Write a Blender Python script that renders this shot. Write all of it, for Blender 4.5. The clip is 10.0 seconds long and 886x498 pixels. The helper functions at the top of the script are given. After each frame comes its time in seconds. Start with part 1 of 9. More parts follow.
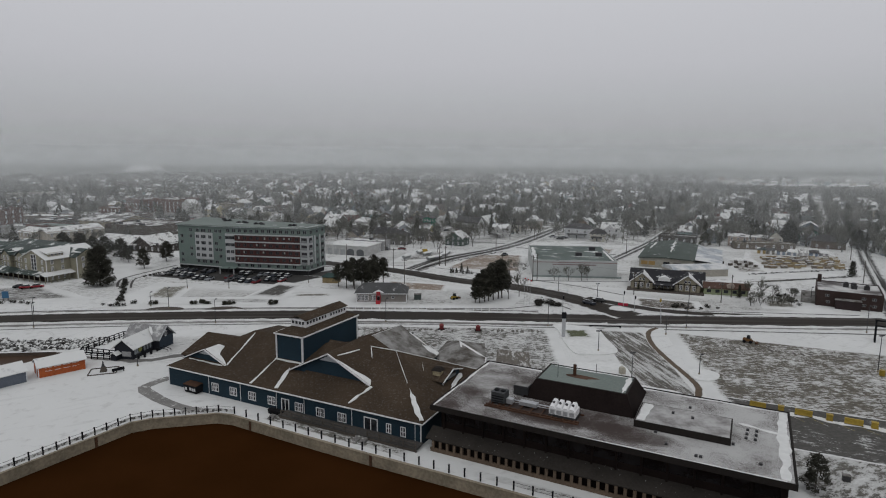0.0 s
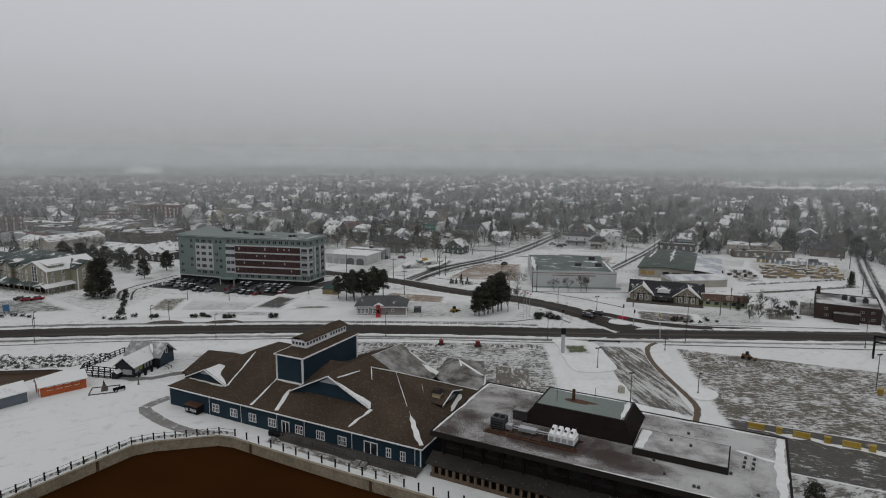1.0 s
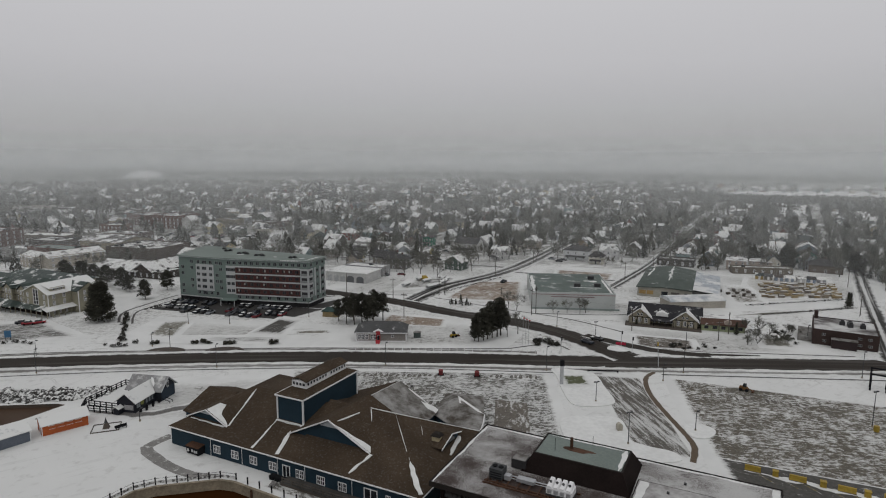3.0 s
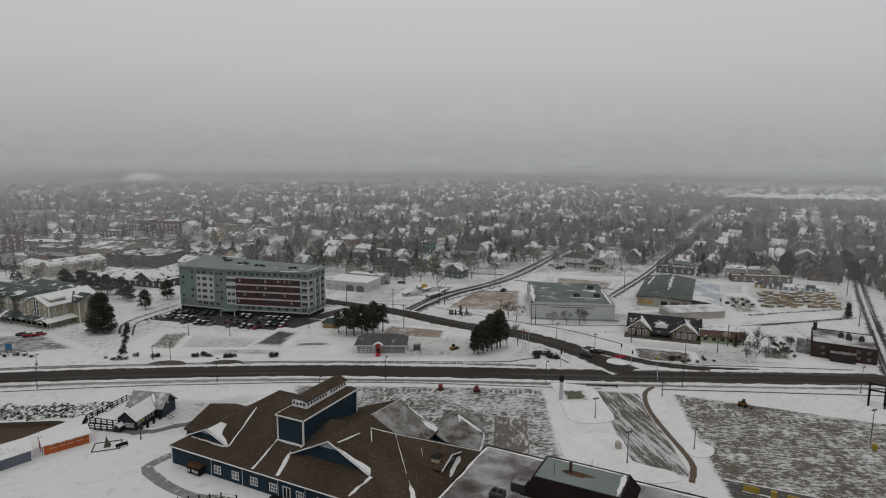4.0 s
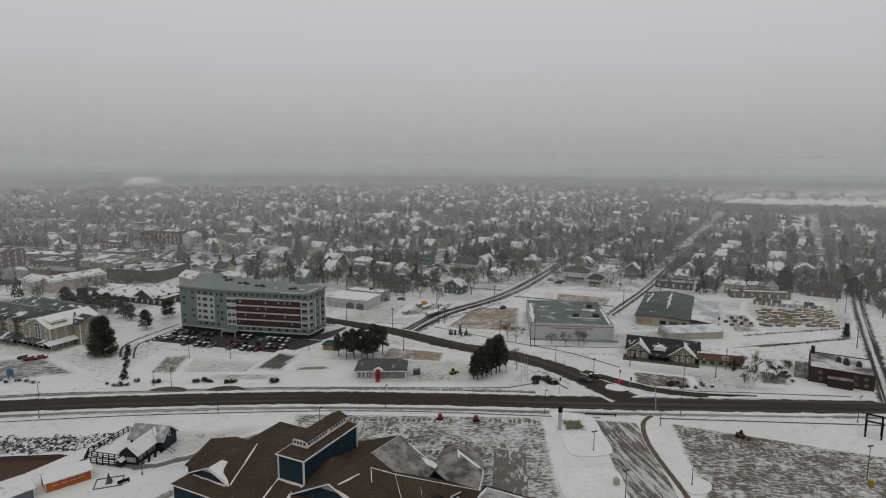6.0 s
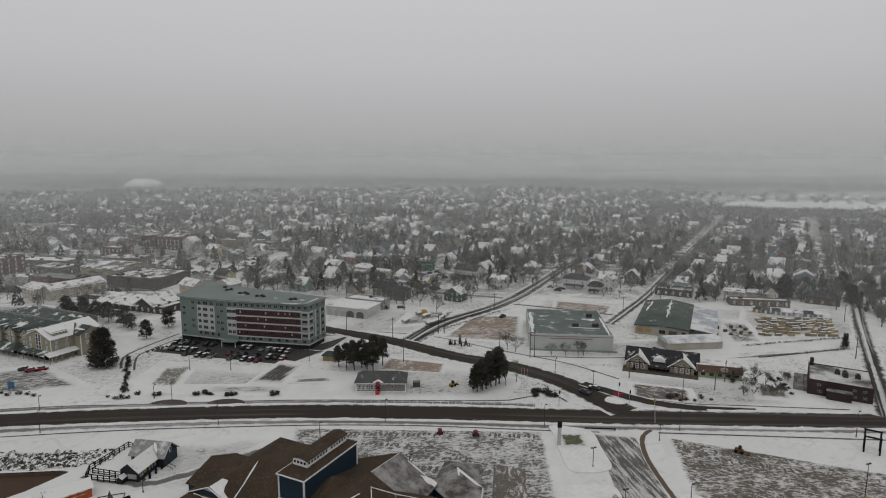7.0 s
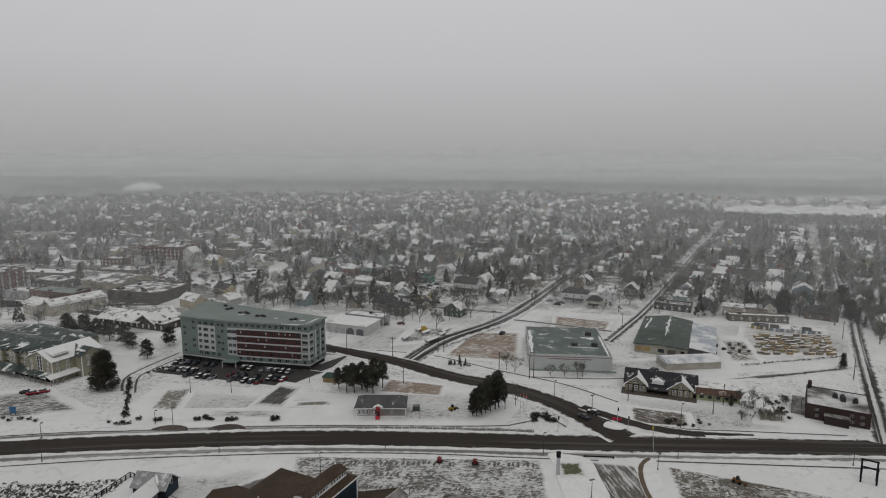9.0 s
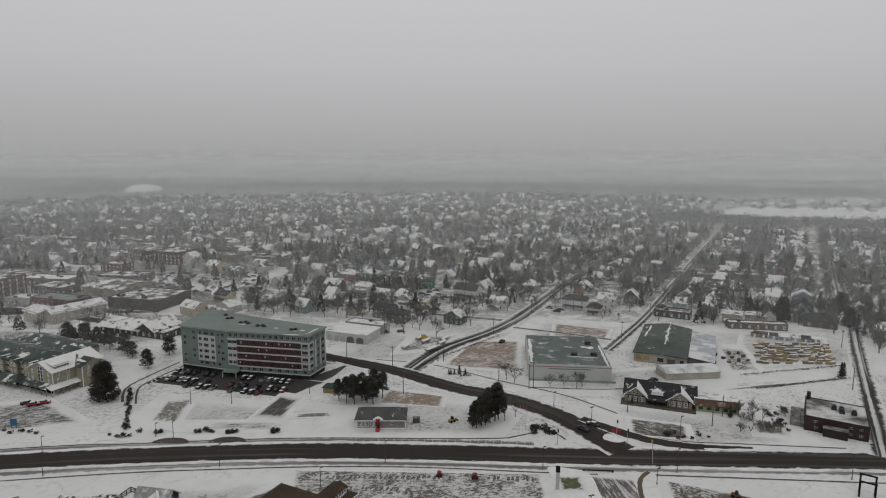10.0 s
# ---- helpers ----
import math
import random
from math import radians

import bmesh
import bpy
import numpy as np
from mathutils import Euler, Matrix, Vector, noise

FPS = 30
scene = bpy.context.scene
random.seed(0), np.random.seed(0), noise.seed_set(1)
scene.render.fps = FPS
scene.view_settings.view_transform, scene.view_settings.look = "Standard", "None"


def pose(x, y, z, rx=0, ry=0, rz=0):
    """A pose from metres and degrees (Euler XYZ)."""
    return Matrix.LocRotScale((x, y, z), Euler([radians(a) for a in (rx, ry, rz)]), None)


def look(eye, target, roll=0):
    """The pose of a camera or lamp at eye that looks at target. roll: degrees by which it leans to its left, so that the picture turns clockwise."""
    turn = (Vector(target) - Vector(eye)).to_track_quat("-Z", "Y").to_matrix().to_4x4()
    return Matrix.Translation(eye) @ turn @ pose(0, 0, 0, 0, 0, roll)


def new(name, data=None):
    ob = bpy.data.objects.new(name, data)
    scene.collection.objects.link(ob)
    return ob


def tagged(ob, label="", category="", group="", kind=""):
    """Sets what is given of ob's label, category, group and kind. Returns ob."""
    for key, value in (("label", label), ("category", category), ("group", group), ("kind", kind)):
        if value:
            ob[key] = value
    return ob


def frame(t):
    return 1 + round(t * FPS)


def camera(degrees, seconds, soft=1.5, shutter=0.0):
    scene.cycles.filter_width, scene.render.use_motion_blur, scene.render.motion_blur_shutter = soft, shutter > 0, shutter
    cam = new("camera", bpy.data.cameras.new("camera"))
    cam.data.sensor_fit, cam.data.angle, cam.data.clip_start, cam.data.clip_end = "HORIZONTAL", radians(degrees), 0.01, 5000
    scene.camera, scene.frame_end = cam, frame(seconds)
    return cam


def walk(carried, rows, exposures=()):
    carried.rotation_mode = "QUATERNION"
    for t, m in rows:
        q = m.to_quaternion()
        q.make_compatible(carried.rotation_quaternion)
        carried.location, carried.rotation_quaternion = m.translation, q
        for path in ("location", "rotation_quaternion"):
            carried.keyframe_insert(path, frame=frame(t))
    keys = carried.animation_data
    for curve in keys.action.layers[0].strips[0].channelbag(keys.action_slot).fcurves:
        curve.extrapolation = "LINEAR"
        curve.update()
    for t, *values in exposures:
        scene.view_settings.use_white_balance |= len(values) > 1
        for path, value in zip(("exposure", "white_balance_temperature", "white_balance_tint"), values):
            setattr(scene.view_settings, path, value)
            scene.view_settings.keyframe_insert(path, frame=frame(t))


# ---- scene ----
cam = camera(72.74, 10.0, soft=1.08)
PATH = [
    (0, (-0.234, -0.856, 48.864), (-0.278, 99.144, 33.277), 0.290),
    (1, (-0.187, -0.685, 53.267), (-0.223, 99.315, 37.707), 0.276),
    (2, (-0.141, -0.513, 57.666), (-0.167, 99.487, 42.127), 0.262),
    (3, (-0.094, -0.342, 62.060), (-0.111, 99.658, 46.536), 0.248),
    (4, (-0.047, -0.171, 66.449), (-0.056, 99.829, 50.936), 0.234),
    (5, (0.000, 0.000, 70.833), (0.000, 100.000, 55.325), 0.219),
    (6, (0.047, 0.171, 75.213), (0.056, 100.171, 59.705), 0.205),
    (7, (0.094, 0.342, 79.587), (0.111, 100.342, 64.074), 0.191),
    (8, (0.141, 0.513, 83.957), (0.167, 100.513, 68.433), 0.177),
    (9, (0.187, 0.685, 88.321), (0.223, 100.685, 72.783), 0.163),
    (10, (0.234, 0.856, 92.681), (0.278, 100.856, 77.122), 0.149),
]
walk(cam, [(t, look(eye, target, roll)) for t, eye, target, roll in PATH],
     exposures=[(0, 0.0, 6320, 10), (3, 0.0, 6480, 10), (10, 0.0, 6550, 10)])

# ---- sky, sun ----
world = bpy.data.worlds.new("overcast")
scene.world = world
world.use_nodes = True
wn, wl = world.node_tree.nodes, world.node_tree.links
wn.clear()
sky = wn.new("ShaderNodeTexSky")
sky.sky_type, sky.sun_disc = "NISHITA", False
sky.sun_elevation, sky.sun_rotation = radians(55), radians(200)
grey = wn.new("ShaderNodeRGBToBW")
gain = wn.new("ShaderNodeMath")
gain.operation, gain.inputs[1].default_value = "MULTIPLY", 0.06
tex = wn.new("ShaderNodeTexCoord")
sep = wn.new("ShaderNodeSeparateXYZ")
ramp = wn.new("ShaderNodeValToRGB")
stops = [(0.0, (0.375, 0.378, 0.378)), (0.03, (0.40, 0.401, 0.403)), (0.08, (0.453, 0.453, 0.466)), (0.14, (0.523, 0.52, 0.538)),
         (0.25, (0.597, 0.594, 0.614)), (1.0, (0.60, 0.60, 0.615))]
while len(ramp.color_ramp.elements) < len(stops):
    ramp.color_ramp.elements.new(0.5)
for e, (p, c) in zip(ramp.color_ramp.elements, stops):
    e.position, e.color = p, (*c, 1)
mixw = wn.new("ShaderNodeMix")
mixw.data_type, mixw.blend_type = "RGBA", "MIX"
mixw.inputs["Factor"].default_value = 0.1
back = wn.new("ShaderNodeBackground")
outw = wn.new("ShaderNodeOutputWorld")
wl.new(sky.outputs[0], grey.inputs[0])
wl.new(grey.outputs[0], gain.inputs[0])
wl.new(tex.outputs["Generated"], sep.inputs[0])
wl.new(sep.outputs["Z"], ramp.inputs[0])
wl.new(ramp.outputs[0], mixw.inputs["A"])
wl.new(gain.outputs[0], mixw.inputs["B"])
wl.new(mixw.outputs["Result"], back.inputs["Color"])
wl.new(back.outputs[0], outw.inputs[0])
back.inputs["Strength"].default_value = 1.0
sun_data = bpy.data.lights.new("sun", "SUN")
sun_data.energy, sun_data.angle, sun_data.color = 0.5, radians(60), (1.0, 0.98, 0.95)
sun = new("sun", sun_data)
sun.matrix_world = look((0, -60, 200), (10, 40, 0))


# ---- materials ----
def nodes_of(name):
    m = bpy.data.materials.new(name)
    m.use_nodes = True
    n, l = m.node_tree.nodes, m.node_tree.links
    n.clear()
    out = n.new("ShaderNodeOutputMaterial")
    b = n.new("ShaderNodeBsdfPrincipled")
    l.new(b.outputs[0], out.inputs[0])
    return m, n, l, b


def rgb(c, k=1.0):
    return (c[0] * k, c[1] * k, c[2] * k, 1)


def noise_at(n, l, scale, detail=4.0, stretch=None, rough=0.55, turn=0.0):
    """Noise over world position, of a feature size of about 1 / scale metres."""
    g = n.new("ShaderNodeNewGeometry")
    mp = n.new("ShaderNodeMapping")
    mp.inputs["Scale"].default_value = stretch or (1, 1, 1)
    mp.inputs["Rotation"].default_value = (0, 0, radians(turn))
    if turn:
        mp.vector_type = "TEXTURE"
        mp.inputs["Scale"].default_value = [1 / q for q in (stretch or (1, 1, 1))]
    t = n.new("ShaderNodeTexNoise")
    t.inputs["Scale"].default_value, t.inputs["Detail"].default_value, t.inputs["Roughness"].default_value = scale, detail, rough
    l.new(g.outputs["Position"], mp.inputs[0])
    l.new(mp.outputs[0], t.inputs["Vector"])
    return t.outputs["Fac"]


def span(n, l, value, a, b, lo=0.0, hi=1.0):
    r = n.new("ShaderNodeMapRange")
    r.interpolation_type = "SMOOTHSTEP"
    for k, v in zip(("From Min", "From Max", "To Min", "To Max"), (a, b, lo, hi)):
        r.inputs[k].default_value = v
    l.new(value, r.inputs["Value"])
    return r.outputs[0]


def calc(n, l, op, a, b):
    m = n.new("ShaderNodeMath")
    m.operation = op
    for k, v in enumerate((a, b)):
        if isinstance(v, (int, float)):
            m.inputs[k].default_value = v
        else:
            l.new(v, m.inputs[k])
    return m.outputs[0]


def blend(n, l, fac, a, b, how="MIX"):
    m = n.new("ShaderNodeMix")
    m.data_type, m.blend_type = "RGBA", how
    for key, v in (("Factor", fac), ("A", a), ("B", b)):
        if isinstance(v, (int, float)):
            m.inputs[key].default_value = v
        elif isinstance(v, tuple):
            m.inputs[key].default_value = v
        else:
            l.new(v, m.inputs[key])
    return m.outputs["Result"]


def relief(n, l, b, height, strength, dist=0.05):
    k = n.new("ShaderNodeBump")
    k.inputs["Strength"].default_value, k.inputs["Distance"].default_value = strength, dist
    l.new(height, k.inputs["Height"])
    l.new(k.outputs[0], b.inputs["Normal"])


SNOW = (0.63, 0.637, 0.622)


def mat(name, col, rough=0.8, metal=0.0, var=0.25, fine=3.0, broad=0.25, bump=0.25, snow=None, snow_scale=0.5, spec=0.3, depth=1.0):
    """A plain surface with grain at two scales; snow: (from, to) of a noise above which snow lies on it."""
    m, n, l, b = nodes_of(name)
    f, g = noise_at(n, l, fine), noise_at(n, l, broad, 3)
    k = calc(n, l, "ADD", span(n, l, f, 0.3, 0.7, -var / 2, var / 2), span(n, l, g, 0.3, 0.7, 1 - var / 2, 1 + var / 2))
    c = blend(n, l, 1.0, rgb(col), k, "MULTIPLY")
    if snow:
        s = noise_at(n, l, snow_scale, 6, rough=0.65)
        c = blend(n, l, span(n, l, s, *snow, 0.0, depth), c, rgb(SNOW))
    if isinstance(c, tuple):
        b.inputs["Base Color"].default_value = c
    else:
        l.new(c, b.inputs["Base Color"])
    b.inputs["Roughness"].default_value, b.inputs["Metallic"].default_value = rough, metal
    b.inputs["Specular IOR Level"].default_value = spec
    if bump:
        relief(n, l, b, f, bump)
    return m


def palette(name, colours, snow=None, islands=False, rough=0.8, snow_scale=0.25, spread=0.25):
    """One colour of a palette for each object (or each island of a mesh)."""
    m, n, l, b = nodes_of(name)
    if islands:
        r = n.new("ShaderNodeNewGeometry").outputs["Random Per Island"]
    else:
        r = n.new("ShaderNodeObjectInfo").outputs["Random"]
    ra = n.new("ShaderNodeValToRGB")
    ra.color_ramp.interpolation = "CONSTANT"
    while len(ra.color_ramp.elements) < len(colours):
        ra.color_ramp.elements.new(0.5)
    for i, (e, c) in enumerate(zip(ra.color_ramp.elements, colours)):
        e.position, e.color = i / len(colours), rgb(c)
    l.new(r, ra.inputs[0])
    f = noise_at(n, l, 1.5)
    c = blend(n, l, 1.0, ra.outputs[0], span(n, l, f, 0.3, 0.7, 0.85, 1.12), "MULTIPLY")
    if snow:
        w = calc(n, l, "FRACT", calc(n, l, "MULTIPLY", r, 37.3), 0)
        s = calc(n, l, "ADD", noise_at(n, l, snow_scale, 6, rough=0.65), calc(n, l, "MULTIPLY", calc(n, l, "SUBTRACT", w, 0.5), spread))
        c = blend(n, l, span(n, l, s, *snow), c, rgb(SNOW))
    l.new(c, b.inputs["Base Color"])
    b.inputs["Roughness"].default_value = rough
    b.inputs["Specular IOR Level"].default_value = 0.25
    relief(n, l, b, f, 0.2)
    return m


def crown_haze(name, dark, pale):
    """Bare twigs, in tones that change from tree to tree with the place."""
    m, n, l, b = nodes_of(name)
    k = calc(n, l, "ADD", calc(n, l, "MULTIPLY", noise_at(n, l, 0.07, 2), 0.6), calc(n, l, "MULTIPLY", noise_at(n, l, 0.010, 3), 0.4))
    l.new(blend(n, l, span(n, l, k, 0.36, 0.62), rgb(dark), rgb(pale)), b.inputs["Base Color"])
    b.inputs["Roughness"].default_value = 0.95
    b.inputs["Specular IOR Level"].default_value = 0.1
    return m


def worn_ground(name, dirt, cover, turn=0.0, stretch=(1, 1, 1), scale=0.35, edge=0.0, dirt2=None, soft=0.05):
    """Snow-covered ground with bare earth; cover: how much lies bare, 0 to 1. edge: width (of the sheet's UV) over which the bare part frays out."""
    m, n, l, b = nodes_of(name)
    a = noise_at(n, l, scale, 10, stretch, 0.73, turn)
    c = noise_at(n, l, scale * 0.11, 6, None, 0.6)
    e = noise_at(n, l, scale * 2.6, 6, None, 0.75)
    h = noise_at(n, l, scale * 0.35, 5, stretch, 0.6, turn + 7)
    k = calc(n, l, "ADD", calc(n, l, "MULTIPLY", a, 0.46), calc(n, l, "ADD", calc(n, l, "MULTIPLY", c, 0.18), calc(n, l, "ADD", calc(n, l, "MULTIPLY", h, 0.16), calc(n, l, "MULTIPLY", e, 0.20))))
    if edge:
        uv = n.new("ShaderNodeUVMap")
        sp = n.new("ShaderNodeSeparateXYZ")
        l.new(uv.outputs[0], sp.inputs[0])
        du = calc(n, l, "SUBTRACT", 0.5, calc(n, l, "ABSOLUTE", calc(n, l, "SUBTRACT", sp.outputs["X"], 0.5), 0))
        dv = calc(n, l, "SUBTRACT", 0.5, calc(n, l, "ABSOLUTE", calc(n, l, "SUBTRACT", sp.outputs["Y"], 0.5), 0))
        d = calc(n, l, "MINIMUM", du, dv)
        k = calc(n, l, "ADD", k, span(n, l, d, 0.0, edge, 0.32, 0.0))
    mid = 0.5 + (cover - 0.5) * 0.5
    thin = span(n, l, k, mid - soft, mid + soft * 3.5, 0.42, 0.0)
    bare = calc(n, l, "MAXIMUM", span(n, l, k, mid - soft * 1.3, mid + soft * 0.5, 1.0, 0.0), thin)
    g = noise_at(n, l, 1.3, 6)
    earth = blend(n, l, span(n, l, g, 0.35, 0.65), rgb(dirt), rgb(dirt2 or dirt, 1.0 if dirt2 else 1.5))
    white = blend(n, l, span(n, l, noise_at(n, l, 0.12, 4), 0.3, 0.7), rgb(SNOW, 0.9), rgb(SNOW))
    l.new(blend(n, l, bare, white, earth), b.inputs["Base Color"])
    b.inputs["Roughness"].default_value = 0.85
    relief(n, l, b, k, 0.5, 0.15)
    return m


def road_surface(name, col, frayed=0.16, streaks=0.5, middle=0.0):
    """Asphalt with slush at its edges and tyre tracks along it (UV: x along in metres, y across 0 to 1); middle: half width of the snow between the lanes."""
    m, n, l, b = nodes_of(name)
    uv = n.new("ShaderNodeUVMap")
    sp = n.new("ShaderNodeSeparateXYZ")
    l.new(uv.outputs[0], sp.inputs[0])
    d = calc(n, l, "SUBTRACT", 0.5, calc(n, l, "ABSOLUTE", calc(n, l, "SUBTRACT", sp.outputs["Y"], 0.5), 0))
    fr = noise_at(n, l, 0.35, 6)
    e = calc(n, l, "ADD", d, calc(n, l, "MULTIPLY", calc(n, l, "SUBTRACT", fr, 0.5), frayed * 1.6))
    mp = n.new("ShaderNodeMapping")
    mp.inputs["Scale"].default_value = (0.012, 7.0, 1)
    l.new(uv.outputs[0], mp.inputs[0])
    t = n.new("ShaderNodeTexNoise")
    t.inputs["Scale"].default_value, t.inputs["Detail"].default_value = 1.0, 5
    l.new(mp.outputs[0], t.inputs["Vector"])
    st = span(n, l, t.outputs["Fac"], 0.5 if streaks < 0.9 else 0.50, 0.68 if streaks < 0.9 else 0.60, 0.0, min(streaks, 0.85))
    g = noise_at(n, l, 2.0, 5)
    base = blend(n, l, span(n, l, g, 0.3, 0.7), rgb(col, 0.8), rgb(col, 1.25))
    base = blend(n, l, st, base, rgb((0.085, 0.08, 0.074) if streaks < 0.9 else (0.34, 0.34, 0.33)))
    c = blend(n, l, span(n, l, e, frayed * 0.25, frayed * 0.8, 1.0, 0.0), base, rgb(SNOW, 0.93))
    if middle:
        off = calc(n, l, "ADD", calc(n, l, "SUBTRACT", 0.5, d), calc(n, l, "MULTIPLY", calc(n, l, "SUBTRACT", noise_at(n, l, 0.22, 5), 0.5), middle * 1.5))
        c = blend(n, l, span(n, l, off, middle * 0.55, middle * 1.15, 0.9, 0.0), c, rgb(SNOW, 0.9))
    l.new(c, b.inputs["Base Color"])
    b.inputs["Roughness"].default_value = 0.75
    b.inputs["Specular IOR Level"].default_value = 0.15
    relief(n, l, b, g, 0.2, 0.03)
    return m


def dusted_roof():
    """Brown membrane under wind-blown snow that thickens towards the east end."""
    m, n, l, b = nodes_of("snow_dusted_membrane")
    g = n.new("ShaderNodeNewGeometry")
    sp = n.new("ShaderNodeSeparateXYZ")
    l.new(g.outputs["Position"], sp.inputs[0])
    k = calc(n, l, "ADD", span(n, l, sp.outputs["X"], 8, 40, 0.43, 0.68), span(n, l, noise_at(n, l, 0.13, 4), 0.3, 0.7, -0.30, 0.26))
    k = calc(n, l, "ADD", k, span(n, l, noise_at(n, l, 1.3, 5, None, 0.7), 0.3, 0.7, -0.08, 0.08))
    k = calc(n, l, "ADD", k, span(n, l, noise_at(n, l, 7.0, 4, None, 0.75), 0.34, 0.66, -0.34, 0.34))
    # swept bare round the roof plant and in two worn spots
    tc = n.new("ShaderNodeTexCoord")
    so = n.new("ShaderNodeSeparateXYZ")
    l.new(tc.outputs["Object"], so.inputs[0])
    for cx, cy, rx, ry, depth in ((19.0, 6.6, 12.5, 4.6, 0.44), (31.0, 4.6, 7.5, 2.8, 0.30), (2.5, 5.0, 4.0, 6.0, 0.22)):
        u, v = (calc(n, l, "DIVIDE", calc(n, l, "SUBTRACT", so.outputs[ax], c), r) for ax, c, r in (("X", cx, rx), ("Y", cy, ry)))
        q = calc(n, l, "ADD", calc(n, l, "MULTIPLY", u, u), calc(n, l, "MULTIPLY", v, v))
        k = calc(n, l, "SUBTRACT", k, span(n, l, q, 0.25, 1.25, depth, 0.0))
    k = span(n, l, k, 0.12, 0.80, 0.0, 0.64)
    l.new(blend(n, l, k, rgb((0.030, 0.0175, 0.0135)), rgb(SNOW)), b.inputs["Base Color"])
    b.inputs["Roughness"].default_value = 0.8
    relief(n, l, b, noise_at(n, l, 3.0), 0.2)
    return m


def ground_material():
    m, n, l, b = nodes_of("snow_ground")
    big, mid = noise_at(n, l, 0.035, 5), noise_at(n, l, 0.4, 6)
    c = blend(n, l, span(n, l, big, 0.3, 0.7), rgb(SNOW, 0.93), rgb(SNOW))
    c = blend(n, l, span(n, l, mid, 0.54, 0.72, 0, 0.34), c, rgb((0.30, 0.29, 0.28)))
    trod = calc(n, l, "MULTIPLY", span(n, l, noise_at(n, l, 0.6, 9, (0.75, 1, 1), 0.76, 8), 0.51, 0.60), span(n, l, noise_at(n, l, 0.028, 6, None, 0.65), 0.50, 0.62))
    g = n.new("ShaderNodeNewGeometry")
    sp = n.new("ShaderNodeSeparateXYZ")
    l.new(g.outputs["Position"], sp.inputs[0])
    trod = calc(n, l, "MULTIPLY", trod, span(n, l, sp.outputs["Y"], 150, 200, 0.12, 1.0))
    c = blend(n, l, calc(n, l, "MULTIPLY", trod, 0.8), c, rgb((0.115, 0.112, 0.095)))
    faint = span(n, l, noise_at(n, l, 0.5, 6, (0.12, 1, 1), 0.6, 35), 0.56, 0.68, 0.0, 0.16)
    c = blend(n, l, faint, c, rgb((0.25, 0.245, 0.24)))
    muck = calc(n, l, "MULTIPLY", span(n, l, noise_at(n, l, 0.9, 8, (0.6, 1, 1), 0.78, 40), 0.48, 0.61), span(n, l, noise_at(n, l, 0.045, 6, None, 0.65), 0.41, 0.57))
    muck = calc(n, l, "MULTIPLY", muck, span(n, l, sp.outputs["Y"], 175, 215, 0.0, 0.7))
    c = blend(n, l, muck, c, rgb((0.14, 0.135, 0.115)))
    for sc, off, deep in ((0.030, 0.5, 0.55), (0.030, 0.508, 0.55), (0.055, 0.47, 0.4), (0.09, 0.53, 0.35)):
        gap = calc(n, l, "ABSOLUTE", calc(n, l, "SUBTRACT", noise_at(n, l, sc, 2, None, 0.4), off), 0)
        rut = calc(n, l, "MULTIPLY", span(n, l, gap, 0.0006, 0.0028, 1.0, 0.0), span(n, l, noise_at(n, l, 0.12, 5, None, 0.7), 0.42, 0.60, 0.0, deep))
        c = blend(n, l, calc(n, l, "MULTIPLY", rut, span(n, l, sp.outputs["Y"], 120, 190)), c, rgb((0.13, 0.125, 0.11)))
    speck = calc(n, l, "MULTIPLY", span(n, l, noise_at(n, l, 2.2, 6, None, 0.75), 0.56, 0.66), span(n, l, noise_at(n, l, 0.07, 5, None, 0.65), 0.42, 0.62, 0.0, 0.6))
    c = blend(n, l, calc(n, l, "MULTIPLY", speck, span(n, l, sp.outputs["Y"], 110, 180, 0.25, 1.0)), c, rgb((0.12, 0.115, 0.10)))
    town = span(n, l, sp.outputs["Y"], 280, 420)
    lawn = calc(n, l, "MULTIPLY", span(n, l, noise_at(n, l, 0.09, 7, None, 0.7), 0.42, 0.54), town)
    c = blend(n, l, calc(n, l, "MULTIPLY", lawn, 0.85), c, rgb((0.098, 0.098, 0.08)))
    l.new(c, b.inputs["Base Color"])
    b.inputs["Roughness"].default_value = 0.9
    relief(n, l, b, mid, 0.35, 0.12)
    return m


def water_material():
    m, n, l, b = nodes_of("silty_water")
    big = noise_at(n, l, 0.06, 4)
    l.new(blend(n, l, span(n, l, big, 0.3, 0.7), rgb((0.027, 0.0103, 0.003)), rgb((0.034, 0.013, 0.004))), b.inputs["Base Color"])
    b.inputs["Roughness"].default_value = 0.3
    b.inputs["Specular IOR Level"].default_value = 0.0
    relief(n, l, b, noise_at(n, l, 1.2, 5), 0.25, 0.06)
    return m


def glass_material(name, col=(0.025, 0.03, 0.035), rough=0.12):
    m, n, l, b = nodes_of(name)
    g = noise_at(n, l, 0.35, 2)
    l.new(blend(n, l, span(n, l, g, 0.35, 0.65), rgb(col, 0.6), rgb(col, 1.6)), b.inputs["Base Color"])
    b.inputs["Roughness"].default_value = rough
    b.inputs["Specular IOR Level"].default_value = 0.5
    return m


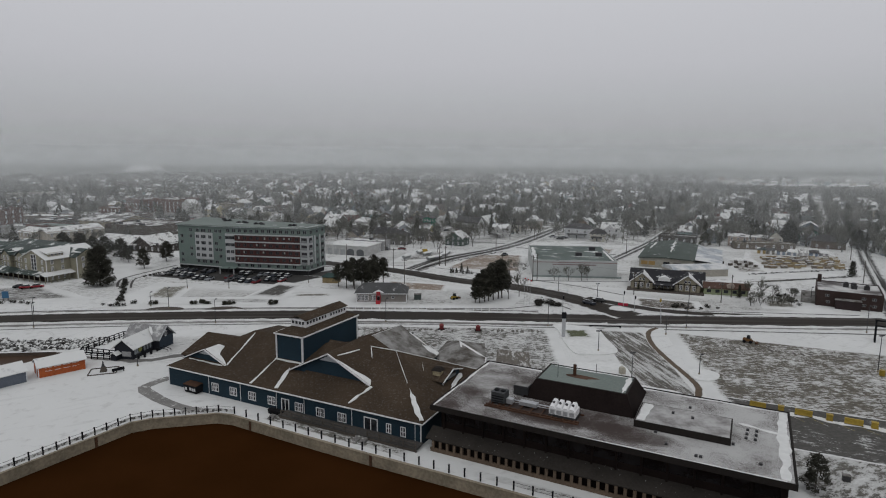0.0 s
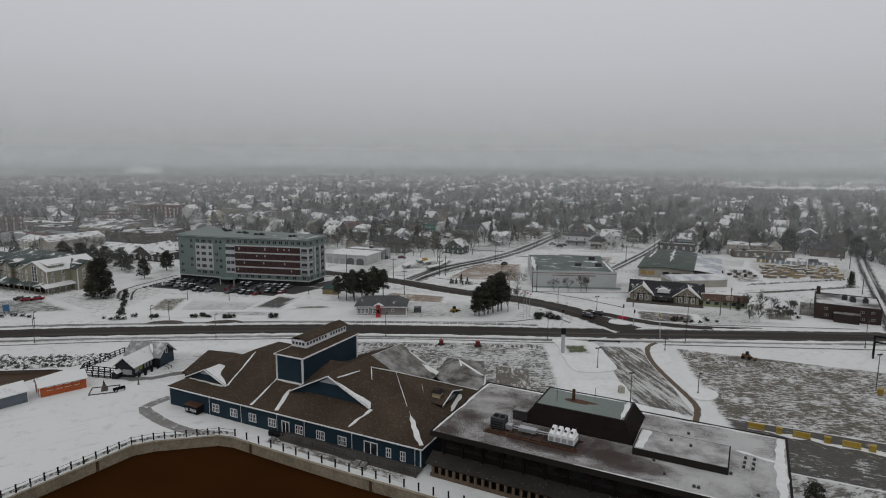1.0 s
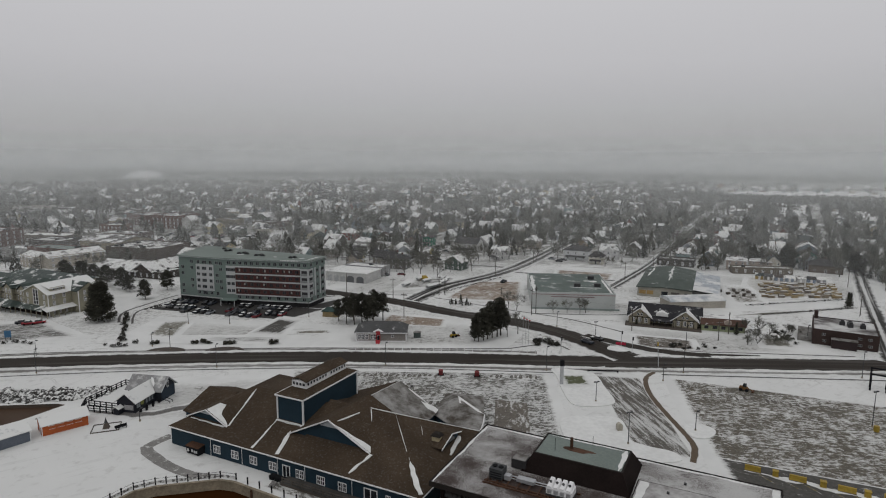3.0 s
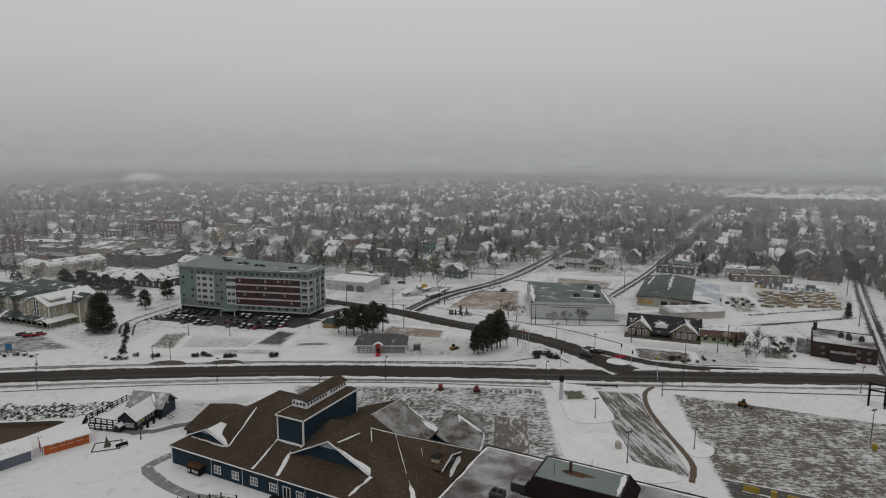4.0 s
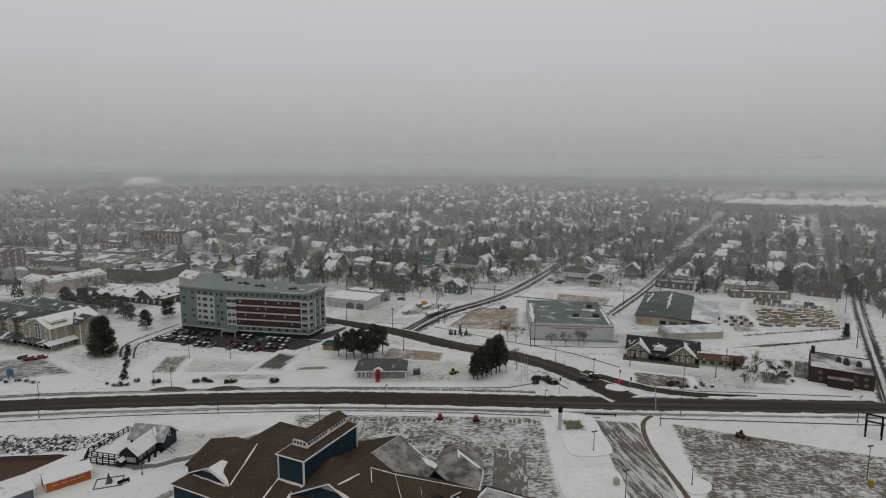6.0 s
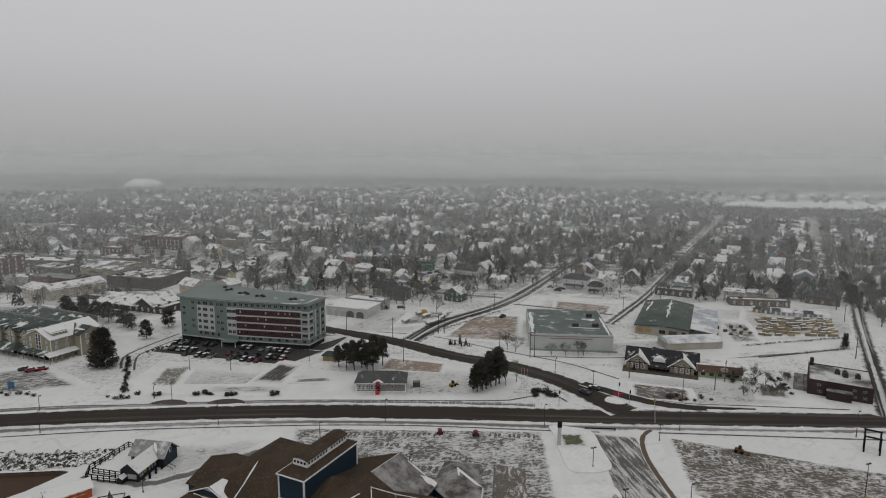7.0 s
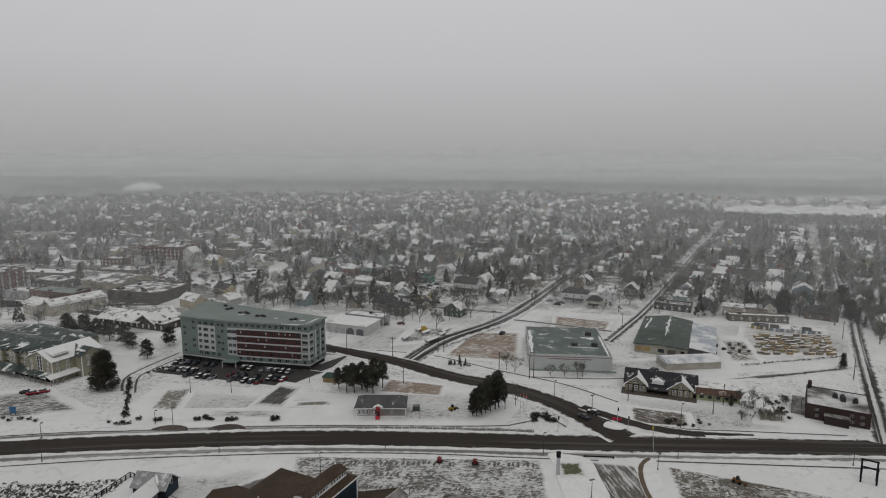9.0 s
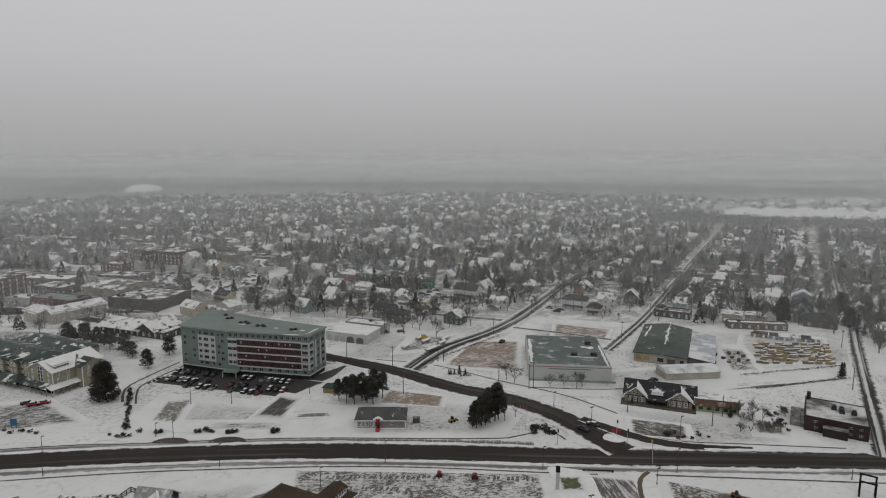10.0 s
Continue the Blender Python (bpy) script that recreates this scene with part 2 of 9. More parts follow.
M_SNOW = mat("snow", SNOW, 0.9, var=0.08, fine=1.0, bump=0.3)
M_GROUND = ground_material()
M_WATER = water_material()
M_GLASS = glass_material("window_glass", (0.018, 0.021, 0.025))
M_ROAD = road_surface("wet_asphalt", (0.026, 0.0215, 0.017), 0.19, 0.6)
M_STREET = road_surface("street_asphalt", (0.034, 0.033, 0.030), 0.30, 0.93, 0.05)
M_LANE = road_surface("snowy_street", (0.036, 0.035, 0.032), 0.34, 1.0, 0.085)
M_TRAIL = road_surface("trail_asphalt", (0.07, 0.066, 0.063), 0.3, 0.7)
M_MUDLANE = road_surface("mud_lane", (0.10, 0.075, 0.052), 0.2, 0.5)
M_LOT = worn_ground("ploughed_gravel_lot", (0.066, 0.060, 0.046), 0.55, -14, (0.5, 1, 1), 1.4, 0.035, (0.105, 0.092, 0.068), soft=0.025)
M_TRACKS = worn_ground("tracked_gravel", (0.066, 0.061, 0.051), 0.545, 99, (0.09, 1, 1), 1.0, 0.08, soft=0.03)
M_PARK = worn_ground("half_clear_car_park", (0.078, 0.075, 0.066), 0.52, 25, (0.5, 1, 1), 1.0, 0.25, soft=0.025)
M_APRON = worn_ground("black_car_park", (0.026, 0.0245, 0.0225), 0.74, 60, (0.3, 1, 1), 0.9, 0.05, soft=0.04)
M_CLAY = worn_ground("bare_red_clay", (0.15, 0.112, 0.082), 0.60, 30, (0.5, 1, 1), 0.8, 0.10, (0.26, 0.205, 0.155))
M_SCRUB = worn_ground("frozen_scrub", (0.115, 0.11, 0.088), 0.60, 0, (1, 1, 1), 0.8, 0.30, soft=0.03)
M_PAVING = mat("swept_paving", (0.19, 0.185, 0.175), 0.9, var=0.3, snow=(0.56, 0.66), snow_scale=0.8, depth=0.7)
M_CONCRETE = mat("tan_concrete", (0.23, 0.195, 0.14), 0.85, var=0.35, fine=2.0, broad=0.3, bump=0.4)
M_BLUE = mat("navy_clapboard", (0.0095, 0.027, 0.041), 0.8, var=0.2, fine=4.0, bump=0.15)
M_WHITE = mat("white_paint", (0.66, 0.66, 0.66), 0.6, var=0.12)
M_SHINGLE = mat("brown_shingle", (0.052, 0.038, 0.026), 0.95, var=0.3, fine=5.0, broad=0.15, bump=0.6, snow=(0.52, 0.74), snow_scale=2.2, depth=0.10, spec=0.08)
M_SHINGLE_DUSTED = mat("snow_dusted_shingle", (0.062, 0.053, 0.044), 0.95, var=0.2, fine=6, bump=0.4, snow=(0.28, 0.72), snow_scale=0.3, depth=0.42, spec=0.08)
M_BITUMEN = dusted_roof()
M_DARKBROWN = mat("dark_brown_cladding", (0.0135, 0.0095, 0.0085), 0.9, var=0.3, spec=0.08)
M_BROWNMETAL = mat("brown_metal_trim", (0.022, 0.019, 0.017), 0.8, var=0.2, spec=0.1)
M_GREENROOF = mat("grey_green_membrane", (0.15, 0.18, 0.163), 0.7, var=0.2, broad=0.08, bump=0.15)
M_STOREROOF = mat("snow_swept_green_membrane", (0.10, 0.125, 0.113), 0.75, var=0.3, broad=0.1, snow=(0.54, 0.72), snow_scale=0.16, depth=0.8)
M_GREENROOF_SNOW = mat("patched_green_roof", (0.058, 0.074, 0.064), 0.75, var=0.3, snow=(0.60, 0.68), snow_scale=0.2)
M_WOOD = mat("weathered_wood", (0.075, 0.064, 0.053), 0.85, var=0.35)
M_BLACKWOOD = mat("blackened_wood", (0.012, 0.0125, 0.014), 0.9, var=0.3, spec=0.1)
M_STEEL = mat("galvanised_steel", (0.42, 0.43, 0.44), 0.45, 0.6, var=0.2)
M_DARKSTEEL = mat("dark_steel", (0.05, 0.05, 0.052), 0.5, 0.4, var=0.2)
M_RUST = mat("rusted_steel", (0.07, 0.035, 0.02), 0.8, 0.2, var=0.5, fine=3)


# ---- building helpers ----
class Geo:
    """Collects faces of one mesh, in metres."""

    def __init__(self):
        self.v, self.f, self.uv, self.cuts = [], [], [], []

    def add(self, verts, faces, uvs=None):
        k = len(self.v)
        self.cuts.append((k, len(self.f)))
        self.v += [tuple(p) for p in verts]
        self.f += [tuple(i + k for i in f) for f in faces]
        self.uv += uvs if uvs else [None] * len(faces)
        return self

    def box(self, x0, x1, y0, y1, z0, z1):
        return self.add([(x0, y0, z0), (x1, y0, z0), (x1, y1, z0), (x0, y1, z0), (x0, y0, z1), (x1, y0, z1), (x1, y1, z1), (x0, y1, z1)],
                        [(0, 3, 2, 1), (4, 5, 6, 7), (0, 1, 5, 4), (1, 2, 6, 5), (2, 3, 7, 6), (3, 0, 4, 7)])

    def frustum(self, lo, hi, z0, z1):
        """lo, hi: (x0, x1, y0, y1) below and above."""
        c = lambda r, z: [(r[0], r[2], z), (r[1], r[2], z), (r[1], r[3], z), (r[0], r[3], z)]
        return self.add(c(lo, z0) + c(hi, z1), [(0, 3, 2, 1), (4, 5, 6, 7), (0, 1, 5, 4), (1, 2, 6, 5), (2, 3, 7, 6), (3, 0, 4, 7)])

    def prism(self, pts, z0, z1):
        n = len(pts)
        return self.add([(x, y, z0) for x, y in pts] + [(x, y, z1) for x, y in pts],
                        [tuple(range(n))[::-1], tuple(range(n, 2 * n))] + [(i, (i + 1) % n, n + (i + 1) % n, n + i) for i in range(n)])

    def side_prism(self, pts, y0, y1):
        """A profile of (x, z) drawn out along y."""
        n = len(pts)
        return self.add([(x, y0, z) for x, z in pts] + [(x, y1, z) for x, z in pts],
                        [tuple(range(n)), tuple(range(n, 2 * n))[::-1]] + [(i, n + i, n + (i + 1) % n, (i + 1) % n) for i in range(n)])

    def end_prism(self, pts, x0, x1):
        """A profile of (y, z) drawn out along x."""
        n = len(pts)
        return self.add([(x0, y, z) for y, z in pts] + [(x1, y, z) for y, z in pts],
                        [tuple(range(n))[::-1], tuple(range(n, 2 * n))] + [(i, (i + 1) % n, n + (i + 1) % n, n + i) for i in range(n)])

    def slab(self, pts, th=0.2):
        """A sloping slab: its upper face pts (counter-clockwise from above), th thick."""
        n = len(pts)
        return self.add([tuple(p) for p in pts] + [(p[0], p[1], p[2] - th) for p in pts],
                        [tuple(range(n)), tuple(range(n, 2 * n))[::-1]] + [(i, n + i, n + (i + 1) % n, (i + 1) % n) for i in range(n)])

    def tube(self, p, q, r0, r1=None, n=6):
        r1 = r0 if r1 is None else r1
        p, q = Vector(p), Vector(q)
        z = (q - p).normalized()
        x = z.orthogonal().normalized()
        y = z.cross(x)
        ring = lambda c, r: [c + (x * math.cos(2 * math.pi * k / n) + y * math.sin(2 * math.pi * k / n)) * r for k in range(n)]
        return self.add(ring(p, r0) + ring(q, r1), [tuple(range(n))[::-1], tuple(range(n, 2 * n))] + [(i, (i + 1) % n, n + (i + 1) % n, n + i) for i in range(n)])

    def shell(self, verts, faces, th=0.22):
        """A closed shell: faces share verts above, and a copy th lower closes it below."""
        n = len(verts)
        count = {}
        for f in faces:
            for i in range(len(f)):
                e = (f[i], f[(i + 1) % len(f)])
                count[e] = count.get(e, 0) + 1
        rim = [e for e in count if (e[1], e[0]) not in count]
        return self.add(list(verts) + [(p[0], p[1], p[2] - th) for p in verts],
                        [tuple(f) for f in faces] + [tuple(i + n for i in reversed(f)) for f in faces] + [(a, a + n, b + n, b) for a, b in rim])

    def gable(self, x0, x1, y0, y1, z0, z1, th=0.22):
        """A gable roof with its ridge along x."""
        m = (y0 + y1) / 2
        return self.shell([(x0, y0, z0), (x1, y0, z0), (x1, m, z1), (x0, m, z1), (x1, y1, z0), (x0, y1, z0)], [(0, 1, 2, 3), (3, 2, 4, 5)], th)

    def gable_y(self, x0, x1, y0, y1, z0, z1, th=0.22):
        """A gable roof with its ridge along y."""
        m = (x0 + x1) / 2
        return self.shell([(x0, y0, z0), (m, y0, z1), (m, y1, z1), (x0, y1, z0), (x1, y0, z0), (x1, y1, z0)], [(0, 1, 2, 3), (1, 4, 5, 2)], th)

    def hip(self, x0, x1, y0, y1, z0, z1, inset, th=0.22):
        m = (y0 + y1) / 2
        return self.shell([(x0, y0, z0), (x1, y0, z0), (x1, y1, z0), (x0, y1, z0), (x0 + inset, m, z1), (x1 - inset, m, z1)],
                          [(0, 1, 5, 4), (2, 3, 4, 5), (3, 0, 4), (1, 2, 5)], th)

    def mesh(self, name, *mats):
        me = bpy.data.meshes.new(name)
        me.from_pydata(self.v, [], self.f)
        if any(u for u in self.uv):
            lay = me.uv_layers.new(name="UVMap")
            for poly, u in zip(me.polygons, self.uv):
                if u:
                    for li, c in zip(poly.loop_indices, u):
                        lay.data[li].uv = c
        for m in mats:
            me.materials.append(m)
        me.update()
        return me


def thing(name, x, y, z=0.0, turn=0.0, label="", category="", group="", kind=""):
    ob = new(name)
    ob.empty_display_size = 0.5
    ob.matrix_world = pose(x, y, z, 0, 0, turn)
    return tagged(ob, label, category, group, kind)


def pieces(geo):
    """The single pieces that a Geo was put together from."""
    ends = geo.cuts[1:] + [(len(geo.v), len(geo.f))]
    for (v0, f0), (v1, f1) in zip(geo.cuts, ends):
        g = Geo()
        g.v, g.uv, g.cuts = geo.v[v0:v1], geo.uv[f0:f1], [(0, 0)]
        g.f = [tuple(i - v0 for i in f) for f in geo.f[f0:f1]]
        yield g


def part(name, geo, material, parent, label="", at=None, kind=""):
    """A mesh under a thing or a part, one for each piece of the Geo. geo: a Geo, or a mesh that several parts share."""
    first = None
    for g in (pieces(geo) if isinstance(geo, Geo) and len(geo.cuts) <= 40 and not kind else [geo]):
        ob = new(name, g.mesh(name, material) if isinstance(g, Geo) else g)
        ob.parent = parent
        if at is not None:
            ob.matrix_local = at
        tagged(ob, label, kind=kind)
        first = first or ob
    return first


def solid(name, geo, material, label="", category="", group="", kind="", at=None):
    """One mesh that is a thing of its own."""
    ob = new(name, geo.mesh(name, material) if isinstance(geo, Geo) else geo)
    if at is not None:
        ob.matrix_world = at
    return tagged(ob, label, category, group, kind)


def sheet(name, pts, material, z, label, kind="structure"):
    """A patch of ground; four corners get UVs for its frayed edge."""
    g = Geo()
    uv = [(0, 0), (1, 0), (1, 1), (0, 1)] if len(pts) == 4 else None
    g.add([(x, y, z) for x, y in pts], [tuple(range(len(pts)))], [uv])
    return solid(name, g, material, label, "ground", kind=kind)


def strip(name, pts, width, material, z, label, thick=0.0):
    """A road or path along a line of points; width: one number, or one for each point."""
    line = smooth_line(pts)
    ws = width if isinstance(width, (int, float)) else None
    g, run, n = Geo(), 0.0, len(line)
    left, right, us = [], [], []
    for i, p in enumerate(line):
        a, b = line[max(i - 1, 0)], line[min(i + 1, n - 1)]
        d = Vector((b[0] - a[0], b[1] - a[1])).normalized()
        w = ws if ws else np.interp(i, np.linspace(0, n - 1, len(width)), width)
        left.append((p[0] - d.y * w / 2, p[1] + d.x * w / 2, z))
        right.append((p[0] + d.y * w / 2, p[1] - d.x * w / 2, z))
        if i:
            run += math.dist(p, line[i - 1])
        us.append(run)
    for i in range(n - 1):
        g.add([right[i], right[i + 1], left[i + 1], left[i]], [(0, 1, 2, 3)], [[(us[i], 0), (us[i + 1], 0), (us[i + 1], 1), (us[i], 1)]])
        if thick:
            for a, b in ((right[i], right[i + 1]), (left[i + 1], left[i])):
                g.add([a, (a[0], a[1], z - thick), (b[0], b[1], z - thick), b], [(0, 1, 2, 3)], [[(0, 0)] * 4])
    return solid(name, g, material, label, "road", kind="structure")


def smooth_line(pts, step=6.0):
    """Points along a Catmull-Rom line through pts."""
    out, p = [], [Vector(q) for q in pts]
    p = [2 * p[0] - p[1]] + p + [2 * p[-1] - p[-2]]
    for i in range(1, len(p) - 2):
        a, b, c, d = p[i - 1:i + 3]
        k = max(2, min(14, int((c - b).length / step)))
        for j in range(k):
            t = j / k
            q = 0.5 * (2 * b + (c - a) * t + (2 * a - 5 * b + 4 * c - d) * t * t + (3 * b - a - 3 * c + d) * t ** 3)
            out.append((q.x, q.y))
    out.append((p[-2].x, p[-2].y))
    return out


# ---- ground, water, quay ----
QUAY = [(-118, 2), (-68.6, 85.7), (-57.7, 103.7), (-54.5, 105.4), (-43.2, 107.9), (-40.0, 107.2), (-29.2, 101.3), (-16.2, 94.4), (-4.1, 88.4), (10.2, 81.2), (60, 55.5), (190, -12)]
POND = [(-94.5, 142.5), (-97.5, 137.0), (-99.5, 133.5), (-104, 128.5), (-118, 122), (-190, 100), (-190, 134), (-118, 141.4), (-98, 143.4)]


def ground():
    bm = bmesh.new()
    far = 4200
    outer = [(far, -far), (far, far), (-far, far), (-far, -far), (-118, -far)] + QUAY + [(190, -far)]
    loops = []
    for loop in (outer, POND):
        vs = [bm.verts.new((x, y, 0)) for x, y in loop]
        loops += [bm.edges.new((vs[i], vs[(i + 1) % len(vs)])) for i in range(len(vs))]
    bmesh.ops.triangle_fill(bm, edges=loops, use_beauty=True, normal=(0, 0, 1))
    me = bpy.data.meshes.new("ground")
    bm.to_mesh(me)
    bm.free()
    me.materials.append(M_GROUND)
    return tagged(new("ground", me), "snow-covered flat ground of a waterfront town", "ground", kind="structure")


ground()
solid("water", Geo().add([(-118.5, -4200, -1.95), (190.5, -4200, -1.95), (190.5, 0, -1.95), (60, 75, -1.95), (-40, 118, -1.95), (-70, 108, -1.95), (-118.5, 20, -1.95)], [tuple(range(7))]),
      M_WATER, "still brown silty harbour water below the quay", "water", kind="structure")
solid("pond_water", Geo().add([(-195, 95, -0.9), (-90, 125, -0.9), (-90, 150, -0.9), (-195, 150, -0.9)], [(0, 1, 2, 3)]),
      mat("shallow_silt", (0.062, 0.040, 0.027), 0.5, var=0.12, bump=0.05, spec=0.05), "brown silty water of the small inner basin", "water", kind="structure")


def wall_along(line, z0, z1, th):
    g = Geo()
    for i in range(len(line) - 1):
        a, b = Vector(line[i]), Vector(line[i + 1])
        d = (b - a).normalized()
        n = Vector((d.y, -d.x)) * th
        g.prism([tuple(a), tuple(a + n), tuple(b + n), tuple(b)], z0, z1)
    return g


solid("pond_bank", wall_along(POND + POND[:1], -1.4, -0.01, 0.25), mat("wet_bank", (0.09, 0.07, 0.055), 0.9), "wet earth bank of the inner basin", "bank", kind="structure")


def quay_wall():
    q = thing("quay_wall", 0, 0, label="tan concrete quay wall above the brown water", category="wall", kind="structure")
    line = QUAY
    part("wall", wall_along(line, -4.0, -0.06, 0.45), M_CONCRETE, q)
    part("coping", wall_along(line, -0.055, 0.06, 0.55), M_CONCRETE, q, "worn concrete coping")
    joint = Geo().box(-0.22, 0.22, -0.12, 0.12, -2.6, -0.1).mesh("joint", M_RUST)
    run = 0
    for i in range(1, len(line) - 2):
        a, b = Vector(line[i]), Vector(line[i + 1])
        d = b - a
        t = 3.0
        while t < d.length:
            p = a + d.normalized() * t
            if run % 12 == 6:
                nrm = Vector((d.y, -d.x)).normalized() * 0.5
                part("joint", joint, None, q, "dark vertical joint", pose(p.x + nrm.x, p.y + nrm.y, 0, 0, 0, math.degrees(math.atan2(d.y, d.x))))
            run += 1
            t += 1.9
    return q


quay_wall()

# ---- roads ----
strip("road", [(-640, 60), (-300, 143), (-200, 161), (-134.4, 171.8), (-82, 177.2), (-40, 179.4), (-4, 178.8), (30, 177), (75, 175.2), (130, 173.6), (250, 168), (640, 140)],
      12.8, M_ROAD, 0.03, "wet dark asphalt road with slush along its edges")
strip("side_road", [(-230, 345), (-150, 312), (-100, 293), (-56, 270.5), (-21, 252), (4, 233), (24, 222.5), (41, 207.5), (51, 192), (58, 180)], (9, 9, 9, 11, 11, 11, 11, 11.5, 12, 13), M_ROAD, 0.045,
      "wet dark asphalt side road curving towards the town")
strip("slip_road", [(50, 204), (58, 195.5), (68, 187.6), (80, 183.2), (100, 181.0)], (5, 6, 6, 5, 4), M_ROAD, 0.06, "short asphalt slip road")
strip("street_a", [(-14, 252), (1, 282), (30, 316), (56.5, 362), (92.5, 436), (147, 533), (215, 652), (330, 850)], (13, 12, 11, 10, 8, 7, 6, 6), M_STREET, 0.04, "ploughed street lined with houses")
strip("street_b", [(80, 280), (94.9, 303.4), (121.5, 346), (175, 441), (237, 553), (330, 716)], 7.5, M_LANE, 0.04, "ploughed residential street")
strip("street_c", [(138, 176), (168.5, 227), (201, 281), (239, 343), (309, 464), (396, 607), (520, 812)], (8.5, 8.5, 8.5, 8, 7.5, 7, 7), M_LANE, 0.05, "ploughed street with tyre tracks")

M_SLUSH = road_surface("slushy_verge", (0.14, 0.135, 0.125), 0.42, 0.95)
for pts in ([(-200, 153.6), (-134, 164.4), (-82, 169.8), (-40, 172.0), (-4, 171.4), (30, 169.6), (75, 167.9), (130, 166.4), (220, 161)], [(-200, 168.6), (-134, 179.4), (-82, 184.8), (-40, 187.0), (-4, 186.4), (30, 184.6)]):
    strip("verge", pts, 4.2, M_SLUSH, 0.02, "slushy trodden verge beside the road")

# ---- shared small parts ----
PAIR_W, PAIR_H = 1.9, 1.75


def window_mesh(name, w, h, cols, rows, frame_mat, glass=None, bar=0.07, edge=0.13, depth=0.10):
    """A window facing -y about its centre, one closed piece: a frame with bars, the panes set back in it."""
    def lines(size, count, wide_mid):
        out, inner = [-size / 2, -size / 2 + edge], size - 2 * edge
        for c in range(1, count):
            x = -inner / 2 + inner * c / count
            k = bar * (1.1 if wide_mid and count % 2 == 0 and c == count // 2 else 0.5)
            out += [x - k, x + k]
        return out + [size / 2 - edge, size / 2]
    xs, zs = lines(w, cols, True), lines(h, rows, False)
    verts, faces, index, glazed = [], [], {}, []

    def at(i, k, y):
        key = (i, k, y)
        if key not in index:
            index[key] = len(verts)
            verts.append((xs[i], y, zs[k]))
        return index[key]
    f, b = -depth, -0.03
    for i in range(len(xs) - 1):
        for k in range(len(zs) - 1):
            hole = i % 2 == 1 and k % 2 == 1
            y = b if hole else f
            faces.append((at(i, k, y), at(i + 1, k, y), at(i + 1, k + 1, y), at(i, k + 1, y)))
            if hole:
                glazed.append(len(faces) - 1)
                for p, q in (((i, k), (i + 1, k)), ((i + 1, k), (i + 1, k + 1)), ((i + 1, k + 1), (i, k + 1)), ((i, k + 1), (i, k))):
                    faces.append((at(*p, f), at(*q, f), at(*q, b), at(*p, b)))
    n, m = len(xs) - 1, len(zs) - 1
    rim = [(i, 0) for i in range(n)] + [(n, k) for k in range(m)] + [(i, m) for i in range(n, 0, -1)] + [(0, k) for k in range(m, 0, -1)]
    for p, q in zip(rim, rim[1:] + rim[:1]):
        faces.append((at(*p, f), at(*p, 0.0), at(*q, 0.0), at(*q, f)))
    me = Geo().add(verts, faces).mesh(name, frame_mat, glass or M_GLASS)
    for j in glazed:
        me.polygons[j].material_index = 1
    return me


def facing(x, y, z, turn=0):
    return pose(x, y, z, 0, 0, turn)


WIN_PAIR = window_mesh("window", PAIR_W, PAIR_H, 4, 2, M_WHITE)
WIN_TALL = window_mesh("window", 1.05, 1.8, 2, 2, M_WHITE)
WIN_SMALL = window_mesh("window", 0.85, 0.85, 1, 1, M_WHITE, edge=0.1)
DOOR_DOUBLE = window_mesh("door", 2.9, 2.6, 2, 1, M_WHITE, edge=0.16)
DOOR_WIDE = window_mesh("door", 1.9, 2.6, 2, 1, M_WHITE, edge=0.16)


def band(p, q, w, lift=0.03, th=0.04, swell=0.45, taper=(0.35, 0.35), up=(0, 0, 1)):
    """A streak of snow along p-q on a roof, swelling and thinning gently; taper: its width at either end."""
    g = Geo()
    p, q = Vector(p), Vector(q)
    d = q - p
    side = d.cross(Vector(up)).normalized()
    n = max(10, int(d.length / 0.3))
    rnd = random.Random(int(abs(p.x * 13 + q.y * 7)))
    waves = [(rnd.uniform(0.5, 1.2) / (j + 1), rnd.uniform(0.25, 0.6) * (j + 1), rnd.uniform(0, 6.28)) for j in range(5)]
    verts = []
    for i in range(n + 1):
        f, s = i / n, d.length * i / n
        c = p + d * f + Vector((0, 0, lift + th))
        ends = min(1.0, taper[0] + f * 3) * min(1.0, taper[1] + (1 - f) * 3)
        l, r = (w / 2 * ends * max(0.12, 1 + swell * sum(a * math.sin(k * s * m + o) for a, k, o in waves)) for m in (1.0, 1.37))
        verts += [c - side * l, c + side * r]
    return g.shell(verts, [(2 * i + 1, 2 * i + 3, 2 * i + 2, 2 * i) for i in range(n)], th + 0.10)


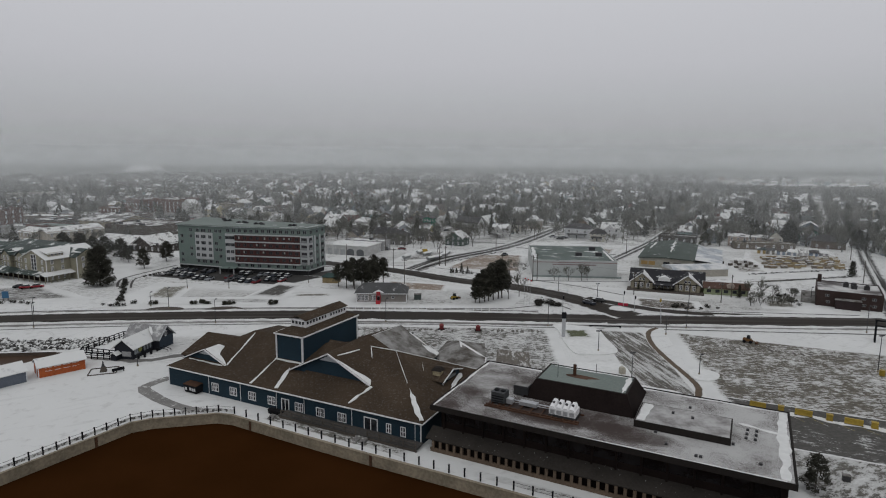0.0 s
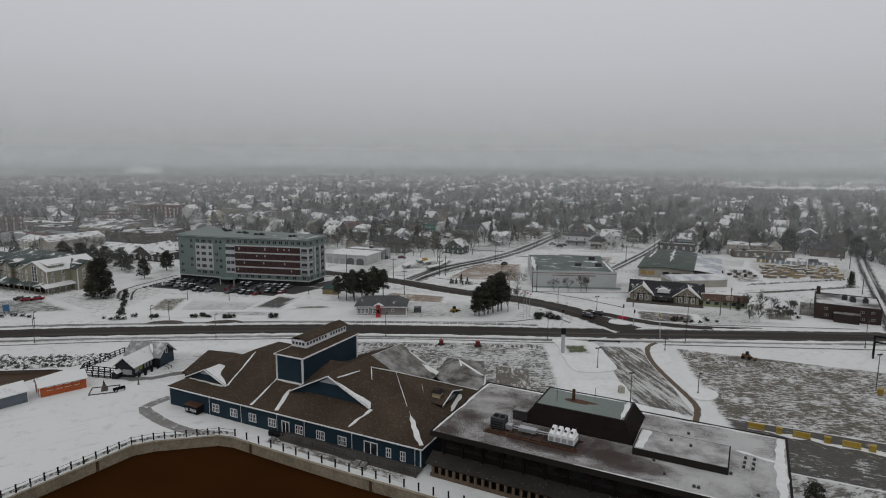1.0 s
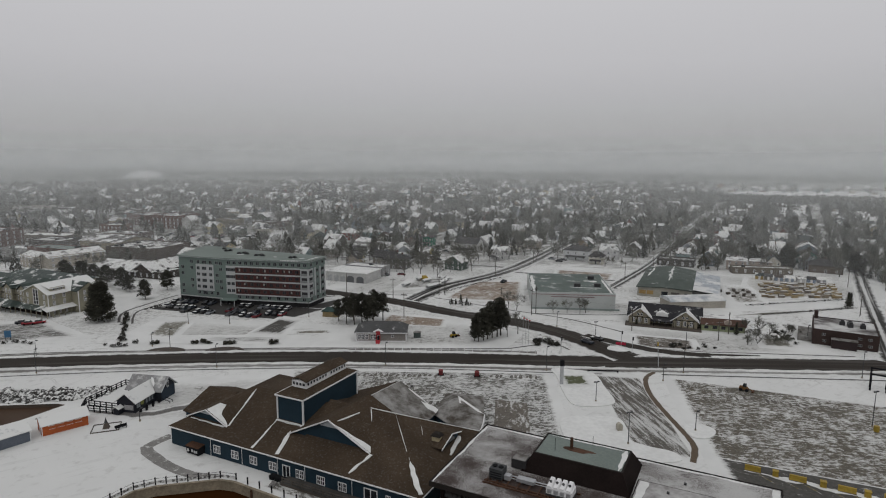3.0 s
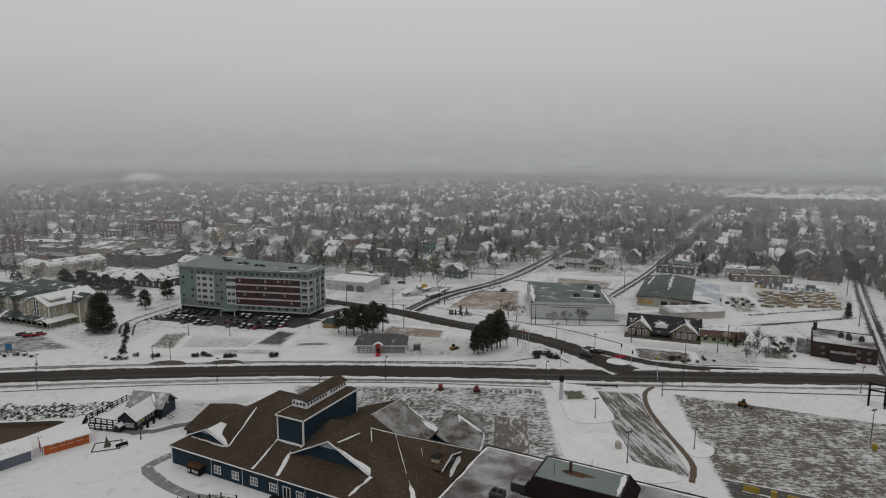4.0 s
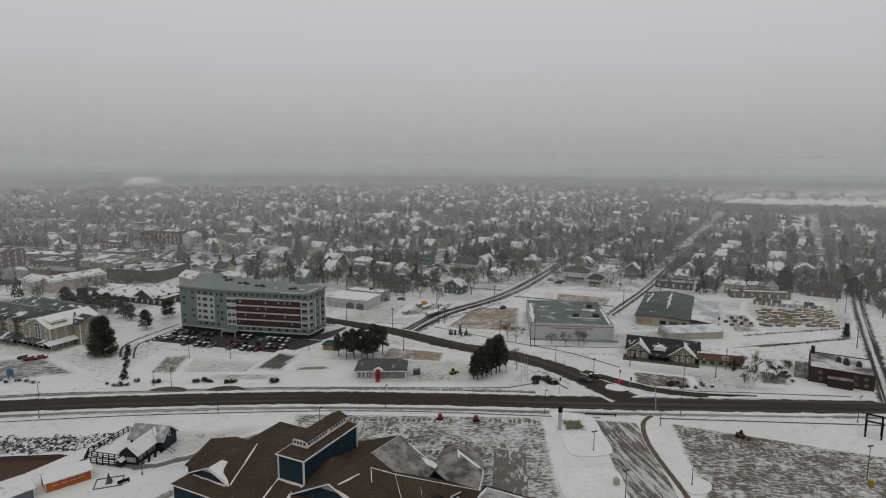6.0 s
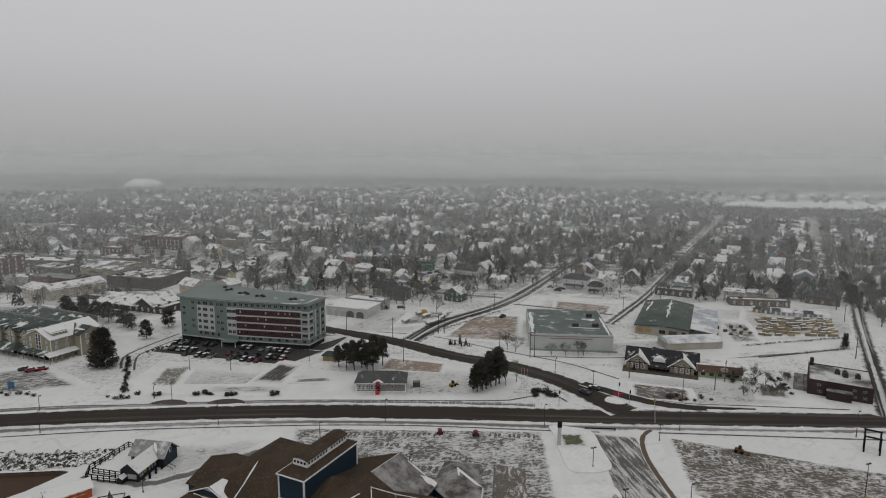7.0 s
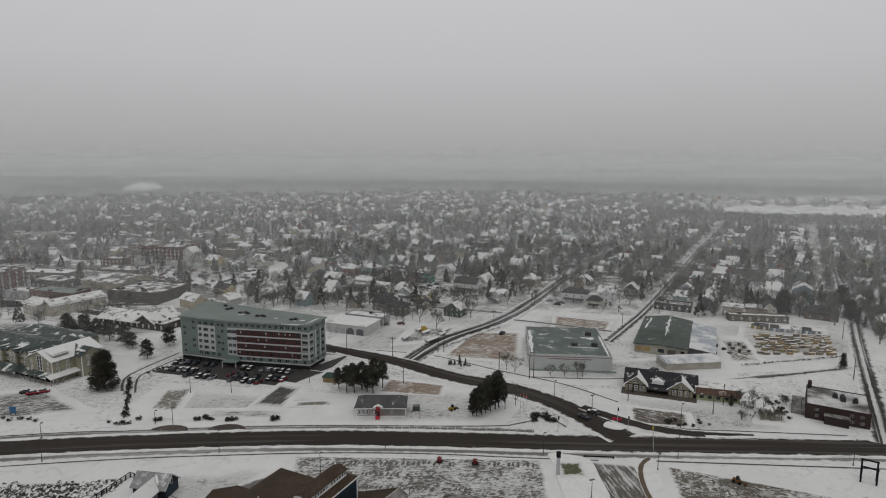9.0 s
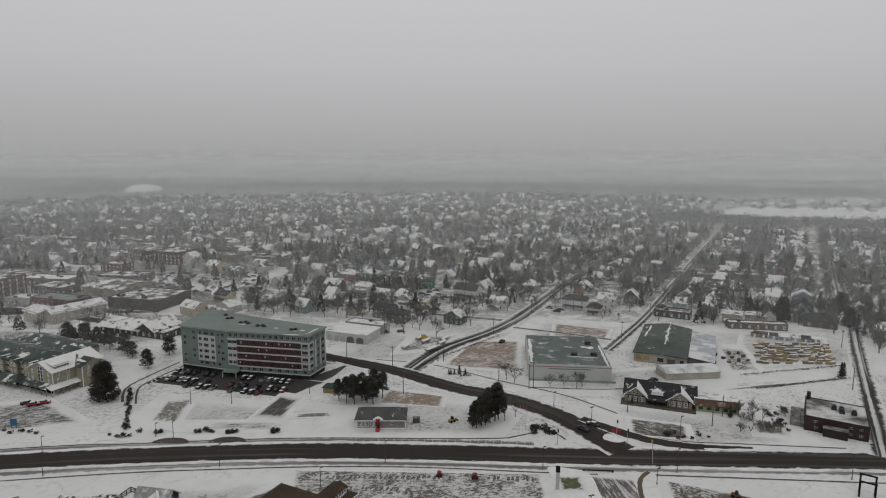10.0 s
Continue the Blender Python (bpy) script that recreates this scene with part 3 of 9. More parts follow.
# ---- navy waterfront hall ----
def navy_hall():
    t = thing("navy_hall", -58.9, 122.4, 0, -26.45, "long navy clapboard waterfront hall with brown hipped roofs and tower", "building")
    w = Geo()
    w.box(0, 61.5, 0, 27.4, -0.3, 4.1).box(0, 38, 27.4, 34, -0.3, 4.1)
    part("wall", w, M_BLUE, t)
    part("wall", Geo().box(-4, 0.1, 7.4, 22.6, -0.3, 4.1).end_prism([(7.4, 4.0), (22.6, 4.0), (15, 6.8)], -4, 4), M_BLUE, t)
    part("wall", Geo().side_prism([(1.0, 3.6), (13.0, 3.6), (13.0, 5.05), (7.0, 7.6), (1.0, 5.05)], 3.9, 16), M_BLUE, t, "navy gable wall with a white apex panel")
    part("wall", Geo().side_prism([(28, 4.5), (47.5, 4.5), (47.5, 5.95), (37.75, 10.65), (28, 5.95)], 6.5, 19), M_BLUE, t, "broad navy front gable wall")
    clap = Geo()
    for k in range(14):
        z = 0.25 + 0.26 * k
        clap.box(0.05, 61.45, -0.025, 0.0, z, z + 0.03)
    part("clapboard", clap, M_BLUE, t)
    # roofs
    part("roof", Geo().shell([(-0.2, -0.5, 4.2), (38, -0.5, 4.2), (38, 17, 8.6), (8.5, 17, 8.6), (-0.2, 34.5, 4.2), (38, 34.5, 4.2)], [(0, 1, 2, 3), (4, 0, 3), (5, 4, 3, 2)]), M_SHINGLE, t)
    part("roof", Geo().shell([(33, -0.55, 4.22), (62, -0.55, 4.22), (46.4, 17, 9.5), (30, 17, 9.5), (62, 27.6, 4.22), (30, 27.6, 4.22)], [(0, 1, 2, 3), (1, 4, 2), (4, 5, 3, 2)]), M_SHINGLE, t)
    part("roof", Geo().gable(-4.5, 4.5, 7, 23, 3.95, 7.0), M_SHINGLE, t)
    part("roof", Geo().gable_y(0.3, 13.7, 3.4, 17, 4.95, 7.85), M_SHINGLE, t)
    part("roof", Geo().gable_y(27.3, 48.2, 5.9, 20.5, 5.75, 10.9), M_SHINGLE, t)
    part("roof", Geo().slab([(26, 18.5, 5.6), (37.6, 18.5, 10.4), (38.8, 32, 10.1), (26, 33, 5.0)]), M_SHINGLE, t)
    part("roof", Geo().slab([(37.6, 18.5, 10.4), (49.4, 18.5, 5.0), (49.0, 31.4, 4.75), (38.8, 32, 10.1)]), M_SHINGLE_DUSTED, t, "snow-dusted slope of the back roof")
    part("wall", Geo().box(26.5, 48.4, 27.4, 31.0, -0.3, 4.9).side_prism([(27, 4.8), (48, 4.8), (38.7, 9.6)], 30.6, 31.2), M_BLUE, t)
    part("roof", Geo().shell([(50.6, 38.6, 6.1), (47.4, 31.5, 4.1), (52.5, 28.6, 3.95), (60.6, 28.4, 3.9), (59.6, 32.5, 3.95), (58.2, 36.4, 4.0), (54, 46, 3.9), (45, 44, 3.9)],
                             [(0, 1, 2), (0, 2, 3), (0, 3, 4), (0, 4, 5), (0, 5, 6), (0, 6, 7), (0, 7, 1)]), M_SHINGLE_DUSTED, t, "snow-dusted low hipped roof")
    part("wall", Geo().prism([(48, 31.2), (52.6, 28.9), (60.2, 28.8), (57.8, 36.2), (53.6, 45.4), (45.6, 43.6)], -0.3, 3.8), M_BLUE, t)
    part("trim", Geo().tube((60.6, 28.4, 3.82), (59.6, 32.5, 3.87), 0.14, n=4).tube((59.6, 32.5, 3.87), (58.2, 36.4, 3.92), 0.14, n=4), M_WHITE, t)
    # white trim along eaves, rakes and corners
    trim = Geo()
    trim.box(-0.25, 62.05, -0.62, -0.5, 4.02, 4.24).box(62.0, 62.1, -0.55, 27.6, 4.02, 4.24).box(-0.32, -0.2, -0.55, 7, 4.02, 4.24)
    for x in (0.0, 61.38):
        trim.box(x - 0.02, x + 0.16, -0.06, 0.14, 0, 4.0)
    part("trim", trim, M_WHITE, t)
    rake = Geo()
    for (x0, z0, x1, z1) in ((27.3, 5.62, 37.75, 10.78), (48.2, 5.62, 37.75, 10.78)):
        rake.tube((x0, 5.84, z0), (x1, 5.84, z1), 0.16, n=4)
    for (x0, z0, x1, z1) in ((0.3, 4.85, 7.0, 7.75), (13.7, 4.85, 7.0, 7.75)):
        rake.tube((x0, 3.34, z0), (x1, 3.34, z1), 0.14, n=4)
    rake.box(27.95, 28.15, 6.4, 6.5, 5.0, 5.95).box(47.35, 47.55, 6.4, 6.5, 5.0, 5.95)
    part("rake_trim", rake, M_WHITE, t)
    louvre = mat("grey_louvre", (0.36, 0.38, 0.40), 0.6)
    part("gable_panel", Geo().side_prism([(35.3, 9.1), (40.2, 9.1), (37.75, 10.35)], 6.38, 6.5), louvre, t, "pale louvred panel in the gable's apex")
    part("gable_panel", Geo().side_prism([(5.0, 6.55), (9.0, 6.55), (7.0, 7.4)], 3.78, 3.9), louvre, t, "pale louvred panel in the gable's apex")
    # tower
    tw = Geo().box(22, 28.8, 9.2, 28.6, 4.5, 12.0)
    tower = part("tower", tw, M_BLUE, t, "square navy tower with white corner boards")
    ct = Geo()
    for x in (22, 28.8):
        for y in (9.2, 28.6):
            ct.box(x - 0.16, x + 0.16, y - 0.16, y + 0.16, 5.5, 11.9)
    ct.box(21.6, 29.2, 8.75, 8.9, 11.8, 12.08).box(29.1, 29.25, 8.9, 29.0, 11.8, 12.08).box(21.55, 21.7, 8.9, 29.0, 11.8, 12.08)
    part("corner_board", ct, M_WHITE, tower)
    part("tower_roof", Geo().frustum((21.6, 29.2, 8.8, 29.0), (23.6, 27.2, 12.2, 26.6), 12.0, 13.0), M_SHINGLE, tower)
    lan = part("lantern", Geo().box(23.5, 27.3, 12.2, 26.6, 12.7, 14.6), M_WHITE, t, "white clerestory lantern on the tower with a row of small windows")
    part("lantern_roof", Geo().gable_y(23.2, 27.6, 11.9, 26.9, 14.58, 15.35, 0.12), M_SHINGLE, lan)
    for k in range(4):
        part("window", WIN_SMALL, None, lan, at=facing(24.1 + 0.88 * k, 12.2, 13.85))
    for k in range(14):
        if k != 7:
            part("window", WIN_SMALL, None, lan, at=facing(27.3, 12.9 + 1.0 * k, 13.85, 90))
    # east dormer with a vent box
    d = part("dormer", Geo().end_prism([(14.2, 4.6), (21.6, 4.6), (21.6, 6.2), (17.9, 7.3), (14.2, 6.2)], 51, 58.5), M_BLUE, t, "gabled roof dormer")
    part("dormer_roof", Geo().gable(49.8, 59.0, 13.5, 22.3, 6.15, 7.5, 0.15), M_SHINGLE, d)
    part("dormer_window", Geo().box(58.5, 58.6, 16.0, 19.8, 5.4, 6.5), M_GLASS, d)
    part("dormer_trim", Geo().tube((59.02, 13.5, 6.08), (59.02, 17.9, 7.42), 0.13, n=4).tube((59.02, 22.3, 6.08), (59.02, 17.9, 7.42), 0.13, n=4).box(58.45, 58.65, 14.1, 14.35, 4.7, 6.2), M_WHITE, d)
    v = part("vent", Geo().box(55.9, 57.5, 15.0, 16.4, 6.4, 7.6), mat("cream_metal", (0.36, 0.31, 0.20), 0.6), d, "cream metal roof vent")
    part("vent_cap", Geo().frustum((55.6, 57.8, 14.7, 16.7), (56.1, 57.3, 15.2, 16.2), 7.6, 8.2), M_BROWNMETAL, v)
    # windows and doors of the front
    for a in (13.6, 18.6, 23.6, 28.6, 35.3, 40.3, 45.2):
        part("window", WIN_PAIR, None, t, at=facing(a, 0, 1.75))
    for a in (55.1, 58.0):
        part("window", WIN_TALL, None, t, at=facing(a, 0, 1.8))
    part("door", DOOR_WIDE, None, t, "dark glazed double door in a white frame", facing(32.0, 0, 1.5))
    part("door", DOOR_DOUBLE, None, t, "dark glazed double door in a white frame", facing(51.4, 0, 1.7))
    for a in (11.9, 20.6, 29.9, 36.6, 47.4, 60.4):
        part("downpipe", Geo().tube((a, -0.1, 0.2), (a, -0.1, 4.0), 0.055), M_WHITE, t)
    # snow lying in valleys and along hips
    for p, q, wd, tp in (((22.2, 8.6, 6.52), (23.4, 0.0, 4.35), 0.5, (0.5, 0.9)), ((27.6, 6.6, 6.05), (29.6, 0.2, 4.4), 0.6, (0.3, 0.9)), ((47.9, 5.6, 6.12), (46.4, 0.4, 4.56), 1.1, (1, 0.15)),
                         ((55.2, 7.2, 6.55), (61.3, 0.2, 4.48), 0.8, (0.05, 1)),
                         ((22.0, 8.7, 6.53), (28.9, 8.6, 6.53), 0.5, (1, 1)), ((9.5, 16, 8.38), (13.4, 3.6, 5.36), 0.3, (0.5, 1)),
                         ((2.5, 3.3, 5.17), (12.5, 3.2, 5.15), 0.5, (0.5, 0.5)), ((29.0, 8.0, 6.55), (29.2, 19.5, 6.65), 0.9, (0.5, 0.2)), ((39.0, 7.2, 10.28), (40.0, 13.4, 9.8), 0.75, (0.15, 0.5)),
                         ((45.2, 30.4, 6.75), (48.9, 31.0, 4.9), 1.3, (0.1, 1)), ((41.3, 31.4, 8.9), (48.6, 31.2, 5.0), 0.4, (0.2, 1)), ((37.7, 19, 10.4), (38.8, 31.8, 10.1), 0.06, (1, 1)),
                         ((40.2, 17, 9.54), (46.4, 17, 9.54), 0.12, (1, 1)), ((46.4, 17, 9.52), (61.8, 27.5, 4.3), 0.16, (0.8, 1)), ((46.6, 16.8, 9.5), (54.0, 8.4, 6.95), 0.09, (1, 1)), ((40.6, 16.8, 9.5), (43.0, 13.4, 8.42), 0.2, (0.4, 0.2)),
                         ((51.7, 18.2, 7.62), (55.0, 13.3, 6.5), 0.16, (0.6, 1)),
                         ((58.9, 21.6, 5.32), (60.2, 14.4, 4.9), 0.7, (0.5, 0.6))):
        mid = (p[0] + q[0]) / 2
        east = p[1] > 5 and 38.8 < mid < 48 and p[2] > q[2] + 0.5 and p[2] > 6.9 and wd > 0.25
        part("snow_drift", band(p, q, wd, taper=tp, up=(0.49, 0, 1) if east else (0, 0, 1)), M_SNOW, t, "snow lying in a roof valley")
    wedge = [(39.6, 6.0), (48.1, 6.0), (48.1, 7.7), (47.2, 7.5), (45.2, 7.3), (43.4, 6.7), (41.5, 6.5)]
    part("snow_patch", Geo().slab([(a, b, 10.9 - (a - 37.75) * 0.493 + 0.09) for a, b in wedge], 0.08), M_SNOW, t, "wedge of snow along the gable's edge")
    part("snow_patch", Geo().slab([(50.6, 38.6, 6.22), (52.0, 36.3, 5.72), (54.6, 35.4, 5.0), (58.1, 36.35, 4.16)], 0.1), M_SNOW, t, "wedge of snow on the low roof")
    part("parapet", Geo().prism([(60.62, 28.4), (60.8, 28.45), (58.4, 36.5), (58.22, 36.4)], 2.6, 3.8), M_WHITE, t, "white board wall under the low roof")
    patch = [(7.2, 3.6), (10.0, 3.5), (13.3, 3.5), (11.6, 4.5), (9.9, 5.0), (9.1, 6.2), (8.3, 8.0), (7.2, 7.4)]
    part("snow_patch", Geo().slab([(a, b, 7.85 - (a - 7) * 0.433 + 0.1) for a, b in patch], 0.08), M_SNOW, t, "smooth patch of snow on the small gable")
    # timber landing in front of the doors
    M_LANDING = mat("grey_planks", (0.055, 0.052, 0.048), 0.9, var=0.4, fine=6)
    dk = Geo().box(32.4, 62, -2.5, -0.05, 0.55, 0.72)
    part("landing", dk, M_LANDING, t, "weathered timber landing dusted with snow")
    for a in np.arange(33, 62, 2.4):
        part("landing_post", Geo().box(a - 0.08, a + 0.08, -2.48, -2.32, 0, 1.7), M_WOOD, t)
    part("landing_rail", Geo().box(33, 49, -2.45, -2.35, 1.55, 1.68).box(33, 49, -2.45, -2.38, 1.05, 1.15).box(52.4, 61.6, -2.45, -2.35, 1.55, 1.68).box(52.4, 61.6, -2.45, -2.38, 1.05, 1.15), M_WOOD, t)
    part("landing_skirt", Geo().box(32.5, 61.9, -2.4, -2.3, 0, 0.5), M_WOOD, t)
    for x0 in (30.8, 50.0, 51.3):
        st = Geo()
        for k in range(4):
            st.box(x0, x0 + 1.1, -2.9 - 0.32 * k, -2.5 - 0.32 * k, 0, 0.56 - 0.14 * k)
        part("step", st, M_PAVING, t, "short flight of timber steps")
    for k in range(3):
        part("planter", Geo().frustum((29.3 + k * 1.2, 30.2 + k * 1.2, -1.8, -0.9), (29.2 + k * 1.2, 30.3 + k * 1.2, -1.9, -0.8), 0, 0.9), M_BLACKWOOD, t)
    return t


navy_hall()


# ---- brown flat-roofed restaurant ----
def quay_pavilion():
    t = thing("quay_pavilion", -2.3, 93.2, 0, -27.3, "low dark brown flat-roofed quayside building with snow-dusted roof", "building")
    part("wall", Geo().box(0.8, 51.8, 2.6, 23.8, -0.3, 7.4), M_DARKBROWN, t)
    part("fascia", Geo().box(0, 52.6, 0, 24.6, 7.35, 8.1), M_BROWNMETAL, t)
    part("roof", Geo().box(0.35, 52.25, 0.35, 24.25, 8.1, 8.16), M_BITUMEN, t, "brown roof membrane thinly covered with snow")
    cop = Geo().box(0, 52.6, 0, 0.14, 8.1, 8.24).box(0, 52.6, 24.4, 24.6, 8.1, 8.24).box(0, 0.2, 0.14, 24.4, 8.1, 8.24).box(52.4, 52.6, 0.14, 24.4, 8.1, 8.24)
    part("coping", cop, M_BROWNMETAL, t)
    part("snow_drift", band((51.3, 0.7, 8.15), (51.5, 23.9, 8.15), 1.3, 0.0, 0.04, 0.34, (0.9, 0.8)), M_SNOW, t, "drift of snow along the parapet")
    part("snow_drift", band((24, 0.35, 8.15), (51.4, 0.35, 8.15), 0.34, 0.0, 0.05, 0.5, (0.2, 1)), M_SNOW, t, "thin line of snow along the roof edge")
    part("snow_drift", band((0.5, 0.3, 8.15), (0.5, 23.5, 8.15), 0.36, 0.0, 0.05, 0.6, (0.3, 1)), M_SNOW, t, "thin line of snow along the roof edge")
    part("snow_drift", band((25, 23.8, 8.15), (51, 23.9, 8.15), 0.4, 0.0, 0.05, 0.7, (0.3, 1)), M_SNOW, t, "thin line of snow along the roof edge")
    part("snow_drift", band((0.6, 23.9, 8.14), (24, 23.9, 8.14), 0.5, 0.0, 0.05), M_SNOW, t, "drift of snow along the parapet")
    part("snow_drift", band((45.4, 16.4, 8.14), (51, 15.0, 8.14), 0.9, 0.0, 0.05), M_SNOW, t, "drift of snow along the parapet")
    # upper storey glazing, recessed
    pane = Geo().box(-1.6, 1.6, -0.05, 0.0, -0.95, 0.95).mesh("window", glass_material("dark_glass", (0.012, 0.012, 0.013)))
    for k in range(14):
        part("window", pane, None, t, at=facing(3.2 + 3.55 * k, 2.58, 5.5))
    for k in range(15):
        part("pier", Geo().box(1.4 + 3.55 * k - 0.15, 1.4 + 3.55 * k + 0.15, 2.3, 2.6, 3.2, 7.35), M_DARKBROWN, t)
    # lean-to along the quay with a close row of posts
    lt = part("lean_to", Geo().slab([(-0.8, 0.0, 2.3), (52, 0.0, 2.3), (52, 2.6, 3.4), (-0.8, 2.6, 3.4)], 0.2), mat("grey_shingle", (0.036, 0.032, 0.028), 0.95, spec=0.08, snow=(0.66, 0.74), snow_scale=2.5), t, "long grey shingled lean-to roof")
    tan = mat("tan_render", (0.105, 0.076, 0.052), 0.85, var=0.3)
    part("plinth", Geo().box(0, 51.8, 0.2, 0.5, -0.3, 0.65), tan, lt)
    part("lintel", Geo().box(0, 51.8, 0.2, 0.5, 1.95, 2.2), M_BROWNMETAL, lt)
    # dark board behind the posts paints the shade inside the openings
    part("recess", Geo().box(0, 51.8, 1.2, 1.3, 0.0, 2.5), M_DARKBROWN, lt)
    post = Geo().box(-0.22, 0.22, 0.15, 0.55, 0.65, 1.95).mesh("post", tan)
    for k in range(40):
        part("post", post, None, lt, at=facing(0.5 + 1.3 * k, 0, 0))
    # mansard plant room
    ph = part("plant_room", Geo().frustum((12.4, 30.8, 10.4, 22.4), (14.0, 29.2, 12.2, 20.6), 8.16, 11.1), M_DARKBROWN, t, "dark mansard plant room with a green-grey top")
    part("plant_roof", Geo().box(14.3, 28.9, 12.5, 20.3, 11.1, 11.16), M_GREENROOF, ph)
    part("plant_coping", Geo().box(14.0, 29.2, 12.2, 12.5, 11.1, 11.22).box(14.0, 29.2, 20.3, 20.6, 11.1, 11.22).box(14.0, 14.3, 12.5, 20.3, 11.1, 11.22).box(28.9, 29.2, 12.5, 20.3, 11.1, 11.22), M_BROWNMETAL, ph)
    part("snow_drift", band((28.4, 12.6, 11.12), (28.4, 20.2, 11.12), 0.7, 0.0, 0.06), M_SNOW, ph)
    part("snow_drift", band((15, 20.0, 11.12), (28.6, 20.0, 11.12), 0.4, 0.0, 0.05), M_SNOW, ph)
    part("chimney", Geo().tube((19.5, 16.8, 11.1), (19.5, 16.8, 13.1), 0.28, n=10), M_RUST, ph, "rusty flue pipe")
    part("stain", Geo().prism([(18 + 3.0 * (1 + math.cos(a)) * (0.9 + 0.15 * math.sin(3 * a)), 16.5 + 0.9 * math.sin(a)) for a in np.linspace(0, 6.0, 15)], 11.161, 11.166), M_RUST, ph, "rust stain round the flue")
    part("aerial", Geo().tube((17.2, 14.5, 11.1), (17.2, 14.5, 13.6), 0.05).tube((22.6, 19.5, 11.1), (22.6, 19.5, 12.9), 0.05), M_DARKSTEEL, ph)
    # raised roof deck
    rd = part("roof_deck", Geo().box(31.2, 44.6, 7.6, 15.2, 8.16, 9.2), M_BROWNMETAL, t, "raised roof section with a snowy top")
    part("deck_roof", Geo().box(31.4, 44.4, 7.8, 15.0, 9.2, 9.24), mat("snow_dusted_grey_membrane", (0.16, 0.15, 0.145), 0.8, snow=(0.25, 0.70), snow_scale=0.35, depth=0.55), rd)
    part("snow_drift", band((32.1, 8.1, 9.22), (32.3, 14.8, 9.22), 1.3, 0.0, 0.05, 0.15, (0.8, 0.8)), M_SNOW, rd)
    # roof plant
    un = part("chiller", Geo().box(18.7, 22.9, 4.9, 7.4, 8.6, 9.7), M_WHITE, t, "white rooftop chiller with four slanted fan hoods")
    for k in range(4):
        x = 18.8 + 1.03 * k
        part("fan_hood", Geo().add([(x, 4.95, 9.7), (x + 0.85, 4.95, 9.7), (x + 0.85, 7.35, 9.7), (x, 7.35, 9.7), (x, 4.95, 9.95), (x + 0.62, 4.95, 9.95), (x + 0.62, 7.35, 10.35), (x, 7.35, 10.35)],
                                  [(0, 3, 2, 1), (4, 5, 6, 7), (0, 1, 5, 4), (1, 2, 6, 5), (2, 3, 7, 6), (3, 0, 4, 7)]), M_WHITE, un)
        part("fan", Geo().tube((x + 0.3, 6.1, 10.14), (x + 0.26, 6.05, 10.22), 0.27, n=12), M_DARKSTEEL, un)
        part("grille", Geo().box(x + 0.1, x + 0.8, 4.86, 4.9, 8.8, 9.5), M_STEEL, un)
    part("chiller_base", Geo().box(18.7, 23.0, 4.7, 7.8, 8.16, 8.7), M_DARKSTEEL, un)
    un = part("cooling_unit", Geo().box(8.7, 11.0, 5.2, 7.4, 8.6, 10.3), mat("slatted_dark_steel", (0.045, 0.048, 0.05), 0.6, 0.2, var=0.4, fine=6), t, "dark grey rooftop cooling unit")
    part("unit_leg", Geo().box(8.8, 9.0, 5.3, 7.3, 8.16, 8.6).box(10.7, 10.9, 5.3, 7.3, 8.16, 8.6), M_RUST, un)
    part("louvre", Geo().box(8.8, 10.9, 5.14, 5.2, 8.8, 8.95).box(8.8, 10.9, 5.14, 5.2, 9.2, 9.35).box(8.8, 10.9, 5.14, 5.2, 9.6, 9.75), M_BLACKWOOD, un)
    for k in (9.3, 10.4):
        part("fan", Geo().tube((k, 6.3, 10.3), (k, 6.3, 10.45), 0.45, n=12), M_BLACKWOOD, un)
    un = part("cooling_unit", Geo().box(10.6, 13.2, 10.6, 12.8, 8.3, 9.9), M_DARKSTEEL, t, "dark rooftop box unit")
    part("snow_cap", Geo().box(10.7, 13.1, 10.7, 12.7, 9.9, 9.95), M_SHINGLE_DUSTED, un)
    part("duct", Geo().box(13.2, 16.2, 6.2, 7.4, 8.5, 9.1).box(11.1, 12.2, 5.8, 6.8, 8.5, 9.3), M_STEEL, t)
    for y in (4.0, 4.7, 7.7):
        part("skid", Geo().box(8.0, 23.6, y - 0.12, y + 0.12, 8.16, 8.4), M_RUST, t, "rusty steel skid under the roof plant")
    for k in range(9):
        part("cross_bar", Geo().box(8.4 + 1.8 * k, 8.6 + 1.8 * k, 3.9, 7.8, 8.4, 8.5), M_RUST, t)
    part("pipe", Geo().tube((11.2, 6.9, 8.9), (18.6, 6.9, 8.9), 0.12).tube((11.2, 6.4, 8.75), (18.6, 6.5, 8.75), 0.07), M_STEEL, t)
    vent = Geo().box(-0.2, 0.2, -0.2, 0.2, 0, 0.3).mesh("roof_vent", M_DARKSTEEL)
    for a, b in ((40.5, 2.0), (41.1, 2.0), (46.7, 14.2), (47.9, 14.3), (46.6, 12.6), (47.8, 12.7), (46.5, 11.1), (47.7, 11.1), (48.4, 3.6), (44.9, 8.2), (38.2, 18.9), (36.4, 3.7), (34.5, 7.0)):
        part("roof_vent", vent, None, t, at=facing(a, b, 8.16))
    for a, b in ((39.1, 12.2), (36.2, 12.8)):
        part("roof_vent", vent, None, rd, at=facing(a, b, 9.24))
    return t


quay_pavilion()


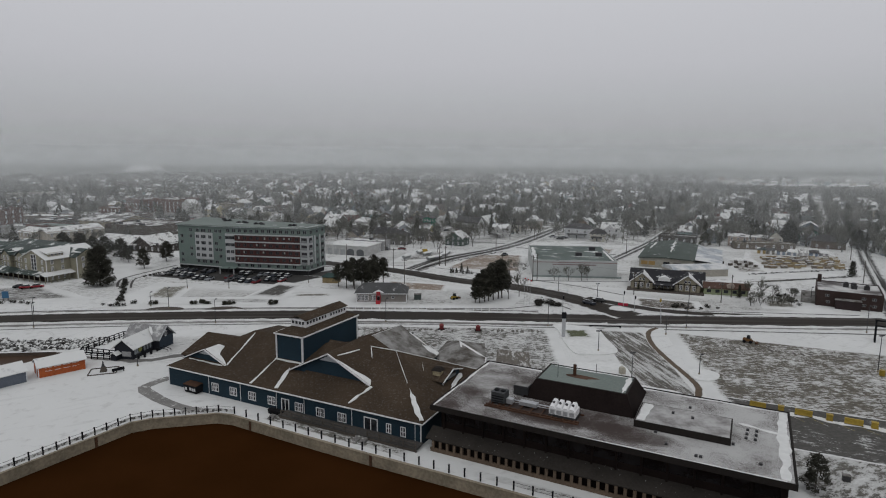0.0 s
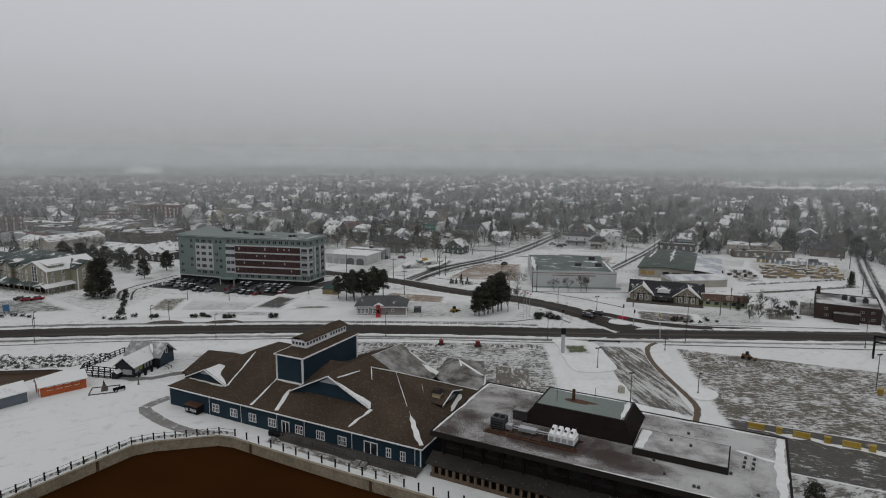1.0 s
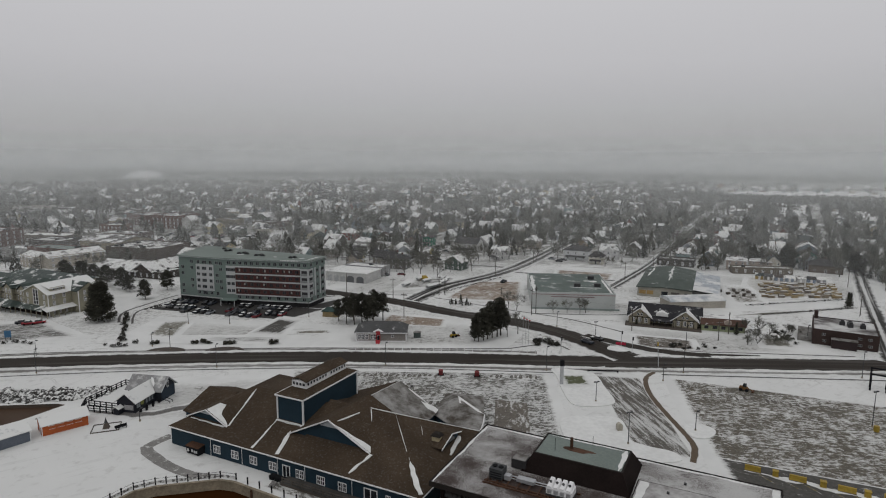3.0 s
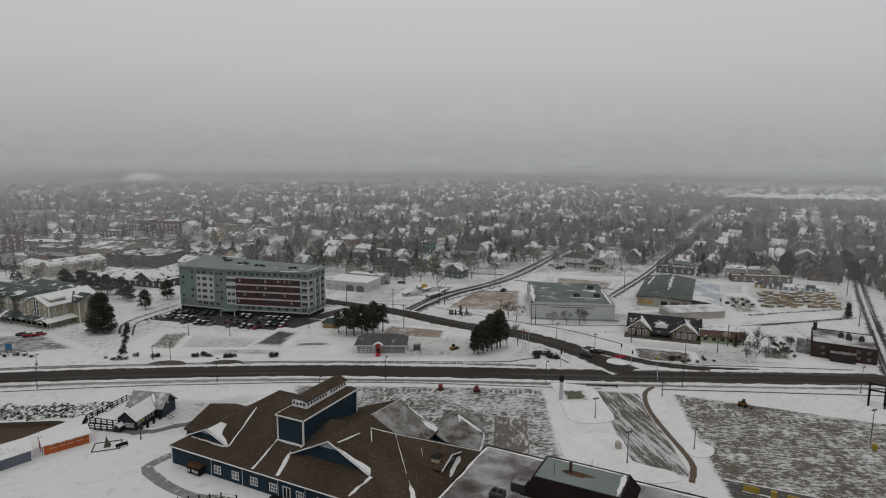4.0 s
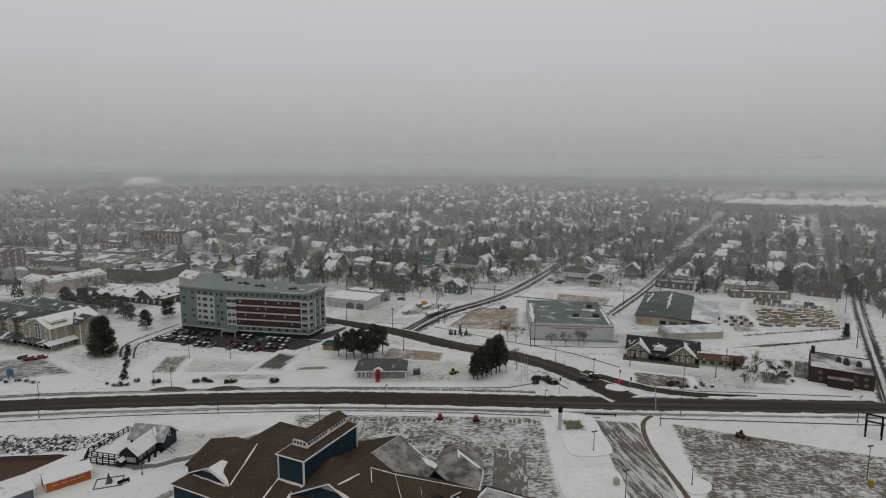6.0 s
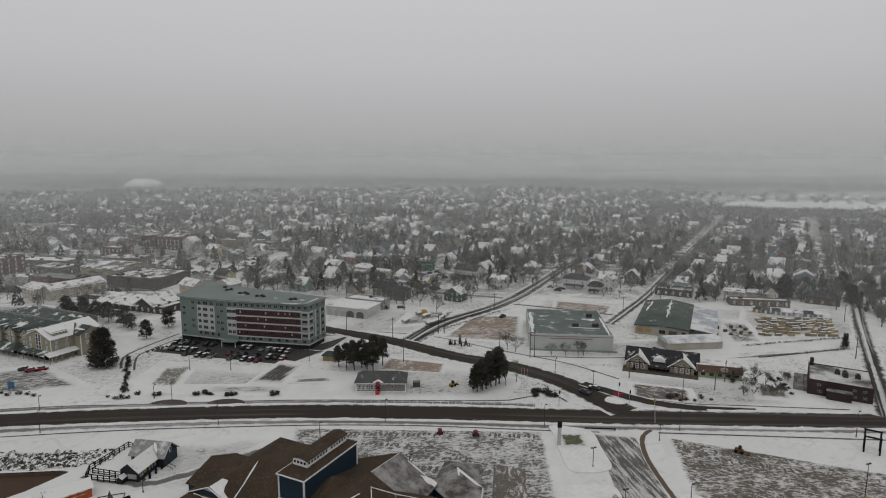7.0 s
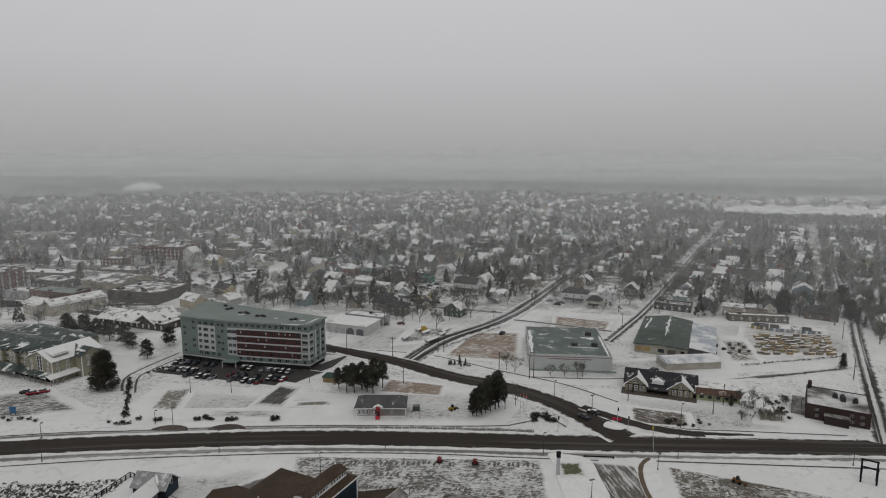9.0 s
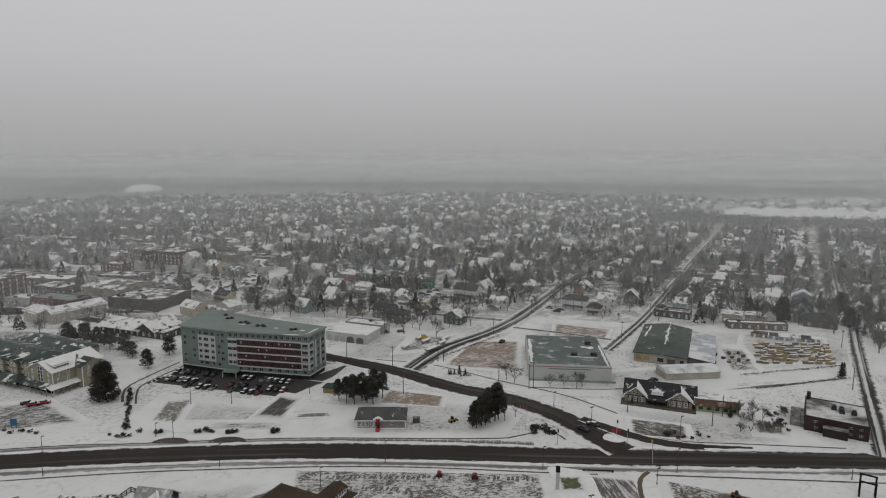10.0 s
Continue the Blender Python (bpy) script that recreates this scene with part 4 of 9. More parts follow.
# ---- railing along the quay ----
def quay_fence():
    t = thing("quay_fence", 0, 0, 0, 0, "timber post fence along the quay edge", "fence")
    post = Geo().box(-0.1, 0.1, -0.1, 0.1, 0, 1.35).box(-0.13, 0.13, -0.13, 0.13, 1.35, 1.42).mesh("post", M_BLACKWOOD)
    for i in range(1, len(QUAY) - 2):
        a, b = Vector(QUAY[i]), Vector(QUAY[i + 1])
        d = b - a
        ln, dn = d.length, d.normalized()
        inn = Vector((-dn.y, dn.x)) * 0.35
        step = 2.1 if b.x < -41 else 2.9
        turn = math.degrees(math.atan2(d.y, d.x))
        n = max(1, round(ln / step))
        for k in range(n):
            p = a + dn * (ln * k / n) + inn
            if p.x < 46:
                part("post", post, None, t, at=facing(p.x, p.y, 0.0, turn))
        p = a + inn
        ln = min(ln, 42)
        if a.x > -41.5 and not 8 < a.x < 12:
            continue
        part("rail", Geo().tube((0, 0, 1.25), (ln, 0, 1.25), 0.03, n=4).tube((0, 0, 0.75), (ln, 0, 0.75), 0.02, n=4), M_DARKSTEEL, t, at=facing(p.x, p.y, 0, turn))
        if b.x < -57 or -57.8 < a.x < -42:
            part("mesh_panel", Geo().box(0, ln, -0.015, 0.015, 0.25, 0.75), mat("rail_panel", (0.13, 0.125, 0.12), 0.8, snow=(0.45, 0.55), snow_scale=1.5), t, at=facing(p.x, p.y, 0, turn))
    return t


quay_fence()

# ---- apartment block ----
def apartment_block():
    t = thing("apartment_block", -113.6, 254.0, 0, 0, "seven-storey apartment block in grey-green panels with brick-red balconies", "building")
    H = 19.2
    plan = [(0, 0), (22.6, -7.6), (58.8, -14.4), (63.2, -2.2), (30, 12.5), (1.5, 27)]
    green = mat("grey_green_panel", (0.142, 0.184, 0.166), 0.7, var=0.1, bump=0.1)
    pale = mat("pale_panel", (0.40, 0.41, 0.41), 0.7, var=0.1, bump=0.1)
    brick = mat("brick_red_panel", (0.056, 0.020, 0.018), 0.8, var=0.25, fine=4)
    # the open garage's shade is put into this near-black, columns included
    dark = mat("garage_shade", (0.02, 0.02, 0.021), 0.9)

    def grown(k):
        """The plan with its edges moved out by k."""
        out, n = [], len(plan)
        for i in range(n):
            p, q, r = (Vector(plan[(i + j) % n]) for j in (-1, 0, 1))
            u, v = (q - p).normalized(), (r - q).normalized()
            m = (Vector((u.y, -u.x)) + Vector((v.y, -v.x))).normalized()
            out.append(tuple(q + m * (k / max(0.3, m.dot(Vector((v.y, -v.x)))))))
        return out

    def face(i):
        """Where the i-th front starts, turned so that its outside looks along -y."""
        (x0, y0), (x1, y1) = plan[i], plan[i + 1]
        return facing(x0, y0, 0, math.degrees(math.atan2(y1 - y0, x1 - x0)))
    west, south, east = face(0), face(1), face(2)
    part("wall", Geo().prism(plan, 2.2, H), green, t)
    part("garage", Geo().prism(grown(-0.5), -0.2, 2.2), dark, t, "solid near-black storey painting the shade of an open garage")
    for m, n, step in ((west, 6, 4.3), (south, 9, 4.5)):
        for k in range(n):
            part("column", Geo().box(0.3 + step * k - 0.2, 0.3 + step * k + 0.2, 0.05, 0.45, 0, 2.2), dark, t, at=m)
    part("floor_band", Geo().prism(grown(0.2), 2.0, 2.4), pale, t)
    roof = part("roof", Geo().prism(grown(0.6), H, H + 0.35), M_GREENROOF, t, "flat grey-green roof")
    part("roof_edge", Geo().prism(grown(0.72), H - 0.1, H + 0.06), M_STEEL, roof)
    rv = Geo().box(-0.8, 0.8, -0.5, 0.5, 0, 0.6).box(-0.4, 0.4, -0.3, 0.3, 0.6, 0.85).mesh("roof_unit", M_DARKSTEEL)
    for x, y in ((17, 10), (18.5, 11), (25, 3.5), (27, 4.5), (28.5, 2.6), (34, -1.5), (36, -1.0), (37, -2.4), (50, -7.2), (51.5, -6.6), (14, 16)):
        part("roof_unit", rv, None, roof, at=facing(x, y, H + 0.35, -15))
    for p, q, wd in (((57.2, -13.4), (60.8, -4.0), 0.6), ((47, -13), (57.0, -14.4), 0.5), ((24.6, 1.8), (27.6, 1.2), 1.1), ((53.5, -7.4), (55.8, -7.8), 1.0), ((42, -4.2), (43.6, -4.5), 0.9), ((51, -8.6), (52.6, -8.8), 0.8)):
        part("snow_drift", band((*p, H + 0.33), (*q, H + 0.33), wd, 0, 0.06), M_SNOW, roof)
    frame_mat = mat("grey_frame", (0.22, 0.23, 0.23), 0.6)
    blinds = mat("pale_blind", (0.30, 0.29, 0.27), 0.8)
    # flat dark panels on the wall paint the shade inside the balconies
    hole = mat("balcony_shade", (0.03, 0.03, 0.032), 0.9)
    rb = random.Random(3)
    w1 = window_mesh("window", 1.5, 1.35, 2, 1, frame_mat, edge=0.07, bar=0.05)
    w2 = window_mesh("window", 2.3, 1.35, 3, 1, frame_mat, edge=0.07, bar=0.05)
    wr = window_mesh("window", 1.5, 1.3, 2, 1, mat("dark_red_frame", (0.07, 0.045, 0.042), 0.7), edge=0.07, bar=0.05)
    FL = [3.1 + 2.62 * k for k in range(6)]
    # west front: a pale field of windows on grey-green panels
    part("panel", Geo().box(8.9, 17.9, -0.12, 0.0, 5.0, 16.3), pale, t, "pale panel field", west)
    for i, z in enumerate(FL):
        for a, w in ((10.2, w1), (13.2, w2), (16.5, w1)):
            part("window", w, None, t, at=west @ facing(a, -0.12 if 0 < i < 5 else 0, z + 1.0))
        for a in (2.0, 6.8, 19.6, 21.6):
            if (i * 2 + int(a)) % 3:
                part("window", w1, None, t, at=west @ facing(a, 0, z + 1.0))
    # south front: a pale field, red balcony bands, corner balconies with painted shade
    part("panel", Geo().box(0.3, 4.4, -0.14, 0.0, 4.4, 16.4), pale, t, "pale panel field", south)
    part("panel", Geo().box(33.4, 36.96, -0.14, 0.0, 4.4, 16.2), pale, t, "pale corner panel field", south)
    for k in range(4):
        z = 4.7 + 2.95 * k
        part("balcony_front", Geo().box(4.7, 33.2, -0.30, -0.10, z, z + 2.3), brick, t, "brick-red balcony band", south)
        part("balcony_edge", Geo().box(4.5, 33.4, -0.55, 0.0, z + 2.34, z + 2.82), pale, t, at=south)
        for j in range(10):
            part("window", wr, None, t, at=south @ facing(6.3 + 2.85 * j, -0.30, z + 1.25))
            if rb.random() < 0.3:
                a = 6.3 + 2.85 * j + rb.choice((-0.35, 0.35))
                part("blind", Geo().box(a - 0.3, a + 0.3, -0.42, -0.405, z + 0.75 + rb.choice((0, 0.25)), z + 1.8), blinds, t, at=south)
        part("loggia", Geo().box(33.9, 36.3, -0.2, -0.1, z, z + 1.9), hole, t, at=south)
        part("loggia_rail", Geo().box(33.8, 36.4, -0.5, -0.42, z - 0.1, z + 0.85), frame_mat, t, at=south)
        part("window", w2 if k > 1 else w1, None, t, at=south @ facing(1.5, -0.14, z + 1.2))
        part("window", w2 if k > 1 else w1, None, t, at=south @ facing(3.4, -0.14, z + 1.2))
        # east end
        part("loggia", Geo().box(0.5, 2.8, -0.2, -0.1, z, z + 1.9), hole, t, at=east)
        part("loggia_rail", Geo().box(0.4, 2.9, -0.5, -0.42, z - 0.1, z + 0.85), frame_mat, t, at=east)
        part("window", w1, None, t, at=east @ facing(6.6, 0, z + 1.2))
        part("loggia", Geo().box(9.6, 11.6, -0.2, -0.1, z, z + 1.9), hole, t, at=east)
        part("loggia_rail", Geo().box(9.4, 11.8, -0.5, -0.42, z - 0.1, z + 0.85), frame_mat, t, at=east)
    part("balcony_edge", Geo().box(4.5, 33.4, -0.55, 0.0, 4.2, 4.66), pale, t, at=south)
    for a0, a1 in ((0, 3.4), (4.4, 5.4), (8.4, 9.2), (12.0, 12.9)):
        part("panel", Geo().box(a0, a1, -0.12, 0.0, 4.4, 16.2), pale, t, "pale panel strip", east)
    for k in range(14):
        part("window", w1, None, t, at=south @ facing(1.6 + 2.6 * k, 0, 17.7))
    for a in (6, 9.5, 12, 15.2, 19.4, 23.4, 27, 30.6, 34.8):
        part("window", w1, None, t, at=south @ facing(a, 0, 3.4))
    for a in (2.0, 6.6, 10.8):
        part("window", w1, None, t, at=east @ facing(a, 0, 17.7))
        part("window", w1, None, t, at=east @ facing(a, 0, 3.4))
    cn = part("canopy", Geo().box(-1.0, 5.8, -3.8, 0, 2.3, 2.6), green, t, "grey-green entrance canopy on posts", south)
    part("canopy_post", Geo().box(-0.8, -0.5, -3.7, -3.4, 0, 2.3).box(5.3, 5.6, -3.7, -3.4, 0, 2.3), pale, cn)
    return t


apartment_block()


# ---- the other buildings round the crossing ----
def cafe():
    t = thing("roadside_cafe", -29.4, 195.2, 0, 0.0, "low grey clapboard roadside building with a grey hipped roof", "building")
    cl = mat("taupe_clapboard", (0.20, 0.185, 0.17), 0.75)
    part("wall", Geo().box(0.2, 17.0, 0, 9.5, -0.1, 3.3), cl, t)
    part("roof", Geo().hip(-0.5, 17.3, -0.6, 10.2, 3.25, 5.9, 3.0), mat("charcoal_shingle", (0.065, 0.066, 0.066), 0.9, snow=(0.60, 0.8), snow_scale=0.5), t)
    part("trim", Geo().box(0, 0.35, -0.08, 0.1, 0, 3.2).box(16.8, 17.15, -0.08, 0.1, 0, 3.2).box(-0.3, 17.5, -0.7, -0.6, 3.05, 3.3).box(0.2, 17.0, -0.06, 0.0, 0.0, 0.35), M_WHITE, t)
    red = mat("red_paint", (0.27, 0.025, 0.03), 0.6)
    d = part("porch", Geo().box(7.0, 8.3, -0.9, 0, 2.6, 3.9), red, t, "red entrance surround with a white gable")
    part("porch_post", Geo().box(6.9, 7.15, -0.9, -0.65, 0, 2.7).box(8.15, 8.4, -0.9, -0.65, 0, 2.7), red, d)
    part("porch_gable", Geo().side_prism([(5.9, 3.5), (9.4, 3.5), (7.65, 4.4)], -0.75, 0.4), M_WHITE, d)
    part("door", Geo().box(7.2, 8.1, -0.1, 0, 0, 2.1), M_GLASS, d)
    for k in range(7):
        part("window", WIN_TALL, None, t, at=facing(2.6 + 0.9 * k - (1.2 if k > 3 else 1.5) + (0.6 if k > 3 else 0), 0, 1.7))
    part("window", WIN_SMALL, None, t, at=facing(12.4, 0, 1.9))
    return t


cafe()
sg = thing("red_box_sign", -21.7, 192.4, 0, 0, "small red and white roadside sign stand", "sign")
part("panel", Geo().box(-0.7, 0.7, -0.15, 0.15, 0.2, 1.4), mat("sign_red", (0.4, 0.03, 0.04), 0.6), sg)
part("foot", Geo().box(-0.8, 0.8, -0.4, 0.4, 0, 0.2), M_WHITE, sg)


def store():
    t = thing("hardware_store", 36.4, 241.4, 0, -5.5, "long pale flat-roofed store with a red fascia line", "building")
    cl = mat("pale_grey_cladding", (0.40, 0.42, 0.41), 0.6, var=0.1)
    part("wall", Geo().box(0, 33.8, 0, 42, -0.1, 6.6), cl, t)
    part("roof", Geo().box(0.3, 33.5, 0.4, 41.7, 6.6, 6.65), M_STOREROOF, t, "grey-green flat roof with snow swept over it")
    part("parapet", Geo().box(0, 33.8, 0, 0.4, 6.6, 6.95).box(33.5, 33.8, 0.4, 42, 6.6, 6.9).box(0, 0.3, 0.4, 42, 6.6, 6.9), cl, t)
    part("fascia_line", Geo().box(-0.02, 33.82, -0.08, 0, 5.95, 6.15), mat("dull_red", (0.20, 0.085, 0.08), 0.6), t)
    part("lettering", Geo().box(8.0, 25.5, -0.06, 0, 4.95, 5.35), mat("dull_red_letters", (0.22, 0.16, 0.16), 0.7), t, "line of small red lettering")
    part("plinth", Geo().box(-0.1, 35.5, -0.9, 0, -0.1, 0.55), mat("plinth_green", (0.2, 0.235, 0.225), 0.7), t)
    part("snow_drift", band((32.6, 1, 6.62), (32.8, 30, 6.62), 1.0, 0, 0.06), M_SNOW, t)
    part("snow_drift", band((24, 26, 6.62), (30, 25, 6.62), 3.0, 0, 0.06), M_SNOW, t)
    part("snow_drift", band((1.2, 3, 6.62), (1.6, 36, 6.62), 1.6, 0, 0.06), M_SNOW, t)
    part("snow_drift", band((17, 12, 6.62), (30, 11, 6.62), 0.9, 0, 0.06), M_SNOW, t)
    u = Geo().box(-1.3, 1.3, -1.0, 1.0, 0, 1.5).mesh("roof_unit", M_DARKSTEEL)
    for a, b in ((20, 13.5), (28, 30), (28.5, 14)):
        part("roof_unit", u, None, t, at=facing(a, b, 6.65))
    return t


store()


def gabled_inn():
    t = thing("gabled_inn", 70.6, 221.8, 0, -20.5, "half-timbered two-storey inn with two steep front gables", "building")
    cream = mat("cream_render", (0.25, 0.225, 0.165), 0.8)
    slate = mat("dark_slate", (0.028, 0.028, 0.031), 0.8, snow=(0.56, 0.66), snow_scale=0.3, spec=0.15)
    part("wall", Geo().box(0, 25.4, 0, 11, -0.1, 3.3), cream, t)
    part("roof", Geo().gable(-0.6, 26.0, -1.2, 12, 3.2, 6.6), slate, t)
    for x0, w in ((0.3, 7.6), (15.6, 8.4)):
        m = x0 + w / 2
        gb = part("front_gable", Geo().side_prism([(x0, -0.1), (x0 + w, -0.1), (x0 + w, 3.2), (m, 6.2), (x0, 3.2)], -2.6, 4), cream, t)
        part("gable_roof", Geo().gable_y(x0 - 0.8, x0 + w + 0.8, -3.3, 6, 2.75, 6.5), slate, gb)
        part("barge_board", Geo().tube((x0 - 0.8, -3.36, 2.6), (m, -3.36, 6.35), 0.17, n=4).tube((x0 + w + 0.8, -3.36, 2.6), (m, -3.36, 6.35), 0.17, n=4), M_WHITE, gb)
        part("snow_drift", Geo().slab([(m + 0.3, -3.1, 6.33), (x0 + w + 0.5, -3.1, 3.1), (x0 + w + 0.5, 2.4, 3.1), (m + 0.3, 4.4, 6.33)], 0.1), M_SNOW, gb, "snow on one slope of the gable")
        for k in range(4):
            part("timber", Geo().box(x0 + 1.2 + k * (w - 2.4) / 3 - 0.1, x0 + 1.2 + k * (w - 2.4) / 3 + 0.1, -2.68, -2.6, 0.3, 3.4 + (1.4 if k in (1, 2) else 0)), M_BLACKWOOD, gb)
        part("timber", Geo().box(x0, x0 + w, -2.70, -2.6, 2.75, 3.0), M_BLACKWOOD, gb)
        for k in range(3):
            part("window", WIN_TALL, None, gb, at=facing(x0 + w / 2 + (k - 1) * 2.2, -2.6, 1.7))
        part("window", WIN_SMALL, None, gb, at=facing(m - 0.6, -2.6, 3.9))
        part("window", WIN_SMALL, None, gb, at=facing(m + 0.6, -2.6, 3.9))
    part("porch_roof", Geo().slab([(7.9, -4.2, 2.4), (15.7, -4.2, 2.4), (15.7, 0, 3.1), (7.9, 0, 3.1)]), slate, t)
    part("eyebrow_dormer", Geo().side_prism([(9.6 + 2.2 * (1 - math.cos(a)), 3.3 + 1.6 * math.sin(a)) for a in np.linspace(0, math.pi, 9)][::-1], -0.9, 4), M_SNOW, t, "rounded dormer covered with snow")
    for k in range(4):
        part("window", WIN_TALL, None, t, at=facing(9.3 + 1.9 * k, 0, 1.5))
        part("post", Geo().box(9 + 2.3 * k, 9.15 + 2.3 * k, -4.1, -3.95, 0, 2.4), M_BLACKWOOD, t)
    part("terrace", Geo().box(-1, 25.4, -6, 0, -0.05, 0.3), M_WOOD, t)
    return t


gabled_inn()


def diner():
    t = thing("low_diner", 93.5, 210.6, 0, -16, "low pub with a brown shingled mansard front and pale green wall", "building")
    part("wall", Geo().box(0, 14.5, 0, 8, -0.1, 2.75), mat("pale_green_render", (0.22, 0.25, 0.15), 0.8), t)
    part("roof", Geo().slab([(-0.4, -0.7, 2.55), (14.9, -0.7, 2.55), (14.9, 0.9, 4.5), (-0.4, 0.9, 4.5)], 0.25), mat("red_brown_shingle", (0.085, 0.05, 0.038), 0.85, snow=(0.60, 0.75), snow_scale=0.6), t)
    part("flat_roof", Geo().box(-0.4, 14.9, 1.0, 8.4, 2.2, 4.2), mat("flat_snowy_roof", (0.3, 0.3, 0.3), 0.8, snow=(0.35, 0.5), snow_scale=0.3), t)
    part("round_sign", Geo().tube((8.6, -0.5, 3.6), (8.6, -0.9, 3.4), 1.25, n=16), mat("pale_sign", (0.38, 0.32, 0.28), 0.7), t, "round pale wall sign")
    for k in range(5):
        part("window", Geo().box(1.0 + 2.8 * k, 2.4 + 2.8 * k, -0.06, 0, 0.8, 1.9), M_GLASS, t)
    return t


diner()


def timber_hall():
    t = thing("timber_hall", 87.8, 265.4, 0, -24.5, "wide lumber hall with a patched dark green roof", "building")
    part("wall", Geo().box(0, 22.6, 0, 46, -0.1, 4.3), mat("grey_cream_cladding", (0.30, 0.29, 0.25), 0.75), t)
    rf = Geo().shell([(-0.6, -0.8, 4.3), (11.2, -0.8, 5.0), (22.9, -0.8, 4.3), (-0.6, 48, 4.9), (11.2, 48, 6.6), (22.9, 48, 4.9)], [(0, 1, 4, 3), (1, 2, 5, 4)], 0.35)
    part("roof", rf, M_GREENROOF_SNOW, t)
    # the wing's shade is put into its wall colour, darker than the hall's
    side = part("side_wing", Geo().box(22.7, 33, 4, 44, -0.1, 3.0), mat("shade_wall", (0.16, 0.16, 0.155), 0.8), t)
    part("wing_roof", Geo().slab([(22.95, 2.4, 4.3), (34, 2.4, 3.1), (34, 46, 3.1), (22.95, 46, 4.7)]), mat("snowy_tin", (0.34, 0.37, 0.40), 0.5, 0.3, snow=(0.44, 0.56), snow_scale=0.1), side, "tin roof half covered with snow")
    part("snow_drift", band((12.2, 14, 5.42), (12.2, 46, 6.5), 0.9, 0.04, 0.06, 0.8), M_SNOW, t)
    part("snow_drift", band((2.0, 24, 4.85), (3.4, 44, 5.5), 0.8, 0.06, 0.1), M_SNOW, t)
    for a, w in ((2.2, 2.8), (5.4, 2.8), (11.5, 2.6), (16.0, 3.4), (20.5, 1.6)):
        part("door" if w > 3 else "window", Geo().box(a - w / 2, a + w / 2, -0.1, 0, 0.3 if w > 3 else 1.1, 2.8), M_GLASS if w < 2.7 else mat("amber_board", (0.30, 0.20, 0.08) if w < 3 else (0.1, 0.09, 0.08), 0.8), t)
    return t


timber_hall()


def long_shed():
    t = thing("long_shed", 93.6, 240.6, 0, 6.5, "long pale metal shed with a snowy rounded roof", "building")
    part("wall", Geo().end_prism([(0, -0.1), (9.5, -0.1), (9.5, 2.9), (0, 2.9)], 0, 24), mat("beige_metal", (0.33, 0.31, 0.27), 0.6), t)
    part("roof", Geo().end_prism([(-0.2, 2.9), (9.7, 2.9)] + [(4.75 + 4.95 * math.cos(a), 2.9 + 1.5 * math.sin(a)) for a in np.linspace(0.15, math.pi - 0.15, 9)], -0.2, 24.2),
         mat("snowy_metal_roof", (0.30, 0.33, 0.36), 0.5, 0.2, snow=(0.34, 0.58), snow_scale=0.15), t)
    return t


long_shed()


def brick_block():
    t = thing("brick_block", 124.3, 195.4, 0, -31, "two-storey red-brown brick building with a snowy flat roof", "building")
    br = mat("red_brown_brick", (0.036, 0.023, 0.020), 0.85, var=0.4, fine=5)
    part("wall", Geo().box(0, 18.4, 0, 19.0, -0.1, 5.0), br, t)
    part("roof", Geo().box(0.3, 18.1, 0.3, 18.7, 5.0, 5.05), mat("half_snowy_roof", (0.07, 0.062, 0.06), 0.8, snow=(0.34, 0.62), snow_scale=0.09, depth=0.85), t)
    part("parapet", Geo().box(0, 18.4, 0, 0.3, 5.0, 5.3).box(0, 0.3, 0.3, 19.0, 5.0, 5.7).box(18.1, 18.4, 0.3, 19.0, 5.0, 5.4).box(0.3, 18.1, 18.7, 19.0, 5.0, 5.3), br, t)
    w = window_mesh("window", 1.1, 0.8, 2, 1, mat("dull_frame", (0.25, 0.25, 0.25), 0.7), edge=0.08)
    for a, z in ((3.5, 1.5), (13.2, 3.7), (16.0, 3.7), (13.4, 1.5), (16.2, 1.5), (3.2, 3.7)):
        part("window", w, None, t, at=facing(a, 0, z))
    ex = part("extension", Geo().box(5.5, 12.5, -2.6, 0, -0.1, 2.9), mat("dark_extension", (0.03, 0.02, 0.02), 0.8), t)
    part("extension_roof", Geo().box(5.3, 12.7, -2.8, 0, 2.9, 3.1), M_SHINGLE_DUSTED, ex)
    u = Geo().box(-0.8, 0.8, -0.7, 0.7, 0, 1.3).box(-0.5, 0.5, -0.5, 0.5, 1.3, 1.8).mesh("roof_unit", M_DARKSTEEL)
    for a, b in ((8.6, 12.5), (10.8, 12.2), (10.9, 10.2), (14.4, 10.6)):
        part("roof_unit", u, None, t, at=facing(a, b - 1.5, 5.05))
    part("chimney", Geo().box(0.4, 1.6, 17.0, 18.6, 5.05, 7.6), br, t)
    part("side_shed", Geo().box(-4.2, -0.05, 2, 16, -0.1, 1.6), M_SHINGLE_DUSTED, t)
    return t


brick_block()


